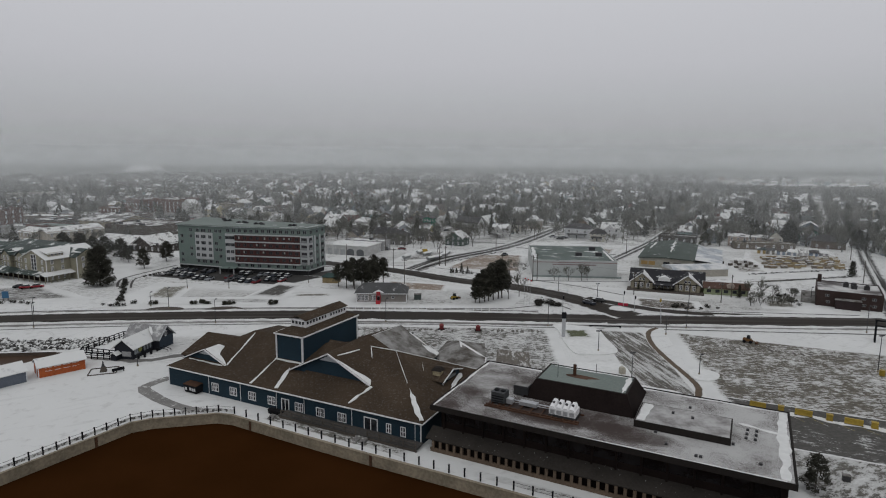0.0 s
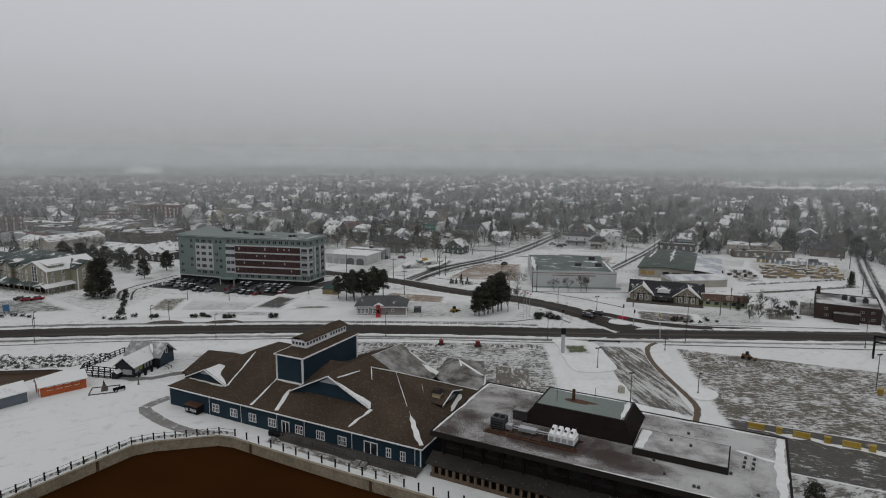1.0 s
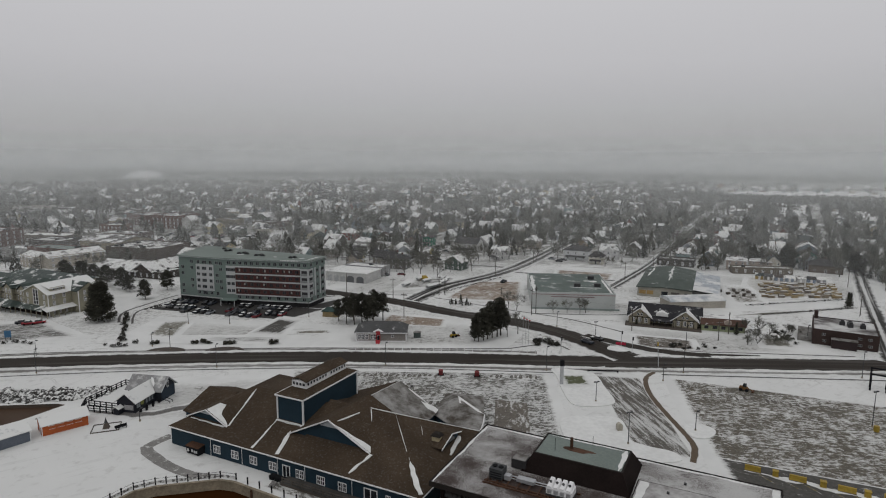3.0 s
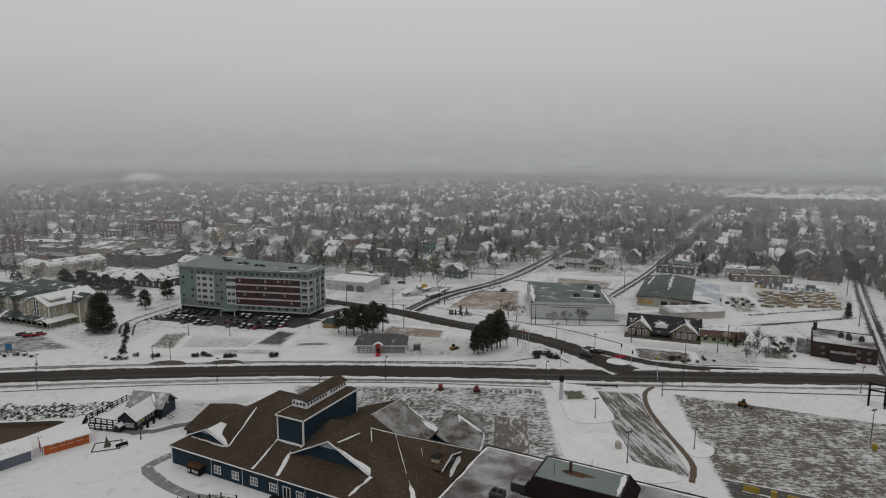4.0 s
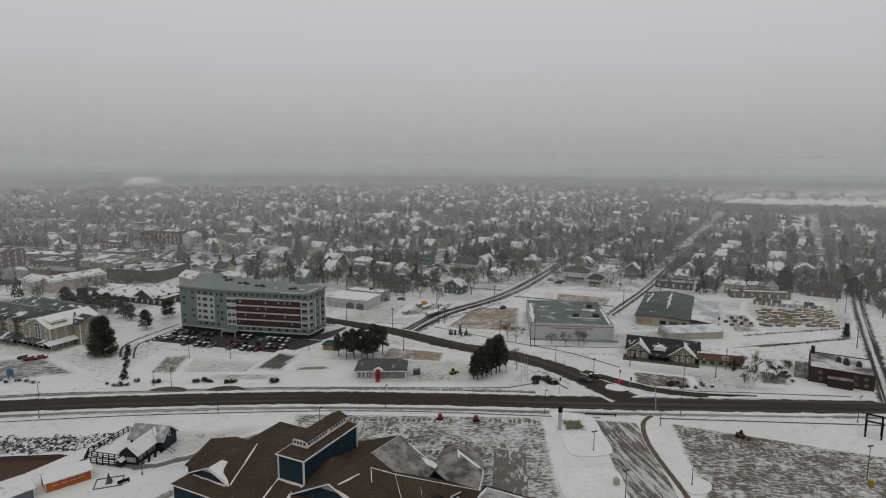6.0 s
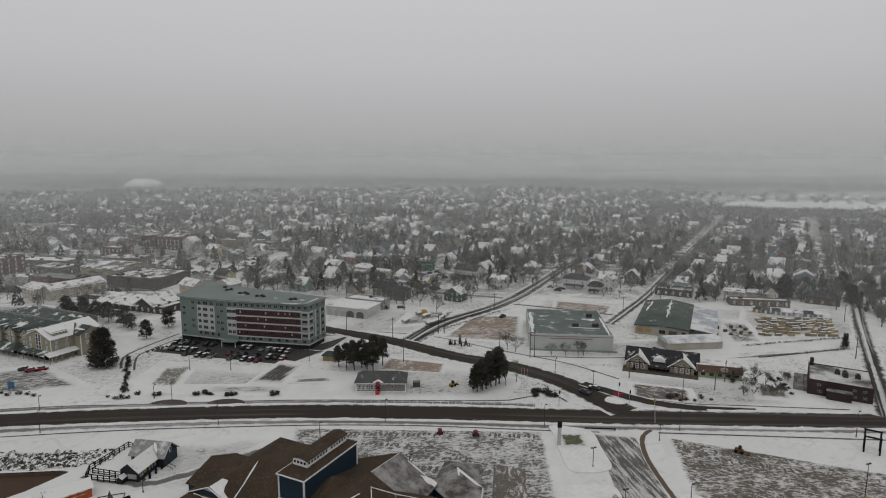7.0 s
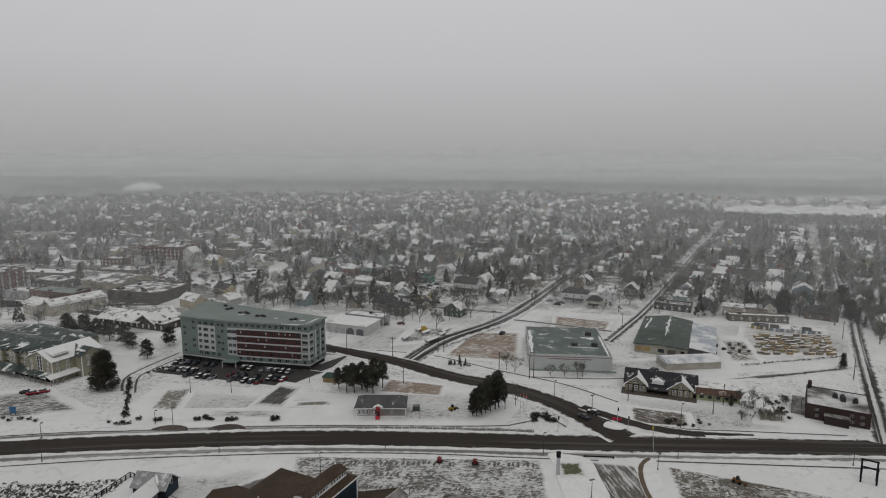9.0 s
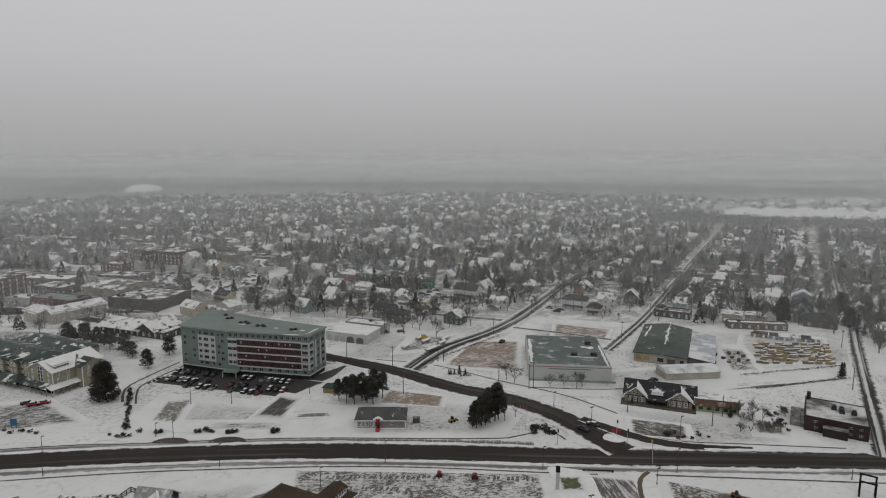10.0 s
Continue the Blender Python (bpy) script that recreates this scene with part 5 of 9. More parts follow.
def flat_garage():
    t = thing("white_garage", -59, 296, 0, -21.5, "white flat-roofed workshop with arched doorways", "building")
    wh = mat("white_block", (0.46, 0.46, 0.45), 0.8)
    part("wall", Geo().box(0, 23, 0, 15.5, -0.1, 4.6), wh, t)
    part("roof", Geo().box(-0.3, 23.3, -0.3, 15.8, 4.6, 4.9), mat("snowy_flat_roof", (0.25, 0.25, 0.25), 0.8, snow=(0.30, 0.42), snow_scale=0.15), t)
    dk = mat("arch_grey", (0.12, 0.125, 0.13), 0.7)
    for a in (14.2, 19.6):
        part("arch", Geo().side_prism([(a - 2, 0), (a + 2, 0)] + [(a + 2 * math.cos(k), 2 + 1.3 * math.sin(k)) for k in np.linspace(0, math.pi, 8)], -0.1, 0), dk, t)
    for k in range(3):
        part("garage_door", Geo().box(1.2 + 3.6 * k, 3.9 + 3.6 * k, -0.1, 0, 0, 2.9), mat("pale_door", (0.36, 0.37, 0.37), 0.7), t)
    return t


flat_garage()


def yellow_inn():
    t = thing("yellow_hotel", -151.5, 224.5, 0, -25, "three-storey pale yellow hotel with snowy gabled roofs and porches", "building")
    ye = mat("pale_yellow_clapboard", (0.25, 0.235, 0.175), 0.75)
    gr = mat("dark_green_metal_roof", (0.035, 0.050, 0.044), 0.6, snow=(0.54, 0.62), snow_scale=0.22)
    sn = mat("snowy_shingle", (0.10, 0.10, 0.10), 0.85, snow=(0.30, 0.40), snow_scale=0.3)
    part("wall", Geo().side_prism([(-15, -0.1), (0, -0.1), (0, 8.9), (-7.5, 11.9), (-15, 8.9)], 0, 20.5), ye, t)
    part("roof", Geo().gable_y(-15.7, 0.7, -0.7, 21.2, 8.75, 12.2), sn, t, "long gabled roof under snow")
    bay = part("cross_wing", Geo().end_prism([(9.3, -0.1), (18.3, -0.1), (18.3, 8.9), (13.8, 11.2), (9.3, 8.9)], -6, 3.6), ye, t)
    part("cross_roof", Geo().gable(-7, 4.3, 8.6, 19.0, 8.7, 11.5), gr, bay)
    part("snow_drift", band((-1.5, 11.8, 10.4), (3.9, 11.4, 10.2), 2.6, 0.1, 0.06, 0.3), M_SNOW, bay)
    part("corner_board", Geo().box(3.5, 3.75, 9.4, 9.75, 0, 8.8).box(3.5, 3.75, 18.0, 18.35, 0, 8.8).box(-0.12, 0.12, -0.12, 0.12, 0, 8.8), M_WHITE, bay)
    dormer = part("shed_dormer", Geo().end_prism([(1.8, 9.4), (7.6, 9.4), (7.6, 10.9), (1.8, 10.9)], -4.5, -1.2), ye, t)
    part("dormer_roof", Geo().slab([(-6.6, 1.3, 11.9), (-0.8, 1.3, 10.7), (-0.8, 8.1, 10.7), (-6.6, 8.1, 11.9)]), sn, dormer)
    for y in (3.2, 4.7, 6.2):
        part("window", WIN_SMALL, None, dormer, at=facing(-1.2, y, 10.15, 90))
    part("tall_window", window_mesh("tall_window", 3.2, 6.2, 2, 4, M_WHITE, bar=0.12, edge=0.16), None, t, "tall white mullioned window under the gable", facing(-7.5, 0, 7.2))
    for z in (5.0, 7.6):
        for x in (-12.6, -2.4):
            part("window", WIN_TALL, None, t, at=facing(x, 0, z))
        for y in (2.2, 6.2):
            part("window", WIN_TALL, None, t, at=facing(0, y, z, 90))
        for y in (12.2, 16.8):
            part("window", WIN_TALL, None, bay, at=facing(3.6, y, z, 90))
    for y in (1.8, 4.2, 6.6):
        part("window", WIN_TALL, None, t, at=facing(0, y, 1.6, 90))
    # long wing running away behind
    lw = part("long_wing", Geo().box(-66, -14.9, 3, 19, -0.1, 8.7), ye, t)
    part("wing_roof", Geo().hip(-66.7, -13.5, 2.2, 19.8, 8.65, 11.6, 7), gr, lw)
    part("wing_roof", Geo().hip(-62, -18, 18, 34, 7.9, 10.4, 6), gr, lw)
    part("wing", Geo().box(-61, -19, 19, 33, -0.1, 8.0), ye, lw)
    for k in range(5):
        x = -19 - 9.5 * k
        gb = part("gablet", Geo().side_prism([(x - 2.6, -0.1), (x + 2.6, -0.1), (x + 2.6, 8.7), (x, 10.4), (x - 2.6, 8.7)], 1.8, 8), ye, lw)
        part("gablet_roof", Geo().gable_y(x - 3.2, x + 3.2, 1.2, 9, 8.45, 10.7), gr, gb)
        part("snow_drift", band((x + 1.6, 1.6, 9.6), (x + 1.6, 7.5, 9.6), 1.3, 0.08, 0.06, 0.3), M_SNOW, gb)
        for z in (4.6, 7.2):
            part("window", WIN_TALL, None, gb, at=facing(x - 1.1, 1.8, z))
            part("window", WIN_TALL, None, gb, at=facing(x + 1.1, 1.8, z))
            part("window", WIN_TALL, None, lw, at=facing(x - 4.7, 3, z))
            part("balcony", Geo().box(x - 6.6, x - 2.8, 2.1, 3, z - 1.35, z - 1.2), M_WOOD, lw)
    # porches
    po = part("porch_roof", Geo().slab([(0, -2.8, 3.9), (3.0, -2.8, 2.9), (3.0, 9.4, 2.9), (0, 9.4, 3.9)]), M_SNOW, t, "snowy porch roof on posts")
    for k in range(6):
        part("porch_post", Geo().box(2.6, 2.8, -2.6 + 2.3 * k, -2.4 + 2.3 * k, 0, 2.8), ye, po)
    pf = part("porch_roof", Geo().slab([(-17, -3.0, 2.9), (0, -3.0, 2.9), (0, 0, 3.9), (-17, 0, 3.9)]).hip(-34, -17.6, -4.5, 2.8, 2.9, 4.6, 3.4).hip(-58, -37, -4.5, 2.8, 2.9, 4.6, 3.4), gr, t, "dark green porch roof")
    for k in range(17):
        part("porch_post", Geo().box(-0.4 - 3.3 * k, -0.2 - 3.3 * k, -2.8, -2.6, 0, 2.9), ye, pf)
    # thin dark board that paints the shade under the porch roof
    part("porch_back", Geo().box(-56, -0.5, 0.02 - 0.1, -0.02, 0.2, 2.6), M_DARKBROWN, pf)
    return t


yellow_inn()

# ---- patches of ground ----
M_TRODDEN = worn_ground("trodden_snow", (0.15, 0.147, 0.13), 0.50, 15, (0.6, 1, 1), 0.9, 0.30, (0.27, 0.265, 0.25), soft=0.06)
for k, q in enumerate(([(24, 226), (118, 221), (126, 264), (30, 244)], [(52, 178), (126, 183), (122, 208), (56, 222)], [(112, 236), (214, 252), (226, 332), (128, 322)], [(-64, 258), (-4, 256), (14, 304), (-40, 322)],
                       [(-122, 258), (-58, 258), (-56, 300), (-126, 306)], [(26, 288), (92, 282), (112, 326), (52, 340)], [(-112, 187), (-34, 187), (-30, 214), (-110, 226)], [(-40, 187), (20, 187), (34, 216), (-30, 236)],
                       [(-230, 232), (-128, 226), (-126, 262), (-230, 292)], [(-80, 128), (-60, 130), (-44, 166), (-80, 160)], [(-300, 296), (-128, 300), (-128, 332), (-300, 350)])):
    sheet("trodden_snow", q, M_TRODDEN, 0.004 + 0.0006 * k, "snow trodden grey by feet and tyres")
sheet("quay_strip", [(-36.2, 106.2), (-4.6, 89.6), (-2.4, 93.8), (-33.6, 109.6)], worn_ground("gritty_quay_edge", (0.085, 0.08, 0.068), 0.56, -27, (0.5, 1, 1), 1.2, 0.12, soft=0.04), 0.01, "gritty trodden strip between hall and quay")
sheet("yard_corner", [(50.5, 79), (74, 66), (84, 92), (56, 98)], worn_ground("scuffed_yard_snow", (0.07, 0.066, 0.055), 0.53, 35, (0.5, 1, 1), 0.9, 0.12, soft=0.04), 0.012, "scuffed snow at the corner of the yard")
sheet("quay_strip", [(-2.6, 88.8), (46, 63.8), (47, 66), (-1.6, 91.4)], M_TRODDEN, 0.011, "trodden snow along the quay")
sheet("gravel_lot", [(53.5, 112), (165, 66), (185, 114), (62.5, 164.5)], M_LOT, 0.012, "ploughed gravel lot half covered with snow")
sheet("tracked_lot", [(40, 117), (53, 114), (56.5, 165), (43.5, 167.5)], M_TRACKS, 0.014, "gravel lot with wheel tracks through the snow")
sheet("parking_lot", [(-42, 142), (28, 109), (31.6, 166.5), (-46, 168.4)], worn_ground("trampled_car_park", (0.07, 0.067, 0.057), 0.52, 6, (0.62, 1, 1), 1.15, 0.05, soft=0.028), 0.016, "large car park half covered with trodden snow")
sheet("rear_yard", [(53, 97.5), (150, 52), (165, 70), (56, 118)], worn_ground("wet_yard_asphalt", (0.045, 0.043, 0.038), 0.67, -26, (0.4, 1, 1), 0.9, 0.03, soft=0.035), 0.018, "dark wet yard behind the quay building")
sheet("bare_patch", [(10.8, 121), (18.8, 117), (21.4, 144.5), (13.6, 147)], worn_ground("bare_gravel", (0.085, 0.075, 0.062), 0.60, 84, (0.3, 1, 1), 1.1, soft=0.03), 0.02, "bare brown gravel patch")
sheet("car_park", [(-121, 237), (-59, 221), (-46.5, 238), (-113.5, 257)], M_APRON, 0.02, "wet black car park of the apartment block")
M_DRIVE = worn_ground("slushy_drive", (0.042, 0.040, 0.035), 0.66, 68, (0.14, 1, 1), 0.9, 0.30, soft=0.05)
M_DRIVE2 = worn_ground("worn_asphalt_strip", (0.06, 0.057, 0.05), 0.56, 5, (0.3, 1, 1), 0.9, 0.45, soft=0.05)
sheet("car_park", [(-61.5, 222.5), (-46.0, 243.5), (-40.5, 262), (-58.7, 240)], M_APRON, 0.019, "wet black asphalt bending round to the side road")
sheet("drive", [(-69.5, 201.5), (-55.0, 199.5), (-52.5, 224), (-63.5, 228)], M_DRIVE, 0.021, "slushy asphalt drive with wheel tracks")
sheet("verge", [(-55.5, 202.8), (-36.5, 204.4), (-37.3, 209.5), (-55.2, 207.8)], M_SCRUB, 0.023, "bare brown bank beside the drive")
sheet("verge", [(-91, 192.5), (-44, 190.8), (-46, 202.5), (-91, 202)], M_DRIVE2, 0.020, "strip of worn asphalt beside parked cars")
strip("cross_street", [(44, 330), (20, 338), (-10, 347), (-50, 360), (-120, 385)], 5.5, M_STREET, 0.036, "slushy cross street between houses")
sheet("boat_yard", [(-25, 272), (2, 280), (12, 308), (-16, 310)], M_PARK, 0.022, "slushy storage yard with tracks in snow")
sheet("hotel_parking", [(-182, 214), (-152, 186), (-119, 198), (-150, 221)], worn_ground("worn_hotel_asphalt", (0.085, 0.083, 0.075), 0.56, 20, (0.4, 1, 1), 0.8, 0.22, soft=0.04), 0.02, "half cleared hotel car park")
sheet("clay_yard", [(-1, 256), (34, 249), (41, 296), (16, 296)], M_CLAY, 0.02, "bare red clay building plot with patches of snow")
sheet("clay_patch", [(56, 303), (84, 296), (93, 316), (62, 328)], M_CLAY, 0.021, "bare red clay patch beside the street")
sheet("clay_patch", [(-25, 217), (1, 213), (2, 224), (-22, 231)], M_CLAY, 0.022, "bare red clay patch in the snow")
sheet("scrub_patch", [(-104, 196), (-90, 193), (-94, 226), (-107, 222)], M_SCRUB, 0.022, "patch of frozen scrub")
sheet("scrub_patch", [(104, 190), (118, 188), (122, 204), (108, 203)], M_SCRUB, 0.02, "patch of frozen scrub")
sheet("inn_yard", [(62, 190), (84, 187), (87, 199), (66, 206)], worn_ground("trampled_inn_yard", (0.07, 0.06, 0.048), 0.58, -30, (0.35, 1, 1), 0.9, 0.16, soft=0.03), 0.02, "yard with tyre tracks before the inn")
sheet("lumber_yard", [(127, 255), (177, 263), (204, 310), (158, 310)], worn_ground("churned_yard", (0.16, 0.14, 0.11), 0.5, 15, (0.3, 1, 1), 0.4, 0.1), 0.02, "churned lumber yard ground")
sheet("lumber_yard", [(122, 245), (140, 247), (150, 288), (136, 292)], worn_ground("slushy_loading_yard", (0.10, 0.092, 0.075), 0.54, 40, (0.4, 1, 1), 0.9, 0.25, soft=0.03), 0.026, "slushy loading yard with ruts")
sheet("verge", [(100, 228), (128, 231), (172, 243), (128, 236)], M_SCRUB, 0.018, "frozen grass strip")
for q in ([(-420, 330), (-120, 352), (-130, 368), (-430, 350)], [(-330, 452), (-232, 452), (-150, 392), (-130, 470)], [(-330, 330), (-236, 318), (-232, 350), (-330, 380)], [(-260, 288), (-122, 284), (-122, 304), (-260, 318)], [(-205, 318), (-124, 316), (-126, 348), (-200, 352)], [(-420, 470), (-270, 480), (-270, 500), (-430, 510)], [(-60, 258), (-44, 258), (-42, 266), (-56, 272)]):
    sheet("downtown_street", q, M_PARK, 0.022, "slushy street between low buildings")
sheet("downtown_ground", [(-480, 300), (-124, 288), (-124, 560), (-480, 620)], worn_ground("downtown_slush", (0.11, 0.11, 0.10), 0.65, -15, (0.4, 1, 1), 0.35, 0.06, (0.20, 0.20, 0.185), soft=0.06), 0.008, "slush and worn snow between downtown blocks")
sheet("snow_field", [(414, 963), (500, 900), (640, 815), (830, 790), (900, 1060), (581, 1132)], M_SNOW, 0.03, "open snow field beyond the trees")
sheet("snow_field", [(610, 1220), (660, 1180), (1200, 1300), (1200, 1500)], M_SNOW, 0.03, "open snow field beyond the trees")
sheet("snow_field", [(490, 640), (540, 620), (700, 700), (640, 740)], M_SNOW, 0.03, "open snow field beyond the trees")


def snow_island(pts, name="snow_island"):
    g = Geo().prism(smooth_ring(pts), -0.05, 0.22)
    return solid(name, g, M_SNOW, "kerbed island of smooth snow in the car park", "ground", kind="structure")


def smooth_ring(pts):
    n, out = len(pts), []
    for i in range(n):
        a, b, c, d = (Vector(pts[(i + k) % n]) for k in (-1, 0, 1, 2))
        for t in (0, 0.25, 0.5, 0.75):
            q = 0.5 * (2 * b + (c - a) * t + (2 * a - 5 * b + 4 * c - d) * t * t + (3 * b - a - 3 * c + d) * t ** 3)
            out.append((q.x, q.y))
    return out


snow_island([(32.0, 169.4), (38.5, 168.6), (43.6, 165.5), (44.0, 154), (44.2, 146.2), (41.8, 143.4), (36.7, 142.6), (32.7, 144.2), (32.0, 153.9), (32.4, 163.2)])
snow_island([(29.8, 136.4), (38.2, 137.0), (42.3, 135.4), (42.3, 128.7), (41.6, 124.4), (44.5, 121.6), (49.0, 119.0), (48, 115), (32, 115.6), (27.6, 123.7), (27.4, 132.5)])
snow_island([(56.4, 132.2), (60.7, 132.4), (62.4, 129.2), (59.4, 125.6), (55.6, 126.4)])
snow_island([(55.5, 191.5), (58, 190), (60, 186.5), (57, 185.5), (53.5, 188)], "traffic_island")
strip("mud_lane", [(61.5, 167.2), (58.0, 163.4), (55.9, 157.7), (54.6, 149), (54.6, 136.8), (54.9, 126.8), (54.3, 121), (51.4, 115)], 1.7, M_MUDLANE, 0.03, "muddy lane through the snow")
for pts, w in (([(-300, 132), (-125, 161.4), (-60, 168.4), (-14, 169.7), (27.5, 166.8), (46, 165.6)], 1.0), ([(63, 165.3), (124, 161.3), (300, 150)], 1.1),
               ([(-300, 152), (-140, 179.8), (-101, 183.8), (-70.8, 186.6), (-41, 188.2), (22, 188.6), (33, 196), (38, 193), (41, 187.5)], 1.1),
               ([(64, 192.6), (78, 186.6), (95.5, 185.0), (130, 181.9)], 1.0), ([(-120.9, 217.2), (-126.5, 229.4), (-125.4, 240.4), (-118.5, 262)], 1.5),
               ([(-115.2, 215.6), (-121.3, 229.4), (-121.0, 238), (-114.7, 256.8)], 1.3), ([(-30, 266), (-4, 259), (24, 240), (48, 225), (64, 208)], 1.2), ([(30, 322), (60, 310), (88, 296)], 3.2),
               ([(127, 232), (171, 243.6)], 0.9), ([(35.5, 233), (66, 231), (90, 235)], 1.2)):
    strip("footpath", pts, w, M_TRAIL, 0.034, "narrow cleared footpath through snow")
strip("quay_path", [(-60.5, 126), (-63.5, 120.5), (-60, 116.5), (-55, 112.5), (-49, 109.3), (-44, 108.9)], (2.4, 2.6, 2.6, 2.4, 2.2, 1.6), M_PAVING, 0.03, "swept grey stone path curving to the quay")
strip("plaza_lane", [(-90, 140), (-78, 137.5), (-70, 137.5), (-58, 146), (-44, 158)], (2, 4, 4, 5, 5), road_surface("faint_lane", (0.13, 0.126, 0.12), 0.36, 0.7), 0.026, "faint lane across the snowy plaza")


# kerbs of snow thrown up along the roads
def snow_bank(pts, w, h):
    line = smooth_line(pts, 2.5)
    rnd = random.Random(len(pts) * 31 + int(pts[0][0]))
    verts, faces = [], []
    for i, p in enumerate(line):
        a, b = line[max(i - 1, 0)], line[min(i + 1, len(line) - 1)]
        d = Vector((b[0] - a[0], b[1] - a[1])).normalized()
        k, hh = w * rnd.uniform(0.5, 1.25), h * rnd.uniform(0.35, 1.3)
        for s, z in ((-0.5, -0.05), (-0.2, hh), (0.25, hh * 0.8), (0.5, -0.05)):
            verts.append((p[0] - d.y * s * k, p[1] + d.x * s * k, z))
    for i in range(len(line) - 1):
        for j in range(3):
            faces.append((4 * i + j, 4 * i + j + 1, 4 * i + j + 5, 4 * i + j + 4))
    return solid("snow_bank", Geo().add(verts, faces), M_SNOW, "low bank of ploughed snow beside the road", "snow", kind="structure")


snow_bank([(-200, 166.6), (-134, 177.6), (-82, 183.0), (-40, 185.3), (-4, 184.7), (28, 183.0)], 1.5, 0.5)
snow_bank([(-200, 154.9), (-134, 165.9), (-82, 171.3), (-40, 173.6), (-4, 173.0), (30, 171.2), (48, 170.4)], 1.6, 0.5)
snow_bank([(66, 169.6), (100, 168.3), (130, 167.6), (200, 164)], 1.6, 0.5)
snow_bank([(84, 181.0), (130, 179.5), (132, 179.3)], 1.4, 0.4)
snow_bank([(-7, 249), (8, 237.5), (27, 228.5), (45, 213)], 1.4, 0.5)
snow_bank([(-48, 262), (-24, 246), (0, 228), (20, 216.5), (34, 203)], 1.4, 0.5)


# ---- trees ----
M_BARK = mat("grey_bark", (0.095, 0.088, 0.078), 0.9)
M_TWIG = mat("bare_twigs", (0.118, 0.116, 0.098), 0.95, var=0.3, bump=0)
M_NEEDLE = mat("dark_pine_needles", (0.046, 0.045, 0.034), 0.95, var=0.5, fine=1.2, bump=0)
M_NEEDLE_SNOW = mat("frosted_needles", (0.045, 0.046, 0.035), 0.95, var=0.5, fine=1.2, bump=0, snow=(0.70, 0.76), snow_scale=1.1)


def bare_tree_meshes(seed, h, spread):
    """An upright bare tree: forking limbs, and a haze of thin twigs with gaps at its rim."""
    rnd = random.Random(seed)
    wood, twig = Geo(), Geo()

    def grow(p, d, ln, r, depth):
        q = p + d * ln
        (wood if depth < 3 else twig).tube(p, q, r, r * 0.6, 5 if depth < 2 else 3)
        if depth >= 4:
            for _ in range(9):
                e = (d + Vector((rnd.uniform(-1, 1), rnd.uniform(-1, 1), rnd.uniform(-0.3, 1))) * 0.65).normalized()
                s = p + d * ln * rnd.uniform(0.1, 1)
                k = Vector([rnd.uniform(-1, 1) for _ in range(3)]).normalized() * 0.035
                twig.add([s - k, s + k, s + e * rnd.uniform(0.7, 1.7)], [(0, 1, 2)])
            return
        for j in range((4, 3, 3, 3)[depth]):
            out = Vector((rnd.uniform(-1, 1), rnd.uniform(-1, 1), rnd.uniform(-0.1, 0.6))).normalized()
            e = (d * (0.9 if depth else 0.8) + out * spread * rnd.uniform(0.6, 1.2)).normalized()
            e.z = max(e.z, 0.12)
            grow(p + d * ln * (1.0 if j == 0 else rnd.uniform(0.45, 1.0)), e.normalized(), ln * rnd.uniform(0.68, 0.92), r * 0.58, depth + 1)
    grow(Vector((0, 0, -0.2)), Vector((0, 0, 1)), h * 0.25, h * 0.016, 0)
    return wood.mesh("trunk", M_BARK), twig.mesh("crown", M_TWIG)


def needle_clump(g, c, r, n, rnd, flat=0.55, size=0.55):
    for _ in range(n):
        d = Vector((rnd.gauss(0, 1), rnd.gauss(0, 1), rnd.gauss(0, 1))).normalized() * r * rnd.uniform(0.35, 1.0)
        p = Vector((c[0] + d.x, c[1] + d.y, c[2] + d.z * flat))
        a = Vector((rnd.uniform(-1, 1), rnd.uniform(-1, 1), rnd.uniform(-0.4, 0.4))).normalized() * size * rnd.uniform(0.6, 1.3)
        b = Vector((rnd.uniform(-1, 1), rnd.uniform(-1, 1), rnd.uniform(-0.6, 0.6))).normalized() * size * rnd.uniform(0.4, 0.9)
        g.add([p - a, p + b, p + a, p - b * 0.6], [(0, 1, 2, 3)])


def bush_meshes(seed, r):
    rnd = random.Random(seed)
    wood, leaf = Geo(), Geo()
    for k in range(7):
        a = rnd.uniform(0, 6.283)
        c = Vector((math.cos(a) * r * 0.5, math.sin(a) * r * 0.4, r * rnd.uniform(0.25, 0.5)))
        wood.tube((0, 0, -0.1), c, 0.05, 0.02, 4)
        needle_clump(leaf, c, r * rnd.uniform(0.45, 0.6), 90, rnd, 0.75, 0.22)
    return wood.mesh("trunk", M_BARK), leaf.mesh("crown", M_NEEDLE)


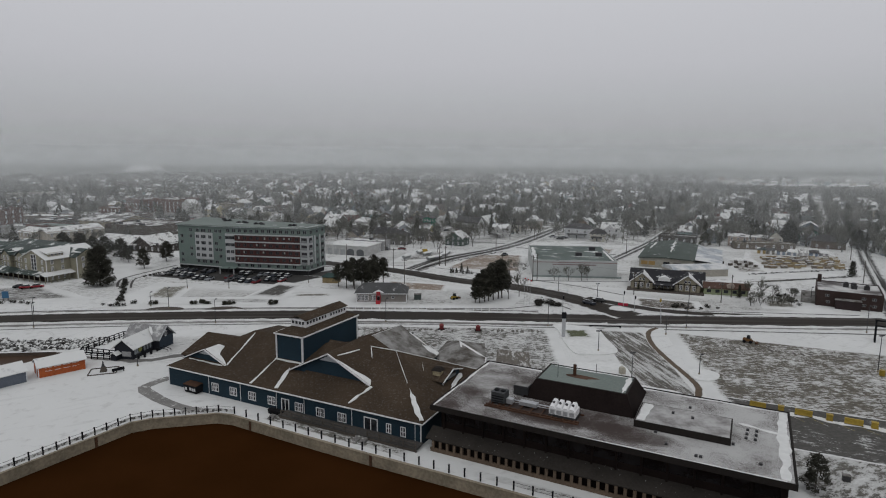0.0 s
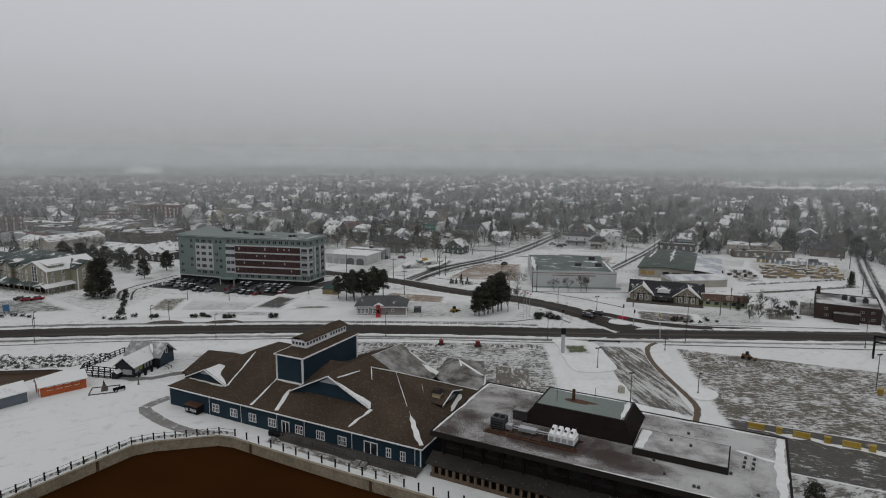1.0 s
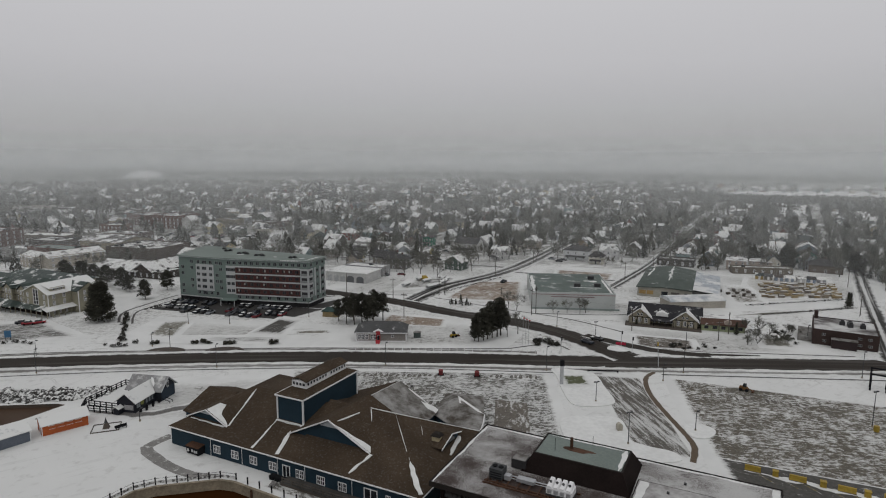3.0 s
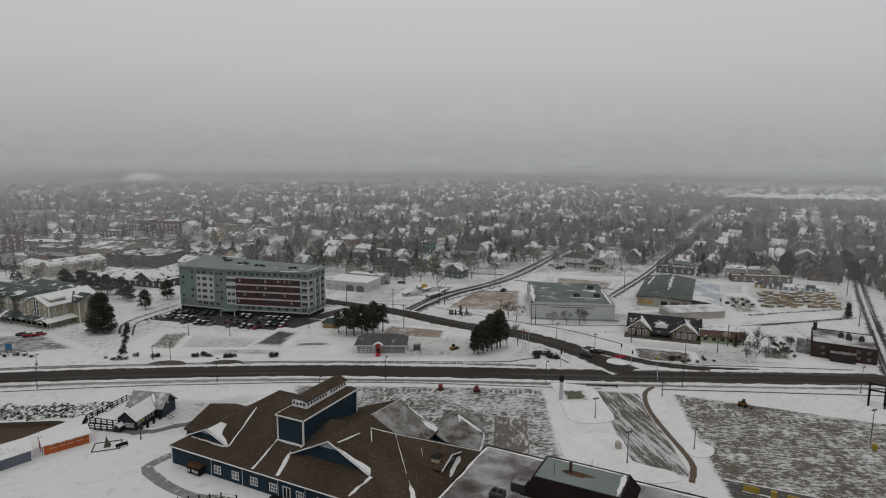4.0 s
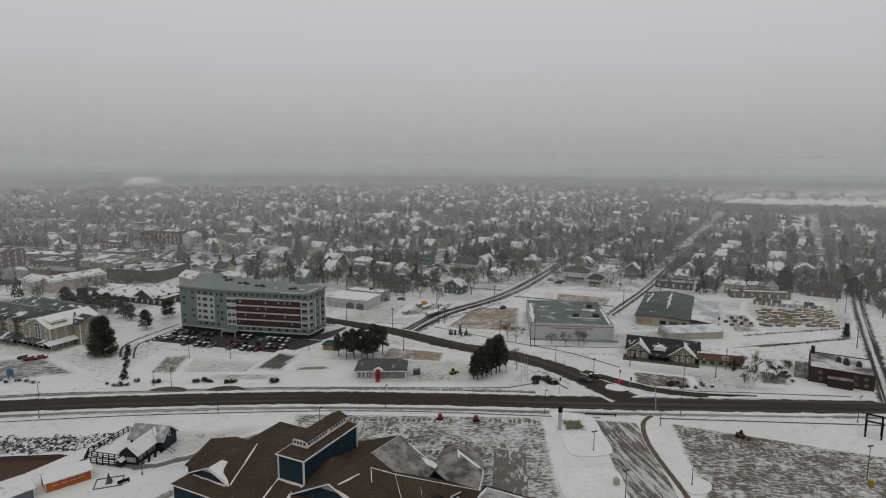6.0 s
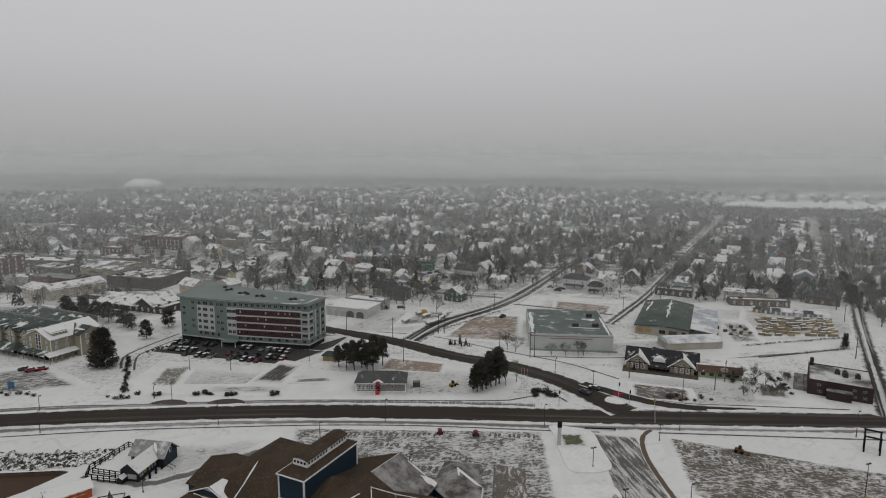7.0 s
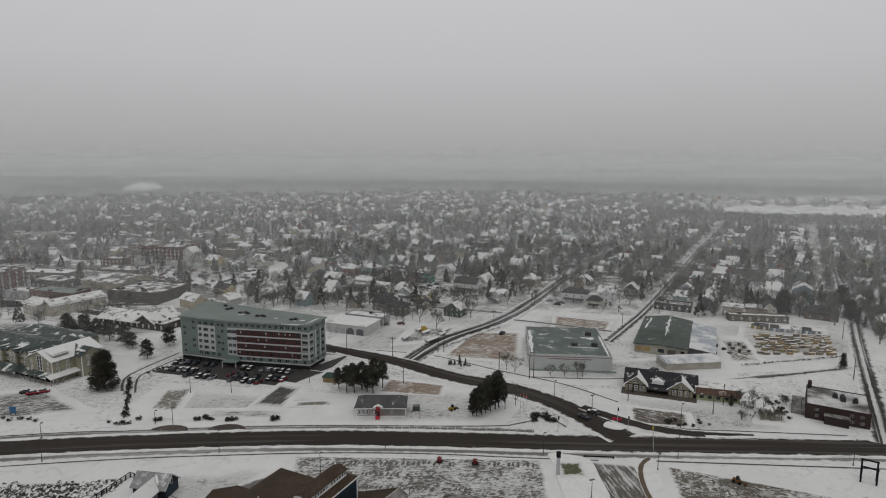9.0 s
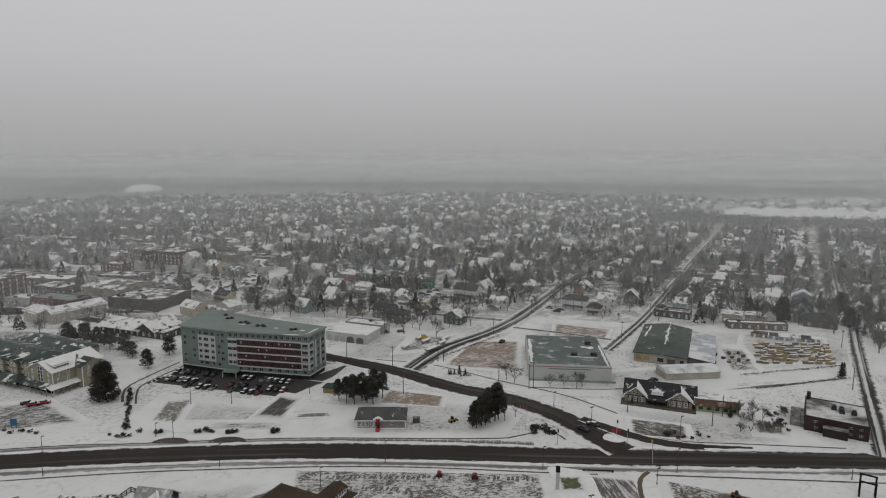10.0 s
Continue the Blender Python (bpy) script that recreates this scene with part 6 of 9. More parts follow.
def pine_meshes(seed, h, w, base, count=64, clump=1.0):
    rnd = random.Random(seed)
    wood, leaf = Geo(), Geo()
    lean = Vector((rnd.uniform(-0.05, 0.05), rnd.uniform(-0.05, 0.05), 1))
    wood.tube((0, 0, -0.2), lean * h * 0.92, h * 0.022, h * 0.006)
    for k in range(count):
        f = base + (1 - base) * (k + rnd.random()) / count
        reach = w * (1 - ((f - base) / (1 - base)) ** 2.2) ** 0.5 * rnd.uniform(0.45, 1.05)
        a = rnd.uniform(0, 6.283)
        c = lean * (h * f) + Vector((math.cos(a) * reach, math.sin(a) * reach, rnd.uniform(0.0, 0.05) * h))
        wood.tube(lean * (h * max(f - 0.06, 0.1)), c, h * 0.006, h * 0.002, 3)
        needle_clump(leaf, c, h * rnd.uniform(0.07, 0.125) * clump, 60, rnd, 0.65, 0.36)
    return wood.mesh("trunk", M_BARK), leaf.mesh("crown", M_NEEDLE)


def spruce_meshes(seed, h, w):
    rnd = random.Random(seed)
    wood, leaf = Geo(), Geo()
    wood.tube((0, 0, -0.2), (0, 0, h * 0.95), h * 0.02, h * 0.004)
    for k in range(52):
        f = (k + rnd.random()) / 52
        reach = w * (1 - f) ** 0.8 * rnd.uniform(0.55, 1.1)
        a = k * 2.4 + rnd.uniform(-0.4, 0.4)
        for q in (0.45, 0.95):
            c = Vector((math.cos(a) * reach * q, math.sin(a) * reach * q, h * (0.08 + 0.9 * f) - reach * q * 0.25))
            needle_clump(leaf, c, 0.5 + 0.35 * (1 - f), 13, rnd, 0.45, 0.5)
    return wood.mesh("trunk", M_BARK), leaf.mesh("crown", M_NEEDLE_SNOW)


BARE = [bare_tree_meshes(11, 12, 0.75), bare_tree_meshes(12, 13, 0.6), bare_tree_meshes(15, 11, 0.9), bare_tree_meshes(17, 12, 0.7)]
PINES = [pine_meshes(1, 13, 3.4, 0.30), pine_meshes(2, 12, 3.8, 0.24), pine_meshes(3, 13.5, 3.0, 0.36)]
BUSHY = [pine_meshes(31, 12, 4.0, 0.10), pine_meshes(32, 12, 4.4, 0.12)]
DENSE = [pine_meshes(33, 12, 3.9, 0.06, 190, 1.25)]
ROUND = [pine_meshes(34, 12, 4.4, 0.22, 84, 1.25), pine_meshes(35, 12, 4.0, 0.18, 84, 1.25)]
OPEN = [pine_meshes(41, 12, 2.8, 0.20), pine_meshes(42, 12, 3.1, 0.26)]
SPRUCES = [spruce_meshes(5, 12, 3.4), spruce_meshes(6, 12, 2.9)]


def tree(kind, x, y, size, turn, label, group="", name="tree", z=0.0):
    t = thing(name, x, y, z, turn, label, "tree", group)
    t.scale = (size, size, size)
    part("trunk", kind[0], None, t)
    part("crown", kind[1], None, t)
    return t


tr = random.Random(4)
for x, y, s in ((-39.4, 220, 0.72), (-36, 217, 0.85), (-32.8, 215.6, 0.98), (-30.5, 219, 0.95), (-28.3, 217, 0.98), (-25.8, 215.6, 0.92), (-22.8, 221, 0.9), (-26.5, 222, 0.98), (-34, 221, 0.8)):
    tree(tr.choice(PINES), x, y, s * 0.86, tr.uniform(0, 360), "tall dark pine in a clump on snow", "pines", "pine_tree")
for x, y, s in ((12.0, 195.8, 0.82), (13.8, 197, 0.92), (15.2, 198.5, 0.98), (17.0, 200, 1.05), (18.8, 201.6, 1.12), (20.2, 203, 1.1), (10.6, 196.4, 0.66)):
    tree(tr.choice(OPEN), x, y, s * 0.96, tr.uniform(0, 360), "wind-blown dark pine in a row on snow", "wind-blown pines", "pine_tree")
for x, y, s in ((-128.6, 219.5, 1.18),):
    tree(DENSE[0], x, y, s, 40, "large dark spruce beside the hotel", "", "spruce_tree")
for x, y, s in ((-129, 253.8, 0.8), (-149, 272.7, 0.95), (-143, 268, 0.7), (-127.8, 272, 0.85), (-160, 280, 0.95), (-168, 284, 0.9), (-176.3, 287, 1.0), (-185.8, 288.8, 1.0), (-181, 284, 0.9)):
    tree(tr.choice(ROUND), x, y, s * 0.85, tr.uniform(0, 360), "dark rounded pine on a snowy lawn", "lawn pines", "pine_tree")
for x, y, s in ((169.5, 245, 0.55), (171.5, 246.5, 0.5), (7.5, 247.5, 0.36), (10, 246.5, 0.26), (103.6, 205.2, 0.38), (72, 217, 0.2)):
    tree(SPRUCES[int(x) % 2], x, y, s, tr.uniform(0, 360), "small dark conifer in the snow", "small conifers", "spruce_tree")
tree(BUSHY[1], 55.2, 82.0, 0.46, 30, "bushy dark evergreen beside the quay building", "", "evergreen_tree")
bx = thing("ground_box", 61.5, 84.6, 0, -20, "small dark box standing in scuffed snow", "box")
part("body", Geo().box(-0.5, 0.5, -0.4, 0.4, 0, 0.9), M_DARKSTEEL, bx)
part("lid", Geo().box(-0.55, 0.55, -0.45, 0.45, 0.9, 1.0), M_SHINGLE_DUSTED, bx)
for x, y, s, k in ((22.3, 201.7, 0.85, 0), (26.4, 205, 0.8, 1), (30, 238, 0.8, 2), (27, 241, 0.75, 0), (44, 233.5, 0.6, 2), (49.5, 233, 0.58, 1), (54.5, 232.5, 0.7, 0), (57, 233.5, 0.66, 2), (110.5, 203, 0.8, 2), (113, 201, 0.6, 0),
                   (107, 206, 0.6, 1), (-20, 306, 1.0, 0), (-12, 313, 1.05, 1), (-30, 319, 0.95, 2), (-3, 301, 1.0, 3), (4, 318, 0.9, 0), (12, 331, 0.95, 1), (16, 346, 1.0, 2), (21, 353, 1.05, 3), (8, 350, 0.9, 0), (25, 363, 1.0, 1),
                   (55, 351, 1.15, 2), (-45, 332, 0.9, 3), (-55, 337, 1.0, 0), (-62, 347, 1.0, 1), (-85, 346, 1.05, 2), (-95, 351, 1.1, 3), (-104, 342, 1.0, 0), (-76, 352, 0.9, 1), (-99, 345, 0.9, 2), (-88, 339, 1.0, 3), (-68, 338, 0.9, 0),
                   (92, 336, 0.6, 1), (97, 340, 0.55, 2), (100, 333, 0.5, 3), (9.8, 357.3, 1.15, 0), (15.6, 321.4, 1.1, 1), (12, 352, 1.1, 2), (-14.2, 357, 1.0, 1), (-48.3, 351.6, 0.95, 2), (-46, 347, 0.9, 0), (-25, 318, 0.85, 1), (-16, 317, 0.8, 2), (-5, 318, 0.7, 3), (-200, 330, 0.8, 1), (-233, 318, 0.8, 2), (-179, 322, 0.7, 3)):
    tree(BARE[k], x, y, s, tr.uniform(0, 360), "small bare deciduous tree in snow", "bare street trees", "bare_tree")

# driveways, parking bays and verge posts
for x, y in ((-88.5, 185.6), (-70.0, 186.4)):
    solid("driveway", Geo().add([(x + 6.2 * math.cos(a), y - 1.5 + 4.2 * math.sin(a), 0.05) for a in np.linspace(0, math.pi, 14)], [tuple(range(14))]), mat("muddy_asphalt", (0.06, 0.05, 0.042), 0.85, var=0.4, snow=(0.62, 0.7), snow_scale=0.5), "muddy driveway mouth at the road", "driveway", kind="structure")
bays = Geo()
for (x0, y0), (x1, y1), n, ln in (((-33, 163.6), (4, 163.9), 24, 1.5), ((14, 163.6), (28, 162.6), 10, 2.0), ((-20, 146), (14, 143), 20, 1.7), ((-34, 158.4), (-8, 157.0), 18, 1.2), ((-22, 151), (8, 149.5), 20, 1.3), ((66, 157), (86, 149.5), 14, 1.6), ((70, 151), (100, 141), 18, 1.6)):
    for k in range(n):
        if tr.random() < 0.85:
            x, y = x0 + (x1 - x0) * k / n + tr.uniform(-0.3, 0.3), y0 + (y1 - y0) * k / n + tr.uniform(-0.3, 0.3)
            w, h = tr.uniform(0.35, 0.6), ln * tr.uniform(0.5, 1.0)
            ring = [(x + w * math.cos(a) * tr.uniform(0.7, 1.2) + 0.2 * math.sin(a), y + h * math.sin(a) * tr.uniform(0.7, 1.2), 0.03) for a in np.linspace(0, 5.5, 8)]
            bays.add(ring, [tuple(range(8))])
solid("bare_bays", bays, mat("bare_bay_gravel", (0.10, 0.092, 0.08), 0.9, var=0.4, snow=(0.58, 0.66), snow_scale=2.0), "rows of bare gravel patches left by parked cars", "ground", kind="stuff")
vf = thing("verge_fence", 0, 0, 0, 0, "row of low pale posts along the road verge", "fence")
vpost = Geo().box(-0.09, 0.09, -0.09, 0.09, 0, 0.95).mesh("post", M_WHITE)
for k in range(27):
    x = -28 + 2.5 * k
    part("post", vpost, None, vf, at=facing(x, 185.6 - 0.0011 * x * x - 0.012 * x, 0))

for x, y, w, d, n in ((108, 201, 3, 3, 7), (111, 195.5, 6, 3.5, 16), (123.5, 205, 2, 6, 9), (103, 193, 2.5, 1.5, 5)):
    for k in range(n):
        tree(BARE[k % 4], x + tr.uniform(-w, w) / 1.4, y + tr.uniform(-d, d) / 1.4, tr.uniform(0.22, 0.36), tr.uniform(0, 360), "low frosted bare bush in snow", "frosted bushes", "bare_bush")
for x, y, s in ((193.4, 333.3, 1.1), (241.9, 357, 0.9), (225, 323, 0.85), (258, 358, 0.8), (250.5, 495, 1.1), (290, 495, 1.1), (218, 546, 1.1)):
    tree(DENSE[0], x, y, s, x * 5, "tall dark evergreen between houses", "town evergreens", "spruce_tree")
for x, y, s in ((-40.5, 414, 0.62), (-37.2, 415, 0.7), (-34.6, 413.5, 0.6), (-38.8, 412.5, 0.55)):
    tree(SPRUCES[int(-x) % 2], x, y, s, tr.uniform(0, 360), "dark spruce in a small group", "town spruces", "spruce_tree")

bm_rnd = random.Random(6)
for x, y, n, w in ((4.5, 247, 5, 1.6), (10, 245, 6, 2.4)):
    for k in range(n):
        tree(SPRUCES[k % 2], x + bm_rnd.uniform(-w, w), y + bm_rnd.uniform(-0.7, 0.7), bm_rnd.uniform(0.10, 0.17) * (1.4 if n == 5 else 0.8), bm_rnd.uniform(0, 360), "low dark evergreen bush beside the pavement", "evergreen bushes", "evergreen_bush")

BUSHES = [bush_meshes(51, 1.7), bush_meshes(52, 1.5)]
for x, y, s in ((-95.4, 191.5, 1.1), (-82.4, 192.2, 0.9), (-79.6, 193.3, 1.15), (-77.6, 192.4, 0.8), (-71.3, 192, 1.15), (-69.9, 192.3, 1.0), (-56.3, 192.5, 1.15)):
    tree(BUSHES[int(-x) % 2], x, y, s, x * 7, "low rounded dark bush beside the road", "roadside bushes", "evergreen_bush")

# ---- the town ----
WALLS = [(0.52, 0.52, 0.51), (0.42, 0.42, 0.42), (0.46, 0.44, 0.38), (0.30, 0.32, 0.34), (0.24, 0.19, 0.14), (0.50, 0.50, 0.49), (0.14, 0.17, 0.19), (0.36, 0.31, 0.20),
         (0.16, 0.055, 0.045), (0.11, 0.09, 0.075), (0.20, 0.27, 0.27), (0.44, 0.44, 0.43), (0.10, 0.12, 0.10), (0.30, 0.27, 0.23)]
ROOFS = [(0.06, 0.058, 0.058), (0.085, 0.075, 0.068), (0.10, 0.10, 0.10), (0.065, 0.05, 0.042), (0.05, 0.06, 0.058)]
M_HWALL = palette("house_clapboard", WALLS)
M_HROOF = palette("house_shingle", ROOFS, snow=(0.44, 0.53), snow_scale=0.3, spread=0.4)
M_FARWALL = palette("far_house_walls", WALLS, islands=True)
M_FARROOF = palette("far_house_roofs", ROOFS, snow=(0.44, 0.55), islands=True, snow_scale=0.25, spread=0.45)
M_BRICKH = mat("old_red_brick", (0.10, 0.055, 0.044), 0.85, var=0.35, fine=4)
M_FLATSNOW = mat("flat_roof_snow", (0.10, 0.095, 0.09), 0.8, snow=(0.44, 0.58), snow_scale=0.16)
HW = window_mesh("window", 0.95, 1.4, 1, 2, M_WHITE, edge=0.12)
HD = window_mesh("door", 1.0, 2.1, 1, 1, M_WHITE, edge=0.14)
CHIM = Geo().box(-0.35, 0.35, -0.3, 0.3, -1.0, 1.2).mesh("chimney", M_BRICKH)


def house(x, y, turn, w, d, h, rise, rnd, label="", wall=None, roof=None, style=None):
    style = rnd.choice(("gable", "gable", "gable_y", "hip", "cross")) if style is None else style
    t = thing("house", x, y, 0, turn, label or "small clapboard town house with snow on its roof", "house", "town houses")
    body = Geo()
    o = 0.45
    if style in ("gable", "cross"):
        body.end_prism([(-d / 2, -0.2), (d / 2, -0.2), (d / 2, h), (0, h + rise), (-d / 2, h)], -w / 2, w / 2)
        rf = Geo().gable(-w / 2 - o, w / 2 + o, -d / 2 - o, d / 2 + o, h - o * rise / (d / 2) + 0.18, h + rise + 0.18)
    elif style == "gable_y":
        body.side_prism([(-w / 2, -0.2), (w / 2, -0.2), (w / 2, h), (0, h + rise), (-w / 2, h)], -d / 2, d / 2)
        rf = Geo().gable_y(-w / 2 - o, w / 2 + o, -d / 2 - o, d / 2 + o, h - o * rise / (w / 2) + 0.18, h + rise + 0.18)
    else:
        body.box(-w / 2, w / 2, -d / 2, d / 2, -0.2, h)
        rf = Geo().hip(-w / 2 - o, w / 2 + o, -d / 2 - o, d / 2 + o, h, h + rise, min(w, d) * 0.45)
    part("wall", body, wall or M_HWALL, t)
    part("roof", rf, roof or M_HROOF, t)
    if style == "cross":
        k, pr = w * 0.22, rise * 0.85
        part("wall", Geo().side_prism([(-k, -0.2), (k, -0.2), (k, h), (0, h + pr), (-k, h)], -d / 2 - 1.6, 0), wall or M_HWALL, t)
        part("roof", Geo().gable_y(-k - 0.35, k + 0.35, -d / 2 - 2.0, 0, h - 0.1, h + pr + 0.15), roof or M_HROOF, t)
    front = -d / 2 - (1.6 if style == "cross" else 0)
    for z in ((1.5, 4.2) if h > 4.5 else (1.5,)):
        for k in (-0.32, 0.32):
            part("window", HW, None, t, at=facing(k * w, -d / 2, z))
            part("window", HW, None, t, at=facing(w / 2, k * d, z, 90))
            part("window", HW, None, t, at=facing(-w / 2, k * d, z, -90))
        if style == "cross" or z > 2:
            part("window", HW, None, t, at=facing(0, front, z))
    if style == "gable" and rise > 2.2:
        part("window", HW, None, t, at=facing(w / 2, 0, h + rise * 0.3, 90))
    part("door", HD, None, t, at=facing(0, front, 1.0))
    if rnd.random() < 0.6:
        part("chimney", CHIM, None, t, at=facing(w * rnd.uniform(-0.25, 0.25), d * 0.12, h + rise * 0.8))
    if rnd.random() < 0.4:
        part("porch", Geo().slab([(-w * 0.4, front - 2.0, 2.3), (w * 0.4, front - 2.0, 2.3), (w * 0.4, front, 2.9), (-w * 0.4, front, 2.9)]), roof or M_HROOF, t, "lean-to porch roof")
        for k in (-0.38, 0.38):
            part("porch_post", Geo().box(w * k - 0.08, w * k + 0.08, front - 1.9, front - 1.75, 0, 2.3), M_WHITE, t)
    return t


def low_block(x, y, turn, w, d, h, label, wall, name="commercial_block", roof=None, rows=1):
    t = thing(name, x, y, 0, turn, label, "building", "downtown blocks")
    part("wall", Geo().box(-w / 2, w / 2, -d / 2, d / 2, -0.2, h), wall, t)
    part("roof", Geo().box(-w / 2 + 0.3, w / 2 - 0.3, -d / 2 + 0.3, d / 2 - 0.3, h, h + 0.05), roof or M_FLATSNOW, t)
    part("parapet", Geo().box(-w / 2, w / 2, -d / 2, -d / 2 + 0.3, h, h + 0.6).box(-w / 2, w / 2, d / 2 - 0.3, d / 2, h, h + 0.6)
         .box(-w / 2, -w / 2 + 0.3, -d / 2 + 0.3, d / 2 - 0.3, h, h + 0.6).box(w / 2 - 0.3, w / 2, -d / 2 + 0.3, d / 2 - 0.3, h, h + 0.6), wall, t)
    for r in range(rows):
        for k in range(max(2, int(w / 4))):
            part("window", WIN_TALL, None, t, at=facing(-w / 2 + 2 + k * (w - 4) / max(1, int(w / 4) - 1), -d / 2, 1.7 + 3.0 * r))
        for k in range(max(2, int(d / 5))):
            part("window", WIN_TALL, None, t, at=facing(w / 2, -d / 2 + 2 + k * (d - 4) / max(1, int(d / 5) - 1), 1.7 + 3.0 * r, 90))
    rr = random.Random(int(x * 3 + y))
    for _ in range(int(w * d / 200) + 1):
        a, b = rr.uniform(-w / 2 + 2, w / 2 - 2), rr.uniform(-d / 2 + 2, d / 2 - 2)
        part("roof_unit", Geo().box(a - 0.9, a + 0.9, b - 0.7, b + 0.7, h, h + 1.1), M_DARKSTEEL, t)
    return t


hr = random.Random(8)
M_DKROOF = mat("dark_snowless_shingle", (0.045, 0.043, 0.043), 0.9, var=0.3)
M_SNROOF = mat("snowed_over_shingle", (0.12, 0.115, 0.11), 0.9, snow=(0.34, 0.50), snow_scale=0.35)
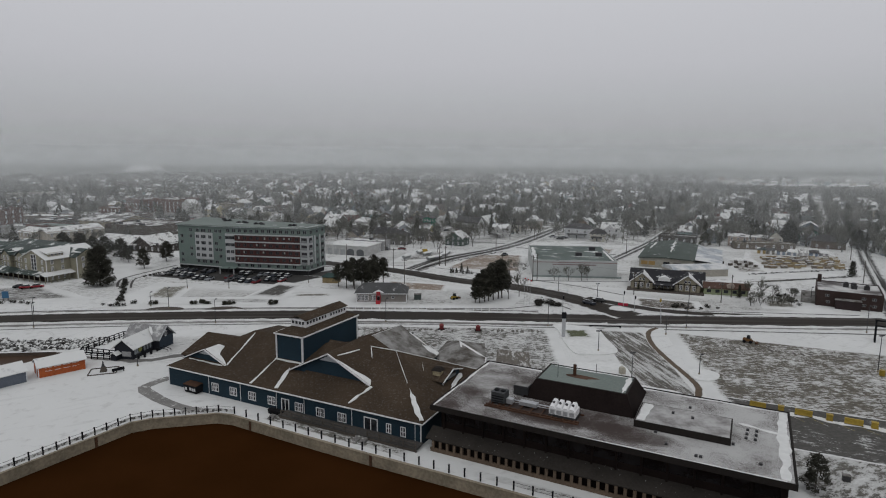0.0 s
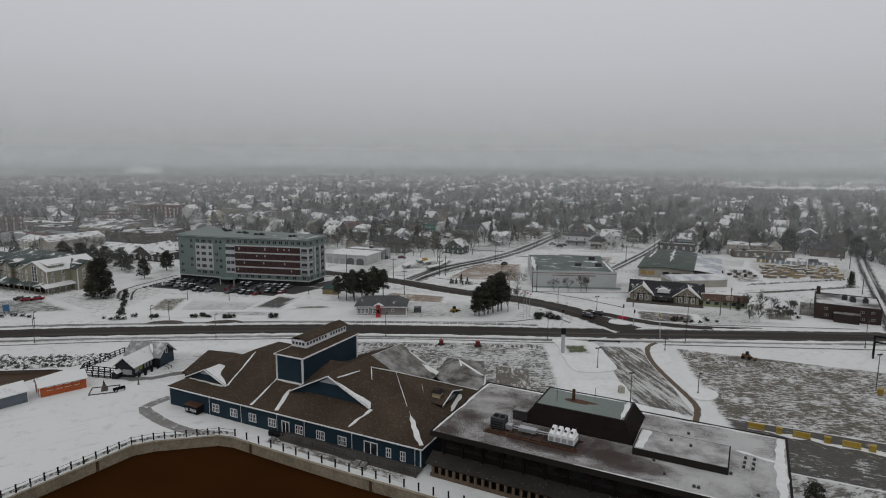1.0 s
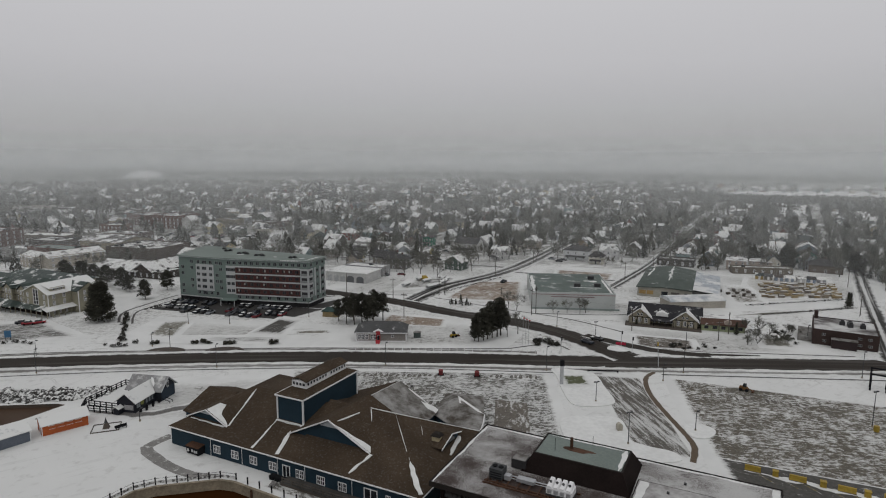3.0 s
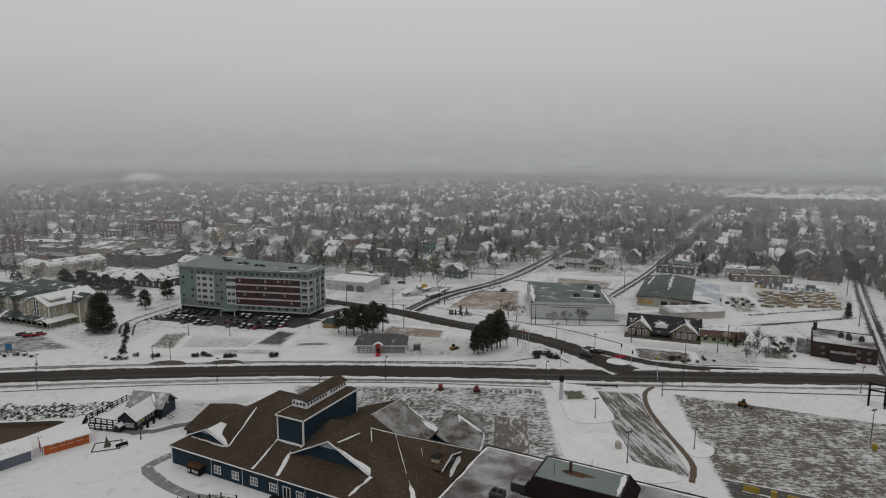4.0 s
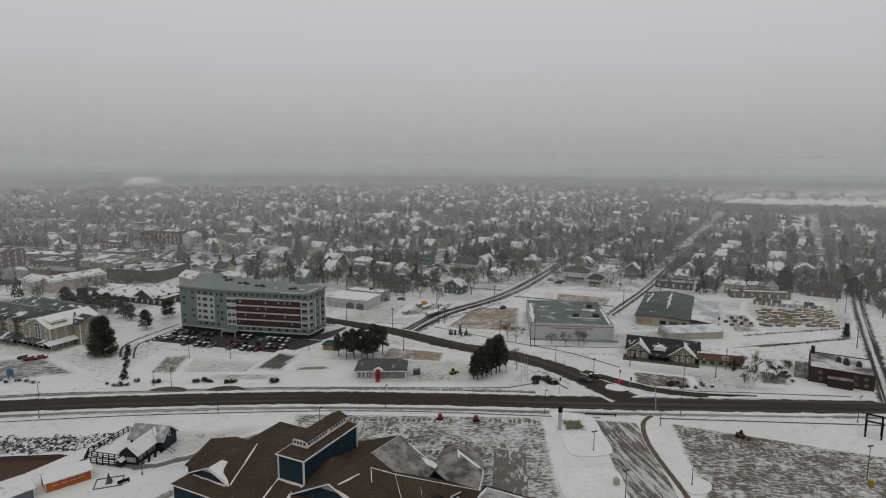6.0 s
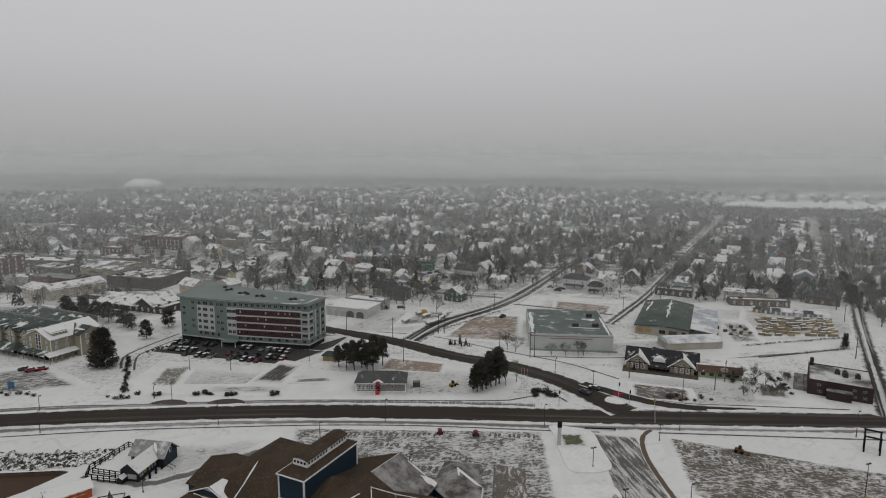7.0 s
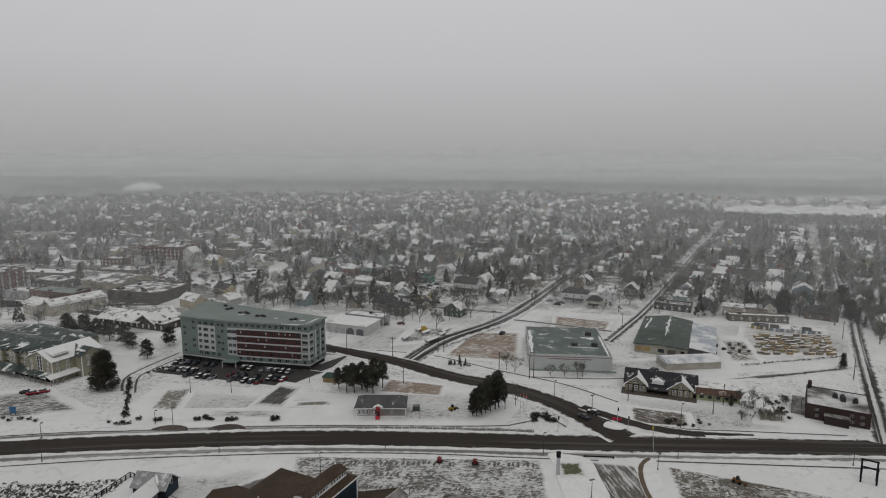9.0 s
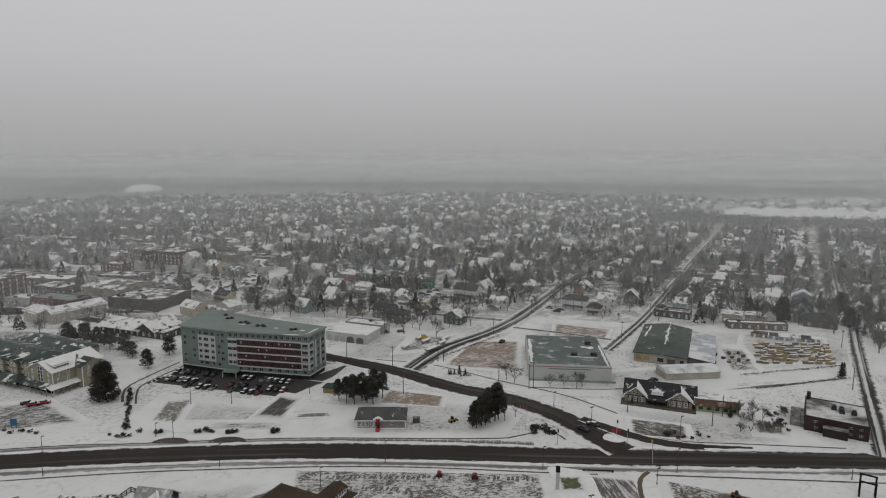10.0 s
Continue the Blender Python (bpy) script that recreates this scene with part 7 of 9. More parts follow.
for x, y, tn, w, d, h, ri, c, rf, st, lb in (
        (17, 389, -29, 16, 10, 6.2, 3.2, (0.5, 0.5, 0.48), M_DKROOF, "gable", "large white house with a dark slate roof"),
        (28.5, 402, -29, 9, 13, 5.0, 4.0, (0.48, 0.48, 0.46), M_SNROOF, "gable_y", "white annexe with a snow-covered gable roof"),
        (82, 362, -25, 15, 9.5, 6.0, 2.6, (0.54, 0.55, 0.56), M_DKROOF, "hip", "white two-storey house with a dark hipped roof"),
        (103, 366, -25, 11, 9, 5.4, 3.2, (0.52, 0.52, 0.52), M_SNROOF, "cross", "white gabled house with snow on its roof"),
        (121, 377, -25, 8, 8, 5.2, 3.4, (0.06, 0.055, 0.05), M_SNROOF, "gable_y", "small dark house with a snowy gable"),
        (90, 347, -25, 8, 7, 4.6, 2.6, (0.5, 0.48, 0.42), M_DKROOF, "hip", "small cream house with a dark roof"),
        (-9.8, 417.5, -20, 6.5, 8, 5.6, 1.0, (0.015, 0.14, 0.085), M_DKROOF, "gable_y", "bright green boxy house with a flat top"),
        (-18.5, 419, -20, 10, 8, 5.0, 1.2, (0.05, 0.06, 0.055), M_DKROOF, "gable", "dark long low wooden house"),
        (-10.5, 362, -30, 7, 6.5, 4.6, 2.6, (0.45, 0.38, 0.13), M_SNROOF, "gable", "small yellow house with a snowy roof"),
        (-22, 371, -30, 9, 8, 4.4, 2.6, (0.33, 0.35, 0.37), M_SNROOF, "gable_y", "grey house with a snowy roof"),
        (-74, 408, -25, 12, 9, 5.6, 3.2, (0.09, 0.075, 0.065), M_SNROOF, "cross", "dark brown gabled house with a snowy roof"),
        (-69, 443, -25, 11, 9, 5.6, 3.0, (0.20, 0.06, 0.05), M_SNROOF, "hip", "red house with a snowy hipped roof"),
        (-53, 446, -25, 11, 9, 5.6, 2.6, (0.22, 0.36, 0.36), M_SNROOF, "hip", "pale turquoise house with a snowy roof"),
        (-35, 475, -25, 11, 9, 5.8, 3.6, (0.15, 0.17, 0.19), M_SNROOF, "cross", "blue-grey gabled house with a snowy roof"),
        (-69.5, 365, -25, 8, 8, 5.6, 2.4, (0.28, 0.26, 0.23), M_SNROOF, "hip", "narrow grey house with a snowy roof"),
        (-26, 331, -20, 14, 9, 5.2, 2.6, (0.13, 0.125, 0.115), M_DKROOF, "hip", "grey-brown two-storey house with a dark roof"),
        (-33, 341, -20, 12, 9, 5.0, 2.8, (0.16, 0.15, 0.13), M_DKROOF, "gable", "taupe house with a dark shingle roof"),
        (7.5, 328.5, -30, 10, 9, 4.6, 3.2, (0.06, 0.085, 0.07), M_SNROOF, "gable_y", "dark green gabled house with snowy roof"),
        (-53.7, 406, -25, 12, 9, 4.6, 2.4, (0.40, 0.40, 0.38), M_SNROOF, "hip", "pale house under a snowy hipped roof"),
        (-38.8, 385, -25, 11, 8, 4.2, 2.6, (0.42, 0.40, 0.33), M_SNROOF, "gable", "cream house with a snowy gable roof"),
        (-55, 389, -25, 9, 5, 2.6, 0.6, (0.10, 0.10, 0.095), M_DKROOF, "gable", "low dark shed beside pale houses"),
        (-92, 384, -25, 10, 8, 3.6, 2.2, (0.24, 0.22, 0.19), M_SNROOF, "gable", "low taupe house with a snowy roof"),
        (-108, 372, -25, 10, 8, 3.6, 2.2, (0.26, 0.2, 0.17), M_SNROOF, "hip", "low brown house with a snowy roof"),
        (-146, 345, -35, 14, 9, 5.2, 3.0, (0.36, 0.32, 0.23), M_SNROOF, "gable", "cream house with a snowy gable roof"),
        (-128, 352, -30, 12, 9, 4.2, 2.6, (0.34, 0.33, 0.30), M_SNROOF, "gable_y", "pale house with a snowy roof"),
        (-139, 377, -30, 11, 8, 5.0, 2.4, (0.42, 0.36, 0.22), M_DKROOF, "gable", "yellow house with a dark roof"),
        (-182, 476, -25, 11, 10, 6.0, 3.2, (0.42, 0.36, 0.20), M_SNROOF, "gable", "yellow house with a snow-covered roof"),
        (-214, 508, -25, 12, 9, 6.5, 4.5, (0.5, 0.5, 0.48), M_SNROOF, "gable_y", "white church-like house with a steep gable"),
        (164, 331, -28, 10, 9, 5.6, 1.2, (0.33, 0.27, 0.23), M_SNROOF, "hip", "pinkish square house with a flat snowy roof"),
        (177, 330, -28, 11, 9, 5.2, 1.0, (0.32, 0.27, 0.23), M_SNROOF, "hip", "pinkish low house with a flat snowy roof"),
        (198, 366, -28, 9, 8, 5.4, 3.4, (0.42, 0.43, 0.43), M_SNROOF, "gable_y", "pale grey house with a steep gable"),
        (216, 352, -30, 11, 9, 5.0, 3.2, (0.055, 0.13, 0.11), M_DKROOF, "gable_y", "dark green gabled house"),
        (228, 372, -30, 12, 9, 5.6, 3.6, (0.12, 0.15, 0.17), M_SNROOF, "gable_y", "slate-blue gabled house with snowy eaves"),
        (209, 323, -32, 16, 10, 4.2, 3.2, (0.085, 0.065, 0.05), M_DKROOF, "hip", "brown barn-like house with a dark roof"),
        (272, 338, -32, 12, 10, 4.8, 2.8, (0.30, 0.28, 0.23), M_SNROOF, "gable", "cream house with a snowy roof"),
        (284, 330, -32, 11, 9, 4.4, 2.8, (0.22, 0.2, 0.17), M_DKROOF, "gable", "taupe house with a dark roof"),
        (246, 346, -32, 9, 8, 4.6, 2.8, (0.26, 0.27, 0.27), M_SNROOF, "gable_y", "grey house with a snowy roof")):
    house(x, y, tn, w, d, h, ri, hr, lb, mat("house_paint", c, 0.75, var=0.15), rf, st)

# downtown: low commercial blocks
low_block(-158, 309, -21, 44, 15, 3.2, "long low dark restaurant under a broad snowy roof", mat("dark_shake", (0.05, 0.042, 0.036), 0.85), "restaurant_block", M_SNROOF)
rg = thing("restaurant_gable", -150, 303.5, 3.6, -21, "snowy gabled roof over the restaurant entrance", "roof")
part("roof", Geo().gable_y(-7, 7, -6.5, 13, 0.2, 4.4, 0.3), M_SNROOF, rg)
part("gable_wall", Geo().side_prism([(-5.8, -0.4), (5.8, -0.4), (5.8, 0.6), (0, 3.9), (-5.8, 0.6)], -5.6, 10), mat("brown_shake", (0.055, 0.044, 0.038), 0.85), rg)
rg2 = thing("restaurant_roof", -166, 312, 3.4, -21, "snowy gabled restaurant roof", "roof")
part("roof", Geo().gable(-15, 15, -9, 9, 0.0, 3.6, 0.3), M_SNROOF, rg2)
motel = low_block(-212, 338, 58, 30, 13, 6.0, "pale two-storey motel with a snowy roof", mat("pale_motel", (0.36, 0.33, 0.28), 0.8), "motel_block", M_SNROOF, 2)
part("gable_roof", Geo().gable(-15.6, 15.6, -7.2, 7.2, 6.0, 8.6), M_SNROOF, motel, "snowy gabled roof")
motel = low_block(-226, 331, -32, 16, 12, 6.0, "pale end wing of the motel", mat("pale_motel_wing", (0.36, 0.33, 0.28), 0.8), "motel_block", M_SNROOF, 2)
part("gable_roof", Geo().gable(-8.6, 8.6, -6.7, 6.7, 6.0, 8.4), M_SNROOF, motel, "snowy gabled roof")
low_block(-236, 364, -18, 34, 14, 5.5, "red-brown flat-roofed brick block downtown", mat("red_brown_block", (0.11, 0.055, 0.045), 0.85), roof=M_GREENROOF)
low_block(-183, 369, -15, 36, 30, 6.4, "dark flat-roofed shop building with snow on top", mat("dark_shop", (0.085, 0.072, 0.062), 0.85), rows=0)
market = low_block(-221, 403, -22, 36, 27, 5.0, "broad market hall with a low patched gable roof", mat("cream_hall", (0.27, 0.24, 0.17), 0.85), "market_hall", M_FLATSNOW, 0)
part("gable_roof", Geo().gable(-18.6, 18.6, -14.2, 14.2, 5.3, 8.6), M_FLATSNOW, market, "low gable roof half covered with snow")
part("gable_wall", Geo().end_prism([(-13.4, 4.9), (13.4, 4.9), (0, 8.1)], -17.9, 17.9), mat("cream_hall_end", (0.27, 0.24, 0.17), 0.85), market)
low_block(-300, 393, -10, 34, 20, 12.5, "tall red brick downtown block with many windows", M_BRICKH, rows=4)
low_block(-262, 370, -10, 18, 12, 4.4, "small grey shop with a snowy roof", mat("grey_box", (0.3, 0.3, 0.29), 0.85), roof=M_SNROOF)
low_block(-285, 430, -8, 40, 16, 4.6, "low shop with a snowy roof", mat("taupe_shop", (0.16, 0.14, 0.12), 0.85), roof=M_SNOW)
low_block(-235, 440, -8, 34, 18, 5.0, "low shop with a snowy roof", mat("brown_shop", (0.1, 0.08, 0.07), 0.85))
low_block(-232, 520, -20, 26, 28, 10.5, "dark red brick downtown block", M_BRICKH, rows=3)
low_block(-266, 536, -32, 30, 18, 9.0, "dark red brick downtown block", M_BRICKH, rows=2)
low_block(-262, 478, -20, 20, 14, 6.5, "brown brick downtown block", mat("brown_brick", (0.12, 0.075, 0.06), 0.85), rows=2)
low_block(-413, 606, 30, 36, 14, 9.5, "long pale three-storey downtown building", mat("pale_long_block", (0.34, 0.33, 0.30), 0.85), rows=3)
low_block(-387, 738, -20, 22, 20, 14.0, "dark square downtown block", mat("dark_square", (0.09, 0.075, 0.065), 0.85), rows=3)
low_block(-385, 628, -14, 46, 18, 6.5, "wide dark flat-roofed warehouse", mat("dark_warehouse", (0.07, 0.075, 0.07), 0.85), rows=0)
low_block(-328, 622, -10, 44, 18, 6.0, "wide dark flat-roofed warehouse", mat("dark_warehouse_b", (0.085, 0.075, 0.065), 0.85), rows=0)
low_block(-262, 402, -18, 26, 18, 5.0, "dark low shop with a patched flat roof", mat("dark_low_shop", (0.075, 0.065, 0.06), 0.85))
low_block(-322, 448, -14, 40, 18, 4.6, "low pale shop with a snowy flat roof", mat("pale_low_shop", (0.24, 0.23, 0.21), 0.85), rows=0)
low_block(135, 343, -28, 20, 10, 3.6, "long dark low building behind the lumber hall", mat("dark_low", (0.06, 0.055, 0.05), 0.85))
low_block(171, 318, -10, 30, 6, 3.2, "long grey-brown store shed", mat("store_shed", (0.13, 0.115, 0.095), 0.85), "yard_shed", M_SNROOF)
low_block(-40, 313, -21.5, 22, 9, 4.4, "low grey workshop with a flat snowy roof", mat("grey_workshop", (0.28, 0.28, 0.28), 0.85), roof=M_SNROOF)
low_block(196, 455, -29, 38, 14, 3.8, "long brown school-like building with patchy snow", mat("brown_long", (0.10, 0.08, 0.07), 0.85))
low_block(240, 448, -29, 40, 14, 3.8, "long brown school-like building with patchy snow", mat("brown_long_b", (0.10, 0.08, 0.07), 0.85))

dt = random.Random(21)
MUTED = [mat("muted_block_wall", c, 0.85, var=0.3) for c in ((0.13, 0.115, 0.10), (0.10, 0.06, 0.05), (0.22, 0.21, 0.19), (0.17, 0.15, 0.115), (0.075, 0.07, 0.065), (0.26, 0.25, 0.23))]
CLEAR_OF = [(-158, 309, 26), (-212, 338, 18), (-226, 331, 14), (-236, 364, 20), (-183, 369, 26), (-221, 403, 24), (-300, 393, 22), (-262, 370, 12), (-285, 430, 22), (-235, 440, 20), (-232, 520, 20), (-266, 536, 20), (-262, 478, 14), (-413, 606, 20), (-387, 738, 16), (-385, 628, 26), (-328, 622, 26), (-262, 402, 16), (-322, 448, 22), (-200, 452, 26), (-165, 425, 22), (-150, 402, 14), (-300, 350, 22), (-150, 330, 12),
            (-146, 345, 10), (-128, 352, 9), (-139, 377, 9), (-182, 476, 9), (-214, 508, 9)]
for _ in range(260):
    y = dt.uniform(318, 640)
    x = dt.uniform(-0.74 * y, -132)
    shop = dt.random() < 0.4
    r = 15 if shop else 7
    if any(math.hypot(x - a, y - b) < r + c for a, b, c in CLEAR_OF) or len(CLEAR_OF) > 105:
        continue
    CLEAR_OF.append((x, y, r * 0.95))
    if shop:
        low_block(x, y, -14 + dt.uniform(-8, 8), dt.uniform(16, 30), dt.uniform(10, 17), dt.choice((3.6, 4.4, 6.2, 7.0)), "plain low downtown block with a flat snowy roof", dt.choice(MUTED), roof=dt.choice((M_FLATSNOW, M_SNROOF, M_GREENROOF, M_FLATSNOW)), rows=dt.choice((0, 1)))
    else:
        house(x, y, -20 + dt.choice((0, 90)) + dt.uniform(-10, 10), dt.uniform(8, 12), dt.uniform(7, 9), dt.choice((3.4, 5.2, 5.6)), dt.uniform(2, 3.6), dt)
grown = 0
while grown < 120:
    y = dt.uniform(312, 600)
    x = dt.uniform(-0.74 * y, -130)
    if all(math.hypot(x - a, y - b) > c * 0.85 for a, b, c in CLEAR_OF):
        tree(dt.choice(BARE), x, y, dt.uniform(0.5, 0.95), dt.uniform(0, 360), "bare grey tree between downtown blocks", "bare downtown trees", "bare_tree")
        grown += 1

U, W = Vector((0.492, 0.870)), Vector((0.870, -0.492))
STREETS = [-131 - 66 * k for k in range(1, 26)] + [-131, -66, -18, 32, 84] + [84 + 66 * k for k in range(1, 30)]
KEEP = [(-130, -36, 225, 345), (-400, -118, 180, 300), (-45, 130, 180, 330), (85, 205, 250, 325), (110, 160, 180, 250), (62, 112, 320, 354), (-2, 62, 318, 352), (430, 700, 800, 1060), (-330, -125, 295, 520), (-14, 26, 355, 410)]


def clear(x, y, gap=10):
    if any(x0 < x < x1 and y0 < y < y1 for x0, x1, y0, y1 in KEEP):
        return False
    w = x * W.x + y * W.y
    return all(abs(w - s) > gap for s in (-131, -66, 32)) or y > 900


taken = {}


def free(x, y, r):
    i, j = int(x // 25), int(y // 25)
    for a in (i - 1, i, i + 1):
        for b in (j - 1, j, j + 1):
            for (p, q, s) in taken.get((a, b), ()):
                if (p - x) ** 2 + (q - y) ** 2 < (r + s) ** 2:
                    return False
    taken.setdefault((i, j), []).append((x, y, r))
    return True


for ob in list(scene.objects):
    if ob.parent is None and ob.get("category") in ("house", "building"):
        free(ob.location.x, ob.location.y, 8 if ob["category"] == "house" else 14)

far_walls, far_roofs, near = Geo(), Geo(), 0
spots = []
for s in STREETS:
    u = 236.0
    while u < 2300:
        for side in (-1, 1):
            q = U * (u + hr.uniform(-3, 3)) + W * (s + side * hr.uniform(14, 20))
            spots.append((q.x, q.y, side))
        u += hr.uniform(10.5, 16) * (1 + max(0, u - 900) / 1500)
spots.sort(key=lambda p: p[1])
for x, y, side in spots:
    if y < 292 or abs(x) > 0.78 * y + 40 or not clear(x, y, 11) or hr.random() < (0.12 if y < 600 else 0.35) or ((x * U.x + y * U.y - 300) % 112) < 11:
        continue
    if x > 330 and 700 < y < 1000 and x > 0.42 * y:
        continue
    w, d, h, ri = hr.uniform(6.5, 10.0), hr.uniform(6, 8.5), hr.choice((3.2, 4.8, 5.2, 5.6)), hr.uniform(2.2, 4.2)
    if not free(x, y, max(w, d) * 0.55):
        continue
    tn = -29.5 + hr.choice((0, 0, 90)) + hr.uniform(-9, 9)
    if y < 455 and near < 120:
        house(x, y, tn, w, d, h, ri, hr)
        near += 1
    else:
        c, sn = math.cos(radians(tn)), math.sin(radians(tn))
        put = lambda p: (x + p[0] * c - p[1] * sn, y + p[0] * sn + p[1] * c, p[2])
        a, b = w / 2, d / 2
        far_walls.add([put(p) for p in [(-a, -b, 0), (-a, b, 0), (-a, b, h), (-a, 0, h + ri), (-a, -b, h), (a, -b, 0), (a, b, 0), (a, b, h), (a, 0, h + ri), (a, -b, h)]],
                      [(0, 4, 3, 2, 1), (5, 6, 7, 8, 9), (0, 5, 9, 4), (1, 2, 7, 6)])
        o, hz = 0.5, h - 0.5 * ri / b
        rv = [(-a - o, -b - o, hz + .15), (a + o, -b - o, hz + .15), (a + o, 0, h + ri + .2), (-a - o, 0, h + ri + .2), (a + o, b + o, hz + .15), (-a - o, b + o, hz + .15)]
        far_roofs.shell([put(p) for p in rv], [(0, 1, 2, 3), (3, 2, 4, 5)], 0.3)
solid("far_house_walls", far_walls, M_FARWALL, "walls of the small houses of the far town", "houses", kind="stuff")
solid("far_house_roofs", far_roofs, M_FARROOF, "snowy gable roofs of the far town", "roofs", kind="stuff")

# ---- trees of the town ----
M_FARTWIG = crown_haze("far_bare_crowns", (0.058, 0.061, 0.049), (0.16, 0.158, 0.136))
far_crowns, far_firs = Geo(), Geo()
n_near = 0
for i in range(15500):
    y = 300 + 1900 * tr.random() ** 1.7
    x = tr.uniform(-0.78, 0.78) * y
    if not clear(x, y, 6.5) or (430 < x < 1000 and 0.42 * y < x and 700 < y < 1300 and tr.random() < 0.9):
        continue
    if abs(x) < 0.3 * y and math.sin(x * 0.031 + 1.7 * math.sin(y * 0.021)) + math.sin(y * 0.027 + 1.3 * math.sin(x * 0.017)) < tr.uniform(-2.2, 0.7):
        continue
    s = tr.uniform(0.55, 1.15)
    if y < 440:
        if y < 400 and n_near < 175 and tr.random() < 0.95 and free(x, y, 2.0):
            if tr.random() < 0.86:
                tree(tr.choice(BARE), x, y, s * 1.1, tr.uniform(0, 360), "bare grey deciduous tree between houses", "bare town trees", "bare_tree")
            else:
                tree(tr.choice(SPRUCES), x, y, s * 0.9, tr.uniform(0, 360), "dark spruce between houses", "town spruces", "spruce_tree")
            n_near += 1
            continue
    if not free(x, y, 1.5):
        continue
    big = 1.0 + max(0.0, y - 700) / 1400
    if tr.random() < 0.72:
        n = int((120 if y < 620 else 70 if y < 900 else 40) * tr.uniform(0.6, 1.5))
        for _ in range(n):
            d = Vector((tr.gauss(0, 1), tr.gauss(0, 1), tr.gauss(0, 1))).normalized() * tr.random() ** 0.45
            p = Vector((x + d.x * 4.4 * s * big, y + d.y * 4.4 * s * big, 7.2 * s + d.z * 5.6 * s))
            a = (p - Vector((x, y, 3.0 * s)) + Vector([tr.uniform(-2, 2) for _ in range(3)])).normalized() * tr.uniform(1.0, 2.2) * big
            b = Vector([tr.uniform(-1, 1) for _ in range(3)]).normalized() * (0.20 if y < 620 else 0.36 if y < 900 else 0.75) * big
            far_crowns.add([p - a - b, p - a + b, p + a], [(0, 1, 2)])
        far_crowns.tube((x, y, 0), (x, y, 5 * s), 0.22 * big, 0.1, 3)
    else:
        n = 60 if y < 800 else 26
        for _ in range(n):
            f = tr.random()
            r, an = 3.0 * s * big * (1 - f) ** 0.9, tr.uniform(0, 6.283)
            p = Vector((x + math.cos(an) * r, y + math.sin(an) * r, 1 + 12 * s * f))
            a = Vector((tr.uniform(-1, 1), tr.uniform(-1, 1), -0.3)).normalized() * tr.uniform(0.8, 1.5) * big
            far_firs.add([p + a, p - a, p + Vector((0, 0, 1.5))], [(0, 1, 2)])
# trees in the yards between downtown blocks
bpy.context.view_layer.update()
BLOCKS = []
for ob in list(scene.objects):
    if ob.parent is None and ob.get("category") in ("house", "building") and -460 < ob.location.x < -100:
        cs = [o.matrix_world @ Vector(v) for o in [ob] + list(ob.children_recursive) if o.type == "MESH" for v in o.bound_box]
        if cs:
            BLOCKS.append((min(v.x for v in cs) - 4, max(v.x for v in cs) + 4, min(v.y for v in cs) - 4, max(v.y for v in cs) + 4))
for _ in range(420):
    x, y, s = tr.uniform(-430, -126), tr.uniform(292, 600), tr.uniform(0.6, 1.05)
    if any(x0 < x < x1 and y0 < y < y1 for x0, x1, y0, y1 in BLOCKS) or not free(x, y, 3.0):
        continue
    if tr.random() < 0.6:
        for _ in range(100):
            d = Vector((tr.gauss(0, 1), tr.gauss(0, 1), tr.gauss(0, 1))).normalized() * tr.random() ** 0.5
            p = Vector((x + d.x * 3.8 * s, y + d.y * 3.8 * s, 7.0 * s + d.z * 5.0 * s))
            a = (p - Vector((x, y, 3.0 * s)) + Vector([tr.uniform(-2, 2) for _ in range(3)])).normalized() * tr.uniform(0.9, 1.9)
            b = Vector([tr.uniform(-1, 1) for _ in range(3)]).normalized() * 0.22
            far_crowns.add([p - a - b, p - a + b, p + a], [(0, 1, 2)])
        far_crowns.tube((x, y, 0), (x, y, 5 * s), 0.24, 0.1, 4)
    else:
        for _ in range(70):
            f, an = tr.random(), tr.uniform(0, 6.283)
            r = 2.6 * s * (1 - f) ** 0.9
            p = Vector((x + math.cos(an) * r, y + math.sin(an) * r, 1 + 10 * s * f))
            a = Vector((tr.uniform(-1, 1), tr.uniform(-1, 1), -0.3)).normalized() * tr.uniform(0.7, 1.3)
            far_firs.add([p + a, p - a, p + Vector((0, 0, 1.4))], [(0, 1, 2)])
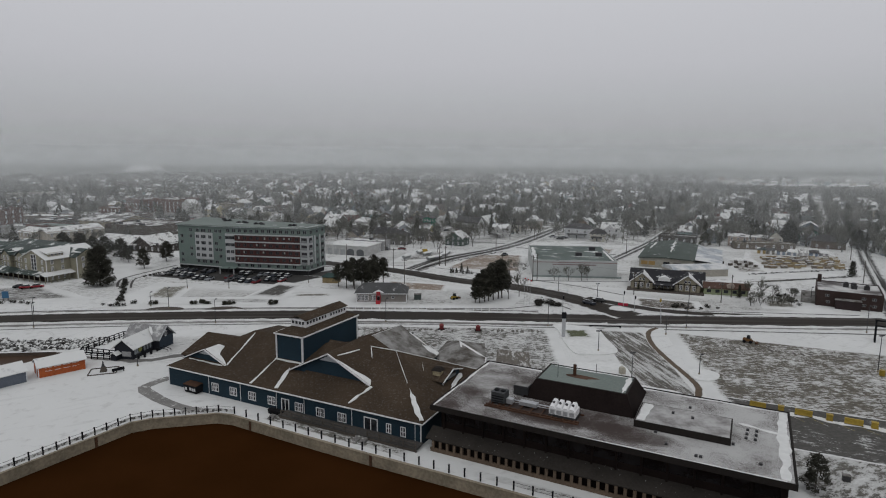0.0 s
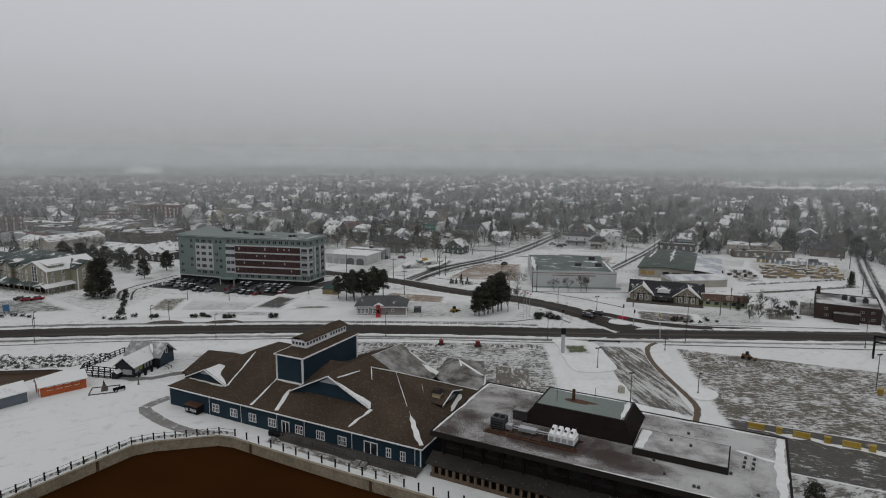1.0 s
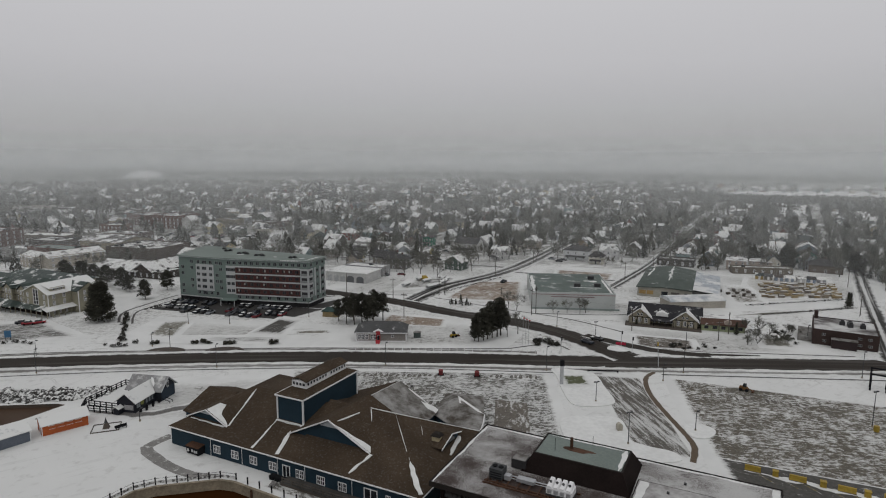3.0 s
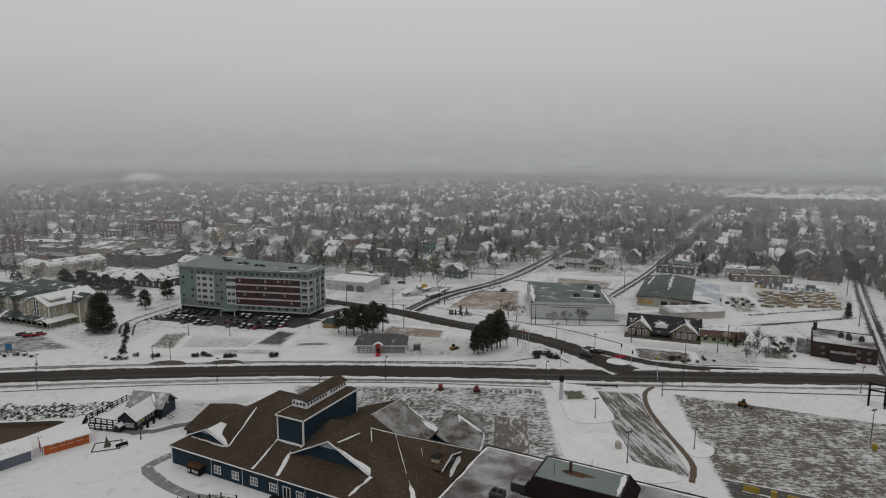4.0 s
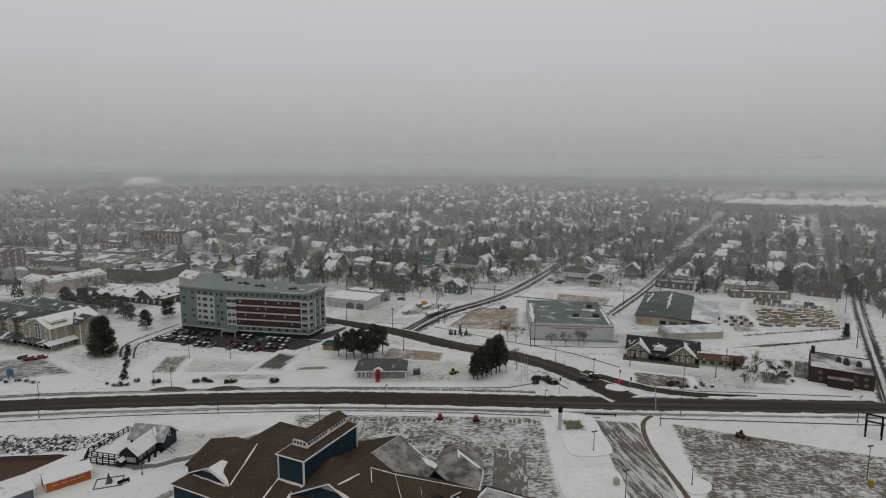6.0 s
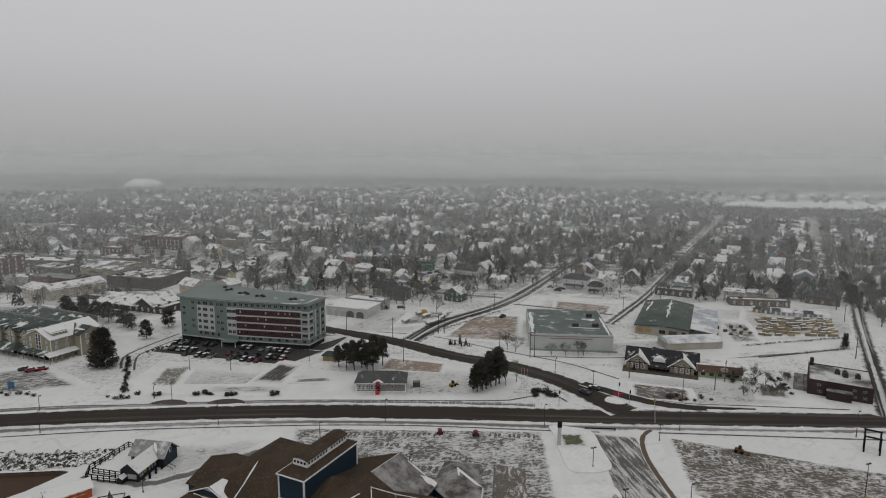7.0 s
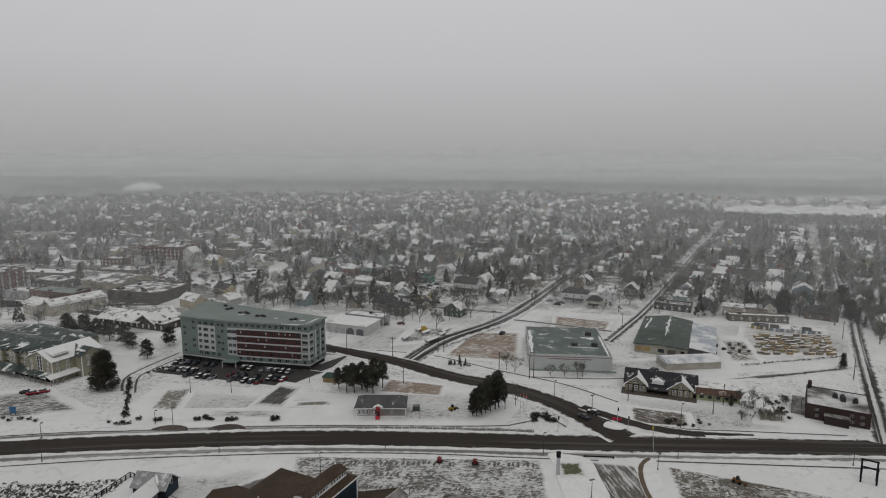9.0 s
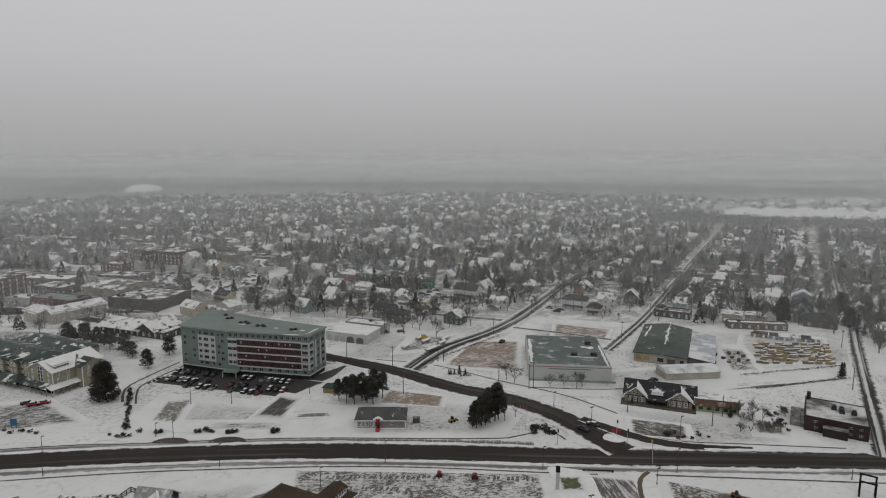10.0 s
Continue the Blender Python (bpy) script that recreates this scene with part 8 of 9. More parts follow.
# big bare crowns along the streets
for line, gap in (([(62, 378), (92.5, 436), (147, 533), (215, 652), (330, 850)], 8.5), ([(128, 360), (175, 441), (237, 553), (330, 716)], 8.5), ([(239, 343), (309, 464), (396, 607), (520, 812)], 8), ([(201, 281), (239, 343)], 9)):
    for px, py in smooth_line(line, 9.0):
        for side in (-1, 1):
            if tr.random() < 0.62:
                x, y, s = px + side * gap * 0.87 + tr.uniform(-2, 2), py - side * gap * 0.49 + tr.uniform(-3, 3), tr.uniform(0.7, 1.15)
                for _ in range(150 if y < 560 else 90):
                    d = Vector((tr.gauss(0, 1), tr.gauss(0, 1), tr.gauss(0, 1))).normalized() * tr.random() ** 0.5
                    p = Vector((x + d.x * 4.6 * s, y + d.y * 4.6 * s, 7.6 * s + d.z * 5.4 * s))
                    a = (p - Vector((x, y, 3.0 * s)) + Vector([tr.uniform(-2, 2) for _ in range(3)])).normalized() * tr.uniform(0.9, 1.9)
                    b = Vector([tr.uniform(-1, 1) for _ in range(3)]).normalized() * (0.2 if y < 560 else 0.36)
                    far_crowns.add([p - a - b, p - a + b, p + a], [(0, 1, 2)])
                far_crowns.tube((x, y, 0), (x, y, 6 * s), 0.3, 0.14, 4)
# belts of wood by the snow fields, and the wooded rise at the end of sight
for (x0, y0), (x1, y1), wide, n, hh in (((330, 880), (560, 780), 40, 900, 9), ((560, 780), (900, 700), 60, 800, 10), ((-200, 1500), (1500, 1500), 240, 1500, 13), ((-1700, 1900), (300, 1750), 300, 1500, 14),
                                       ((450, 620), (760, 600), 60, 500, 9), ((-700, 760), (-330, 640), 90, 500, 9)):
    for _ in range(n):
        f = tr.random()
        x, y = x0 + (x1 - x0) * f + tr.gauss(0, wide / 3), y0 + (y1 - y0) * f + tr.gauss(0, wide / 2)
        for _ in range(7):
            z = hh * tr.random() ** 0.8
            p = Vector((x + tr.gauss(0, 1.6), y + tr.gauss(0, 1.6), z))
            k = 1.6 + y / 900
            a, b = (Vector([tr.uniform(-1, 1) for _ in range(3)]).normalized() * tr.uniform(0.6, 1.4) * k for _ in range(2))
            far_crowns.add([p - a, p + b, p + a * 0.8], [(0, 1, 2)])
solid("far_bare_trees", far_crowns, M_FARTWIG, "bare grey-brown crowns of the far town trees", "trees", kind="stuff")
solid("far_fir_trees", far_firs, M_NEEDLE, "dark firs among the far houses", "trees", kind="stuff")

# ---- far landmarks ----
dm = Geo()
rings, segs = 6, 28
dv = [(-697 + 45 * math.cos(2 * math.pi * k / segs) * math.cos(j * math.pi / 2 / rings), 1410 + 44 * math.sin(2 * math.pi * k / segs) * math.cos(j * math.pi / 2 / rings), 2 + 23 * math.sin(j * math.pi / 2 / rings))
      for j in range(rings + 1) for k in range(segs)]
dm.add(dv, [(j * segs + k, j * segs + (k + 1) % segs, (j + 1) * segs + (k + 1) % segs, (j + 1) * segs + k) for j in range(rings) for k in range(segs)])
solid("salt_dome", dm, mat("weathered_white_dome", (0.66, 0.66, 0.66), 0.8, var=0.1), "large white domed hall on the far edge of town", "dome")
solid("dome_base", Geo().prism([(-697 + 44 * math.cos(a), 1410 + 43 * math.sin(a)) for a in np.linspace(0, 6.0, 24)], -0.5, 3.2), M_CONCRETE, "low round wall under the white dome", "wall")
ch = thing("church", -152, 800, 0, -29, "far church with a pointed steeple", "church")
part("nave", Geo().end_prism([(-6, 0), (6, 0), (6, 8), (0, 13), (-6, 8)], -14, 14), M_DARKBROWN, ch)
part("steeple", Geo().box(-17, -12, -2.5, 2.5, 0, 16).frustum((-17, -12, -2.5, 2.5), (-14.6, -14.4, -0.1, 0.1), 16.01, 30), M_DARKSTEEL, ch)
wt = thing("water_tower", 330, 1900, 0, 0, "far water tower on legs", "tower")
part("tank", Geo().tube((0, 0, 34), (0, 0, 46), 9, 9, 16), M_STEEL, wt)
for k in range(4):
    part("leg", Geo().tube((8 * math.cos(k * 1.57), 8 * math.sin(k * 1.57), 0), (6 * math.cos(k * 1.57), 6 * math.sin(k * 1.57), 34), 0.7), M_STEEL, wt)


# ---- haze stand-ins: thin translucent sheets added to pale the distance ----
def haze_sheet_material(name, density):
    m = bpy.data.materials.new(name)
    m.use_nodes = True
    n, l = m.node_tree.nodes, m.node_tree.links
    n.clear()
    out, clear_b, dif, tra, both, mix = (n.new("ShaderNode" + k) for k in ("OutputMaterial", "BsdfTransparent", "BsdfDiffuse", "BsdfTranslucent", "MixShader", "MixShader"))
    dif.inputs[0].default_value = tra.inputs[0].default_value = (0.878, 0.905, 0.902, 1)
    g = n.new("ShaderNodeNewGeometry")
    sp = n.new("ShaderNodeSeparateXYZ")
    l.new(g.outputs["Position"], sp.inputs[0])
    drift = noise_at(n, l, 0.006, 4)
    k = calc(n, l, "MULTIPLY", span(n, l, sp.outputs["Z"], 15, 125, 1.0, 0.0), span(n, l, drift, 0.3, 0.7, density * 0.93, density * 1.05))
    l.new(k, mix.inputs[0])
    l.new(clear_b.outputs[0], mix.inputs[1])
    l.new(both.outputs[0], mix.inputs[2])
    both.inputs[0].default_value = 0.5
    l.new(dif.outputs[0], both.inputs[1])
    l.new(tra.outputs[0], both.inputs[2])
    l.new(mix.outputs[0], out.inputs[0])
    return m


# curved sheets added at set distances, each laying haze over what stands behind
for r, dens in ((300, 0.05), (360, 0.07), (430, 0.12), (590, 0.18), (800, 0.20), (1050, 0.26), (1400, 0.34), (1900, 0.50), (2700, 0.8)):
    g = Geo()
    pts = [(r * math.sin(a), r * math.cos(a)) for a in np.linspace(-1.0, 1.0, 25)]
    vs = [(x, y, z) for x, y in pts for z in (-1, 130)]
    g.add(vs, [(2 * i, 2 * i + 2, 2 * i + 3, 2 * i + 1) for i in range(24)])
    solid("mist_layer", g, haze_sheet_material("mist", dens), "added translucent sheet standing in for haze over the town", "mist", kind="structure")

# ---- plaza on the inner basin ----
def cabin(name, x, y, turn, w, d, h, rise, wall, label, shutters=0):
    t = thing(name, x, y, 0, turn, label, "building")
    part("wall", Geo().end_prism([(0, -0.1), (d, -0.1), (d, h), (d / 2, h + rise), (0, h)], 0, w), wall, t)
    part("roof", Geo().gable(-0.3, w + 0.3, -0.35, d + 0.35, h - 0.1, h + rise + 0.15, 0.16), M_SNROOF2, t)
    part("corner_board", Geo().box(-0.05, 0.1, -0.05, 0.1, 0, h).box(w - 0.1, w + 0.05, -0.05, 0.1, 0, h), M_WHITE, t)
    for k in range(shutters):
        part("shutter", Geo().box(1.4 + k * 1.75, 2.5 + k * 1.75, -0.06, 0, 1.3, 1.95), wall, t)
        part("shutter_frame", Geo().box(1.3 + k * 1.75, 2.6 + k * 1.75, -0.04, 0, 1.95, 2.05).box(1.3 + k * 1.75, 2.6 + k * 1.75, -0.04, 0, 1.2, 1.3), M_WHITE, t)
    part("door", Geo().box(-0.06, 0, d * 0.3, d * 0.3 + 1.0, 0, 2.0), M_WHITE, t)
    return t


M_SNROOF2 = mat("snow_covered_tin", (0.3, 0.31, 0.32), 0.7, snow=(0.25, 0.42), snow_scale=0.4)
cabin("orange_cabin", -88.9, 125.2, 43, 9.2, 5.0, 2.5, 1.2, mat("orange_boards", (0.36, 0.085, 0.022), 0.7), "orange boarded cabin with white trim and snowy roof", 4)
cabin("grey_cabin", -97.6, 113.6, 52, 12.2, 6.0, 2.6, 1.3, mat("slate_grey_boards", (0.10, 0.115, 0.14), 0.7), "slate grey boarded cabin with a snowy roof")


def dark_pub():
    t = thing("dark_pub", -79.3, 138.5, 0, -10, "black timber pub with snow-covered roofs and a fenced terrace", "building")
    wood = mat("black_boards", (0.012, 0.014, 0.02), 0.7)
    blue = mat("blue_boards", (0.018, 0.030, 0.045), 0.7)
    glass = mat("pale_pane", (0.22, 0.24, 0.25), 0.4)
    part("wall", Geo().side_prism([(0, -0.1), (4.9, -0.1), (4.9, 2.9), (2.45, 4.75), (0, 2.9)], 0, 8.6), wood, t)
    part("roof", Geo().gable_y(-0.5, 5.4, -0.5, 10.4, 2.65, 5.0, 0.2), M_SNROOF2, t, "steep front roof under smooth snow")
    part("wall", Geo().end_prism([(7.4, -0.1), (13.2, -0.1), (13.2, 3.0), (10.3, 5.4), (7.4, 3.0)], -2.6, 6.6), wood, t)
    part("roof", Geo().gable(-3.2, 7.1, 6.9, 13.7, 2.75, 5.7, 0.2), mat("grey_metal_roof", (0.20, 0.20, 0.20), 0.6, snow=(0.50, 0.68), snow_scale=0.3, depth=0.8), t, "grey metal cross roof dusted with snow")
    part("rake_trim", Geo().tube((7.12, 6.9, 2.66), (7.12, 10.3, 5.6), 0.12, n=4).tube((7.12, 13.7, 2.66), (7.12, 10.3, 5.6), 0.12, n=4), M_STEEL, t)
    part("blue_wall", Geo().box(6.6, 6.68, 7.6, 13.0, 0.1, 2.9), blue, t, "dark blue boarded end wall")
    part("gable_window", Geo().prism([(6.6, 9.9), (6.7, 9.9), (6.7, 10.7), (6.6, 10.7)], 3.0, 4.4), M_WHITE, t)
    part("gable_pane", Geo().box(6.68, 6.73, 10.02, 10.58, 3.15, 4.25), M_GLASS, t)
    part("snow_drift", band((4.9, 7.3, 3.9), (2.6, 9.9, 5.25), 0.5, 0.05, 0.05), M_SNOW, t)
    part("sign", Geo().tube((4.88, 2.6, 1.8), (4.98, 2.6, 1.8), 0.62, n=14), mat("lime_sign", (0.22, 0.23, 0.06), 0.6), t, "round lime green wall sign")
    for b in (0.8, 1.5, 4.2, 5.3, 6.4):
        part("window", Geo().box(4.88, 4.96, b - 0.3, b + 0.3, 1.0, 2.3), glass, t)
    part("banner", Geo().box(2.0, 4.4, -0.08, 0, 0.7, 1.9), mat("pale_banner", (0.30, 0.30, 0.30), 0.7), t, "pale banner on the gable wall")
    part("porch", Geo().box(0.2, 1.7, -1.7, 0, 0, 1.5), wood, t)
    part("porch_roof", Geo().gable_y(0.0, 1.9, -1.95, 0, 1.45, 2.1, 0.12), M_SNOW, t)
    # fenced terraces on the basin side
    post = Geo().box(-0.1, 0.1, -0.1, 0.1, 0, 1.7).mesh("terrace_post", M_BLACKWOOD)
    deck = [(-0.1, 0.2), (-0.1, 7.0), (-2.8, 7.6), (-2.8, 13.2), (-9.2, 15.2), (-10.4, 2.6), (-8.3, -1.0), (-0.3, -1.0)]
    part("terrace_deck", Geo().prism(deck[::-1], -0.05, 0.3), M_SNROOF2, t, "timber terrace under snow")
    for p, q in (((-0.3, -1.4), (-8.6, -1.4)), ((-8.6, -1.4), (-10.8, 2.5)), ((-10.8, 2.5), (-9.6, 15.5)), ((-0.6, 0.9), (-9.0, 1.4)), ((-9.6, 15.5), (-3.0, 13.6))):
        n = max(3, int(math.dist(p, q) / 1.5))
        for k in range(n + 1):
            part("terrace_post", post, None, t, at=facing(p[0] + (q[0] - p[0]) * k / n, p[1] + (q[1] - p[1]) * k / n, 0))
        for z, r in ((0.45, 0.10), (1.0, 0.09), (1.62, 0.12)):
            part("terrace_rail", Geo().tube((*p, z), (*q, z), r, n=4), M_BLACKWOOD, t)
    for k in range(6):
        part("barrel", Geo().tube((5.6 + (k % 2) * 0.8, 0.9 + k * 1.2, 0), (5.6 + (k % 2) * 0.8, 0.9 + k * 1.2, 0.8), 0.3, n=8), M_BLACKWOOD, t)
    part("stair_rail", Geo().tube((7.0, 8.4, 0.9), (9.4, 8.0, 0.5), 0.07, n=4).tube((7.0, 7.2, 0.9), (9.4, 6.8, 0.5), 0.07, n=4).tube((9.4, 8.0, 0), (9.4, 8.0, 0.6), 0.07, n=4).tube((9.4, 6.8, 0), (9.4, 6.8, 0.6), 0.07, n=4), M_BLACKWOOD, t)
    return t


dark_pub()
mo = thing("buoy_monument", -77.2, 129.7, 0, 20, "small pointed monument inside a low square border", "monument")
part("body", Geo().frustum((-0.7, 0.7, -0.7, 0.7), (-0.35, 0.35, -0.35, 0.35), 0, 1.2), M_WOOD, mo)
part("spire", Geo().tube((0, 0, 1.2), (0, 0, 2.5), 0.4, 0.04), M_DARKSTEEL, mo)
part("border", Geo().box(-2.9, 2.9, -2.3, -2.15, 0, 0.2).box(-2.9, 2.9, 2.15, 2.3, 0, 0.2).box(-2.9, -2.75, -2.15, 2.15, 0, 0.2).box(2.75, 2.9, -2.15, 2.15, 0, 0.2), M_WOOD, mo)
be = thing("bench", -73.6, 129.4, 0, 45, "dark timber bench in snow", "bench")
part("seat", Geo().box(-1.3, 1.3, -0.25, 0.25, 0.4, 0.48), M_BLACKWOOD, be)
part("backrest", Geo().box(-1.3, 1.3, 0.22, 0.28, 0.48, 0.95), M_BLACKWOOD, be)
part("leg", Geo().box(-1.1, -1.0, -0.2, 0.2, 0, 0.4).box(1.0, 1.1, -0.2, 0.2, 0, 0.4), M_BLACKWOOD, be)
wb = thing("waste_container", -51.8, 118.2, 0, -27, "dark steel waste container with pale graffiti", "container")
part("body", Geo().frustum((-1.7, 1.7, -1.0, 1.0), (-1.9, 1.9, -1.2, 1.2), 0.15, 1.75), M_BLACKWOOD, wb)
part("lid", Geo().slab([(-1.9, -1.2, 1.85), (1.9, -1.2, 1.85), (1.9, 1.2, 2.1), (-1.9, 1.2, 2.1)], 0.1), M_RUST, wb)
part("marking", Geo().box(-1.5, -0.9, -1.16, -1.08, 0.6, 1.2).box(-0.2, 0.3, -1.16, -1.08, 0.7, 1.3).box(0.5, 1.0, -1.16, -1.08, 0.6, 1.2).box(1.15, 1.5, -1.16, -1.08, 0.65, 1.25), mat("pale_marking", (0.4, 0.4, 0.4), 0.8), wb)
part("wheel", Geo().tube((-1.3, -0.9, 0.12), (-1.3, 0.9, 0.12), 0.12).tube((1.3, -0.9, 0.12), (1.3, 0.9, 0.12), 0.12), M_BLACKWOOD, wb)


# ---- rock revetment ----
def rocks():
    t = thing("rock_revetment", -105, 151, 0, 0, "slope of snow-capped grey boulders along the basin", "rocks", kind="structure")
    rnd = random.Random(3)
    M_ROCK = mat("grey_boulder", (0.045, 0.043, 0.040), 0.9, var=0.4, snow=(0.46, 0.54), snow_scale=0.9)
    shapes = []
    for k in range(6):
        bm = bmesh.new()
        bmesh.ops.create_icosphere(bm, subdivisions=1, radius=1.0)
        for v in bm.verts:
            v.co *= rnd.uniform(0.7, 1.15)
            v.co.z *= 0.65
        me = bpy.data.meshes.new("boulder")
        bm.to_mesh(me)
        bm.free()
        me.materials.append(M_ROCK)
        shapes.append(me)
    for k in range(290):
        f = rnd.random()
        x, g = -22 + 40 * f, rnd.random()
        lo, hi = -8.4 + 10.5 * max(0.0, f - 0.25) ** 2.2, -0.2 + 3.0 * f
        y = lo + (hi - lo) * g
        ob = part("boulder", rnd.choice(shapes), None, t)
        s = rnd.uniform(0.55, 1.1)
        ob.matrix_local = pose(x, y, 0.05 + max(0, (y + 8) * 0.03), rnd.uniform(-20, 20), rnd.uniform(-20, 20), rnd.uniform(0, 360)) @ Matrix.Diagonal((s, s, s, 1))
    return t


rocks()
# dark sheet that paints the shade in the gaps between boulders
sheet("rock_bed", [(-150, 138), (-92, 143.5), (-84, 155), (-150, 151)], worn_ground("dark_gap_shade", (0.03, 0.029, 0.027), 0.62, 0, (1, 1, 1), 0.8, 0.2), 0.02, "dark sheet painting shade into the gaps between boulders")


# ---- cars ----
M_PAINT = palette("car_paint", [(0.02, 0.02, 0.022), (0.10, 0.10, 0.105), (0.22, 0.23, 0.24), (0.035, 0.04, 0.05), (0.30, 0.30, 0.30), (0.02, 0.022, 0.03), (0.06, 0.06, 0.06), (0.03, 0.03, 0.03), (0.02, 0.025, 0.03), (0.13, 0.02, 0.025)], rough=0.35)
CAR_BODY = Geo().end_prism([(-0.85, 0.3), (0.85, 0.3), (0.9, 0.75), (0.75, 0.95), (-0.75, 0.95), (-0.9, 0.75)], -2.2, 2.2).mesh("body", M_PAINT)
CAR_CABIN = Geo().frustum((-1.5, 1.2, -0.74, 0.74), (-1.0, 0.5, -0.6, 0.6), 0.95, 1.48).mesh("cabin", M_GLASS)
CAR_ROOF = Geo().box(-1.05, 0.55, -0.62, 0.62, 1.48, 1.56).mesh("roof", M_SNROOF2)
CAR_HOOD = Geo().box(1.25, 2.1, -0.68, 0.68, 0.95, 1.0).mesh("snow_cap", M_SNOW)
CAR_WHEEL = Geo().tube((0, -0.1, 0), (0, 0.1, 0), 0.33, n=10).mesh("wheel", M_BLACKWOOD)
cars = random.Random(21)


def car(x, y, turn, snowy=True, paint=None, big=1.0):
    t = thing("car", x, y, 0.02, turn, "parked car with snow on roof and bonnet" if snowy else "dark parked car in the snow", "car", "parked cars")
    t.scale = (big, big, big)
    body = part("body", CAR_BODY, None, t)
    if paint:
        body.data = CAR_BODY.copy()
        body.data.materials[0] = paint
    part("cabin", CAR_CABIN, None, t)
    if snowy:
        part("roof", CAR_ROOF, None, t)
        part("snow_cap", CAR_HOOD, None, t)
    for wx in (-1.35, 1.35):
        for wy in (-0.82, 0.82):
            part("wheel", CAR_WHEEL, None, t, at=facing(wx, wy, 0.33))
    return t


ca, sa = math.cos(radians(-13.8)), math.sin(radians(-13.8))
for b, lo, hi in ((-4.2, 2, 56), (-12.4, 4, 58), (-17.2, 16, 50)):
    a = lo
    while a < hi:
        if cars.random() < 0.6 and not (b > -6 and 22 < a < 33):
            car(-114.5 + a * ca - b * sa, 253.6 + a * sa + b * ca, -13.8 + 90 + cars.uniform(-3, 3) + cars.choice((0, 180)), cars.random() < 0.5)
        a += 2.9
RED = mat("red_car_paint", (0.22, 0.012, 0.02), 0.35)
for x, y, tn, sn, pt in ((-152.3, 213.8, 25, True, RED), (-149.6, 215.4, 25, True, RED),
                         (-155.5, 215.0, 25, True, None), (52.6, 198, 140, True, None), (48.5, 194.5, -50, False, None), (-9, 402, 40, False, None), (-3, 395, 60, False, None), (2, 388, -20, True, None), (-14, 398, 30, False, None),
                         (69, 352, -20, False, None), (72, 356, -20, True, None), (66, 360, -20, False, None), (88, 240, 30, False, None), (30, 292, 60, False, None), (-30, 308, -30, False, None)):
    car(x, y, tn, sn, pt)
for k in range(90):
    x, y = cars.uniform(-222, -140), cars.uniform(400, 470)
    if free(x, y, 2.2):
        car(x, y, -14 + cars.choice((0, 90)) + cars.uniform(-4, 4), cars.random() < 0.5)


# ---- posts, lamps and poles ----
def lamp(x, y, h, turn=0, heads=1, label="slender dark street lamp on the snowy verge"):
    t = thing("street_lamp", x, y, 0, turn, label, "lamp", "street lamps")
    part("pole", Geo().tube((0, 0, -0.1), (0, 0, h), 0.11, 0.07, 8), M_DARKSTEEL, t)
    part("foot", Geo().tube((0, 0, -0.1), (0, 0, 0.5), 0.22, 0.2, 8), M_CONCRETE, t)
    for k in range(heads):
        s = 1 if k == 0 else -1
        arm = part("arm", Geo().tube((0, 0, h), (0.7 * s, 0, h + 0.15), 0.05), M_DARKSTEEL, t)
        part("head", Geo().frustum((0.45 * s - 0.35, 0.45 * s + 0.35, -0.2, 0.2), (0.45 * s - 0.25, 0.45 * s + 0.25, -0.14, 0.14), h + 0.12, h + 0.36), M_DARKSTEEL, arm)
    return t


for x, y, h, k in ((69.8, 166.8, 7.2, 1), (119.2, 163.2, 7.5, 1), (-116.3, 164.2, 7.0, 1), (-66.7, 169.6, 7.0, 1), (-17.1, 171.8, 7.0, 1), (30.3, 168.4, 7.0, 1), (61.6, 160.4, 4.6, 1), (99.9, 131.7, 8.5, 2), (40.4, 122.7, 7.2, 2),
                   (39.1, 145.6, 5.2, 2), (57.8, 129.3, 4.6, 1), (-79.1, 215.8, 7.5, 1), (-94.4, 215.7, 6.5, 1), (-95, 176 + 13, 4.5, 1), (78.7, 187.5, 8.0, 1), (41.9, 214, 5.5, 1), (52.7, 200.6, 5.5, 2), (-125.8, 178.4, 5, 1), (-88, 186.5, 6.5, 1), (-71.2, 133.2, 3.0, 1),
                   (-34, 158, 6.0, 1), (-8, 140, 6.0, 1), (125, 199, 5.0, 1), (-52, 226, 6.0, 1)):
    lamp(x, y, h, 20, k)


def utility_pole(x, y, h, turn):
    t = thing("utility_pole", x, y, 0, turn, "weathered wooden utility pole with a crossarm", "pole", "utility poles")
    part("pole", Geo().tube((0, 0, -0.2), (0, 0, h), 0.17, 0.11, 8), M_WOOD, t)
    part("crossarm", Geo().box(-1.2, 1.2, -0.07, 0.07, h - 0.9, h - 0.72), M_WOOD, t)
    for k in (-1.0, -0.4, 0.4, 1.0):
        part("insulator", Geo().tube((k, 0, h - 0.72), (k, 0, h - 0.5), 0.05), M_STEEL, t)
    return t


POLES = [(-15.1, 225.5, 10.0), (22.9, 231.5, 11.0), (35, 231, 10.5), (37, 233, 11.0), (-1.8, 263.6, 9.0), (0.8, 263.8, 9.0), (92, 298.5, 9.5), (67.9, 209.1, 8.5), (27, 306, 9), (53, 348, 9), (84, 405, 9), (112, 455, 9), (120, 338, 9),
         (150, 388, 9), (180, 443, 9), (165, 231, 9), (196, 285, 9), (231, 345, 9), (262, 396, 9), (-44, 268, 9), (-75, 279, 9), (-22, 258, 9), (-30, 305, 9), (-215, 316, 9), (-190, 306, 9), (-240, 324, 9), (101, 205.6, 8.0), (94, 198, 7.0)]
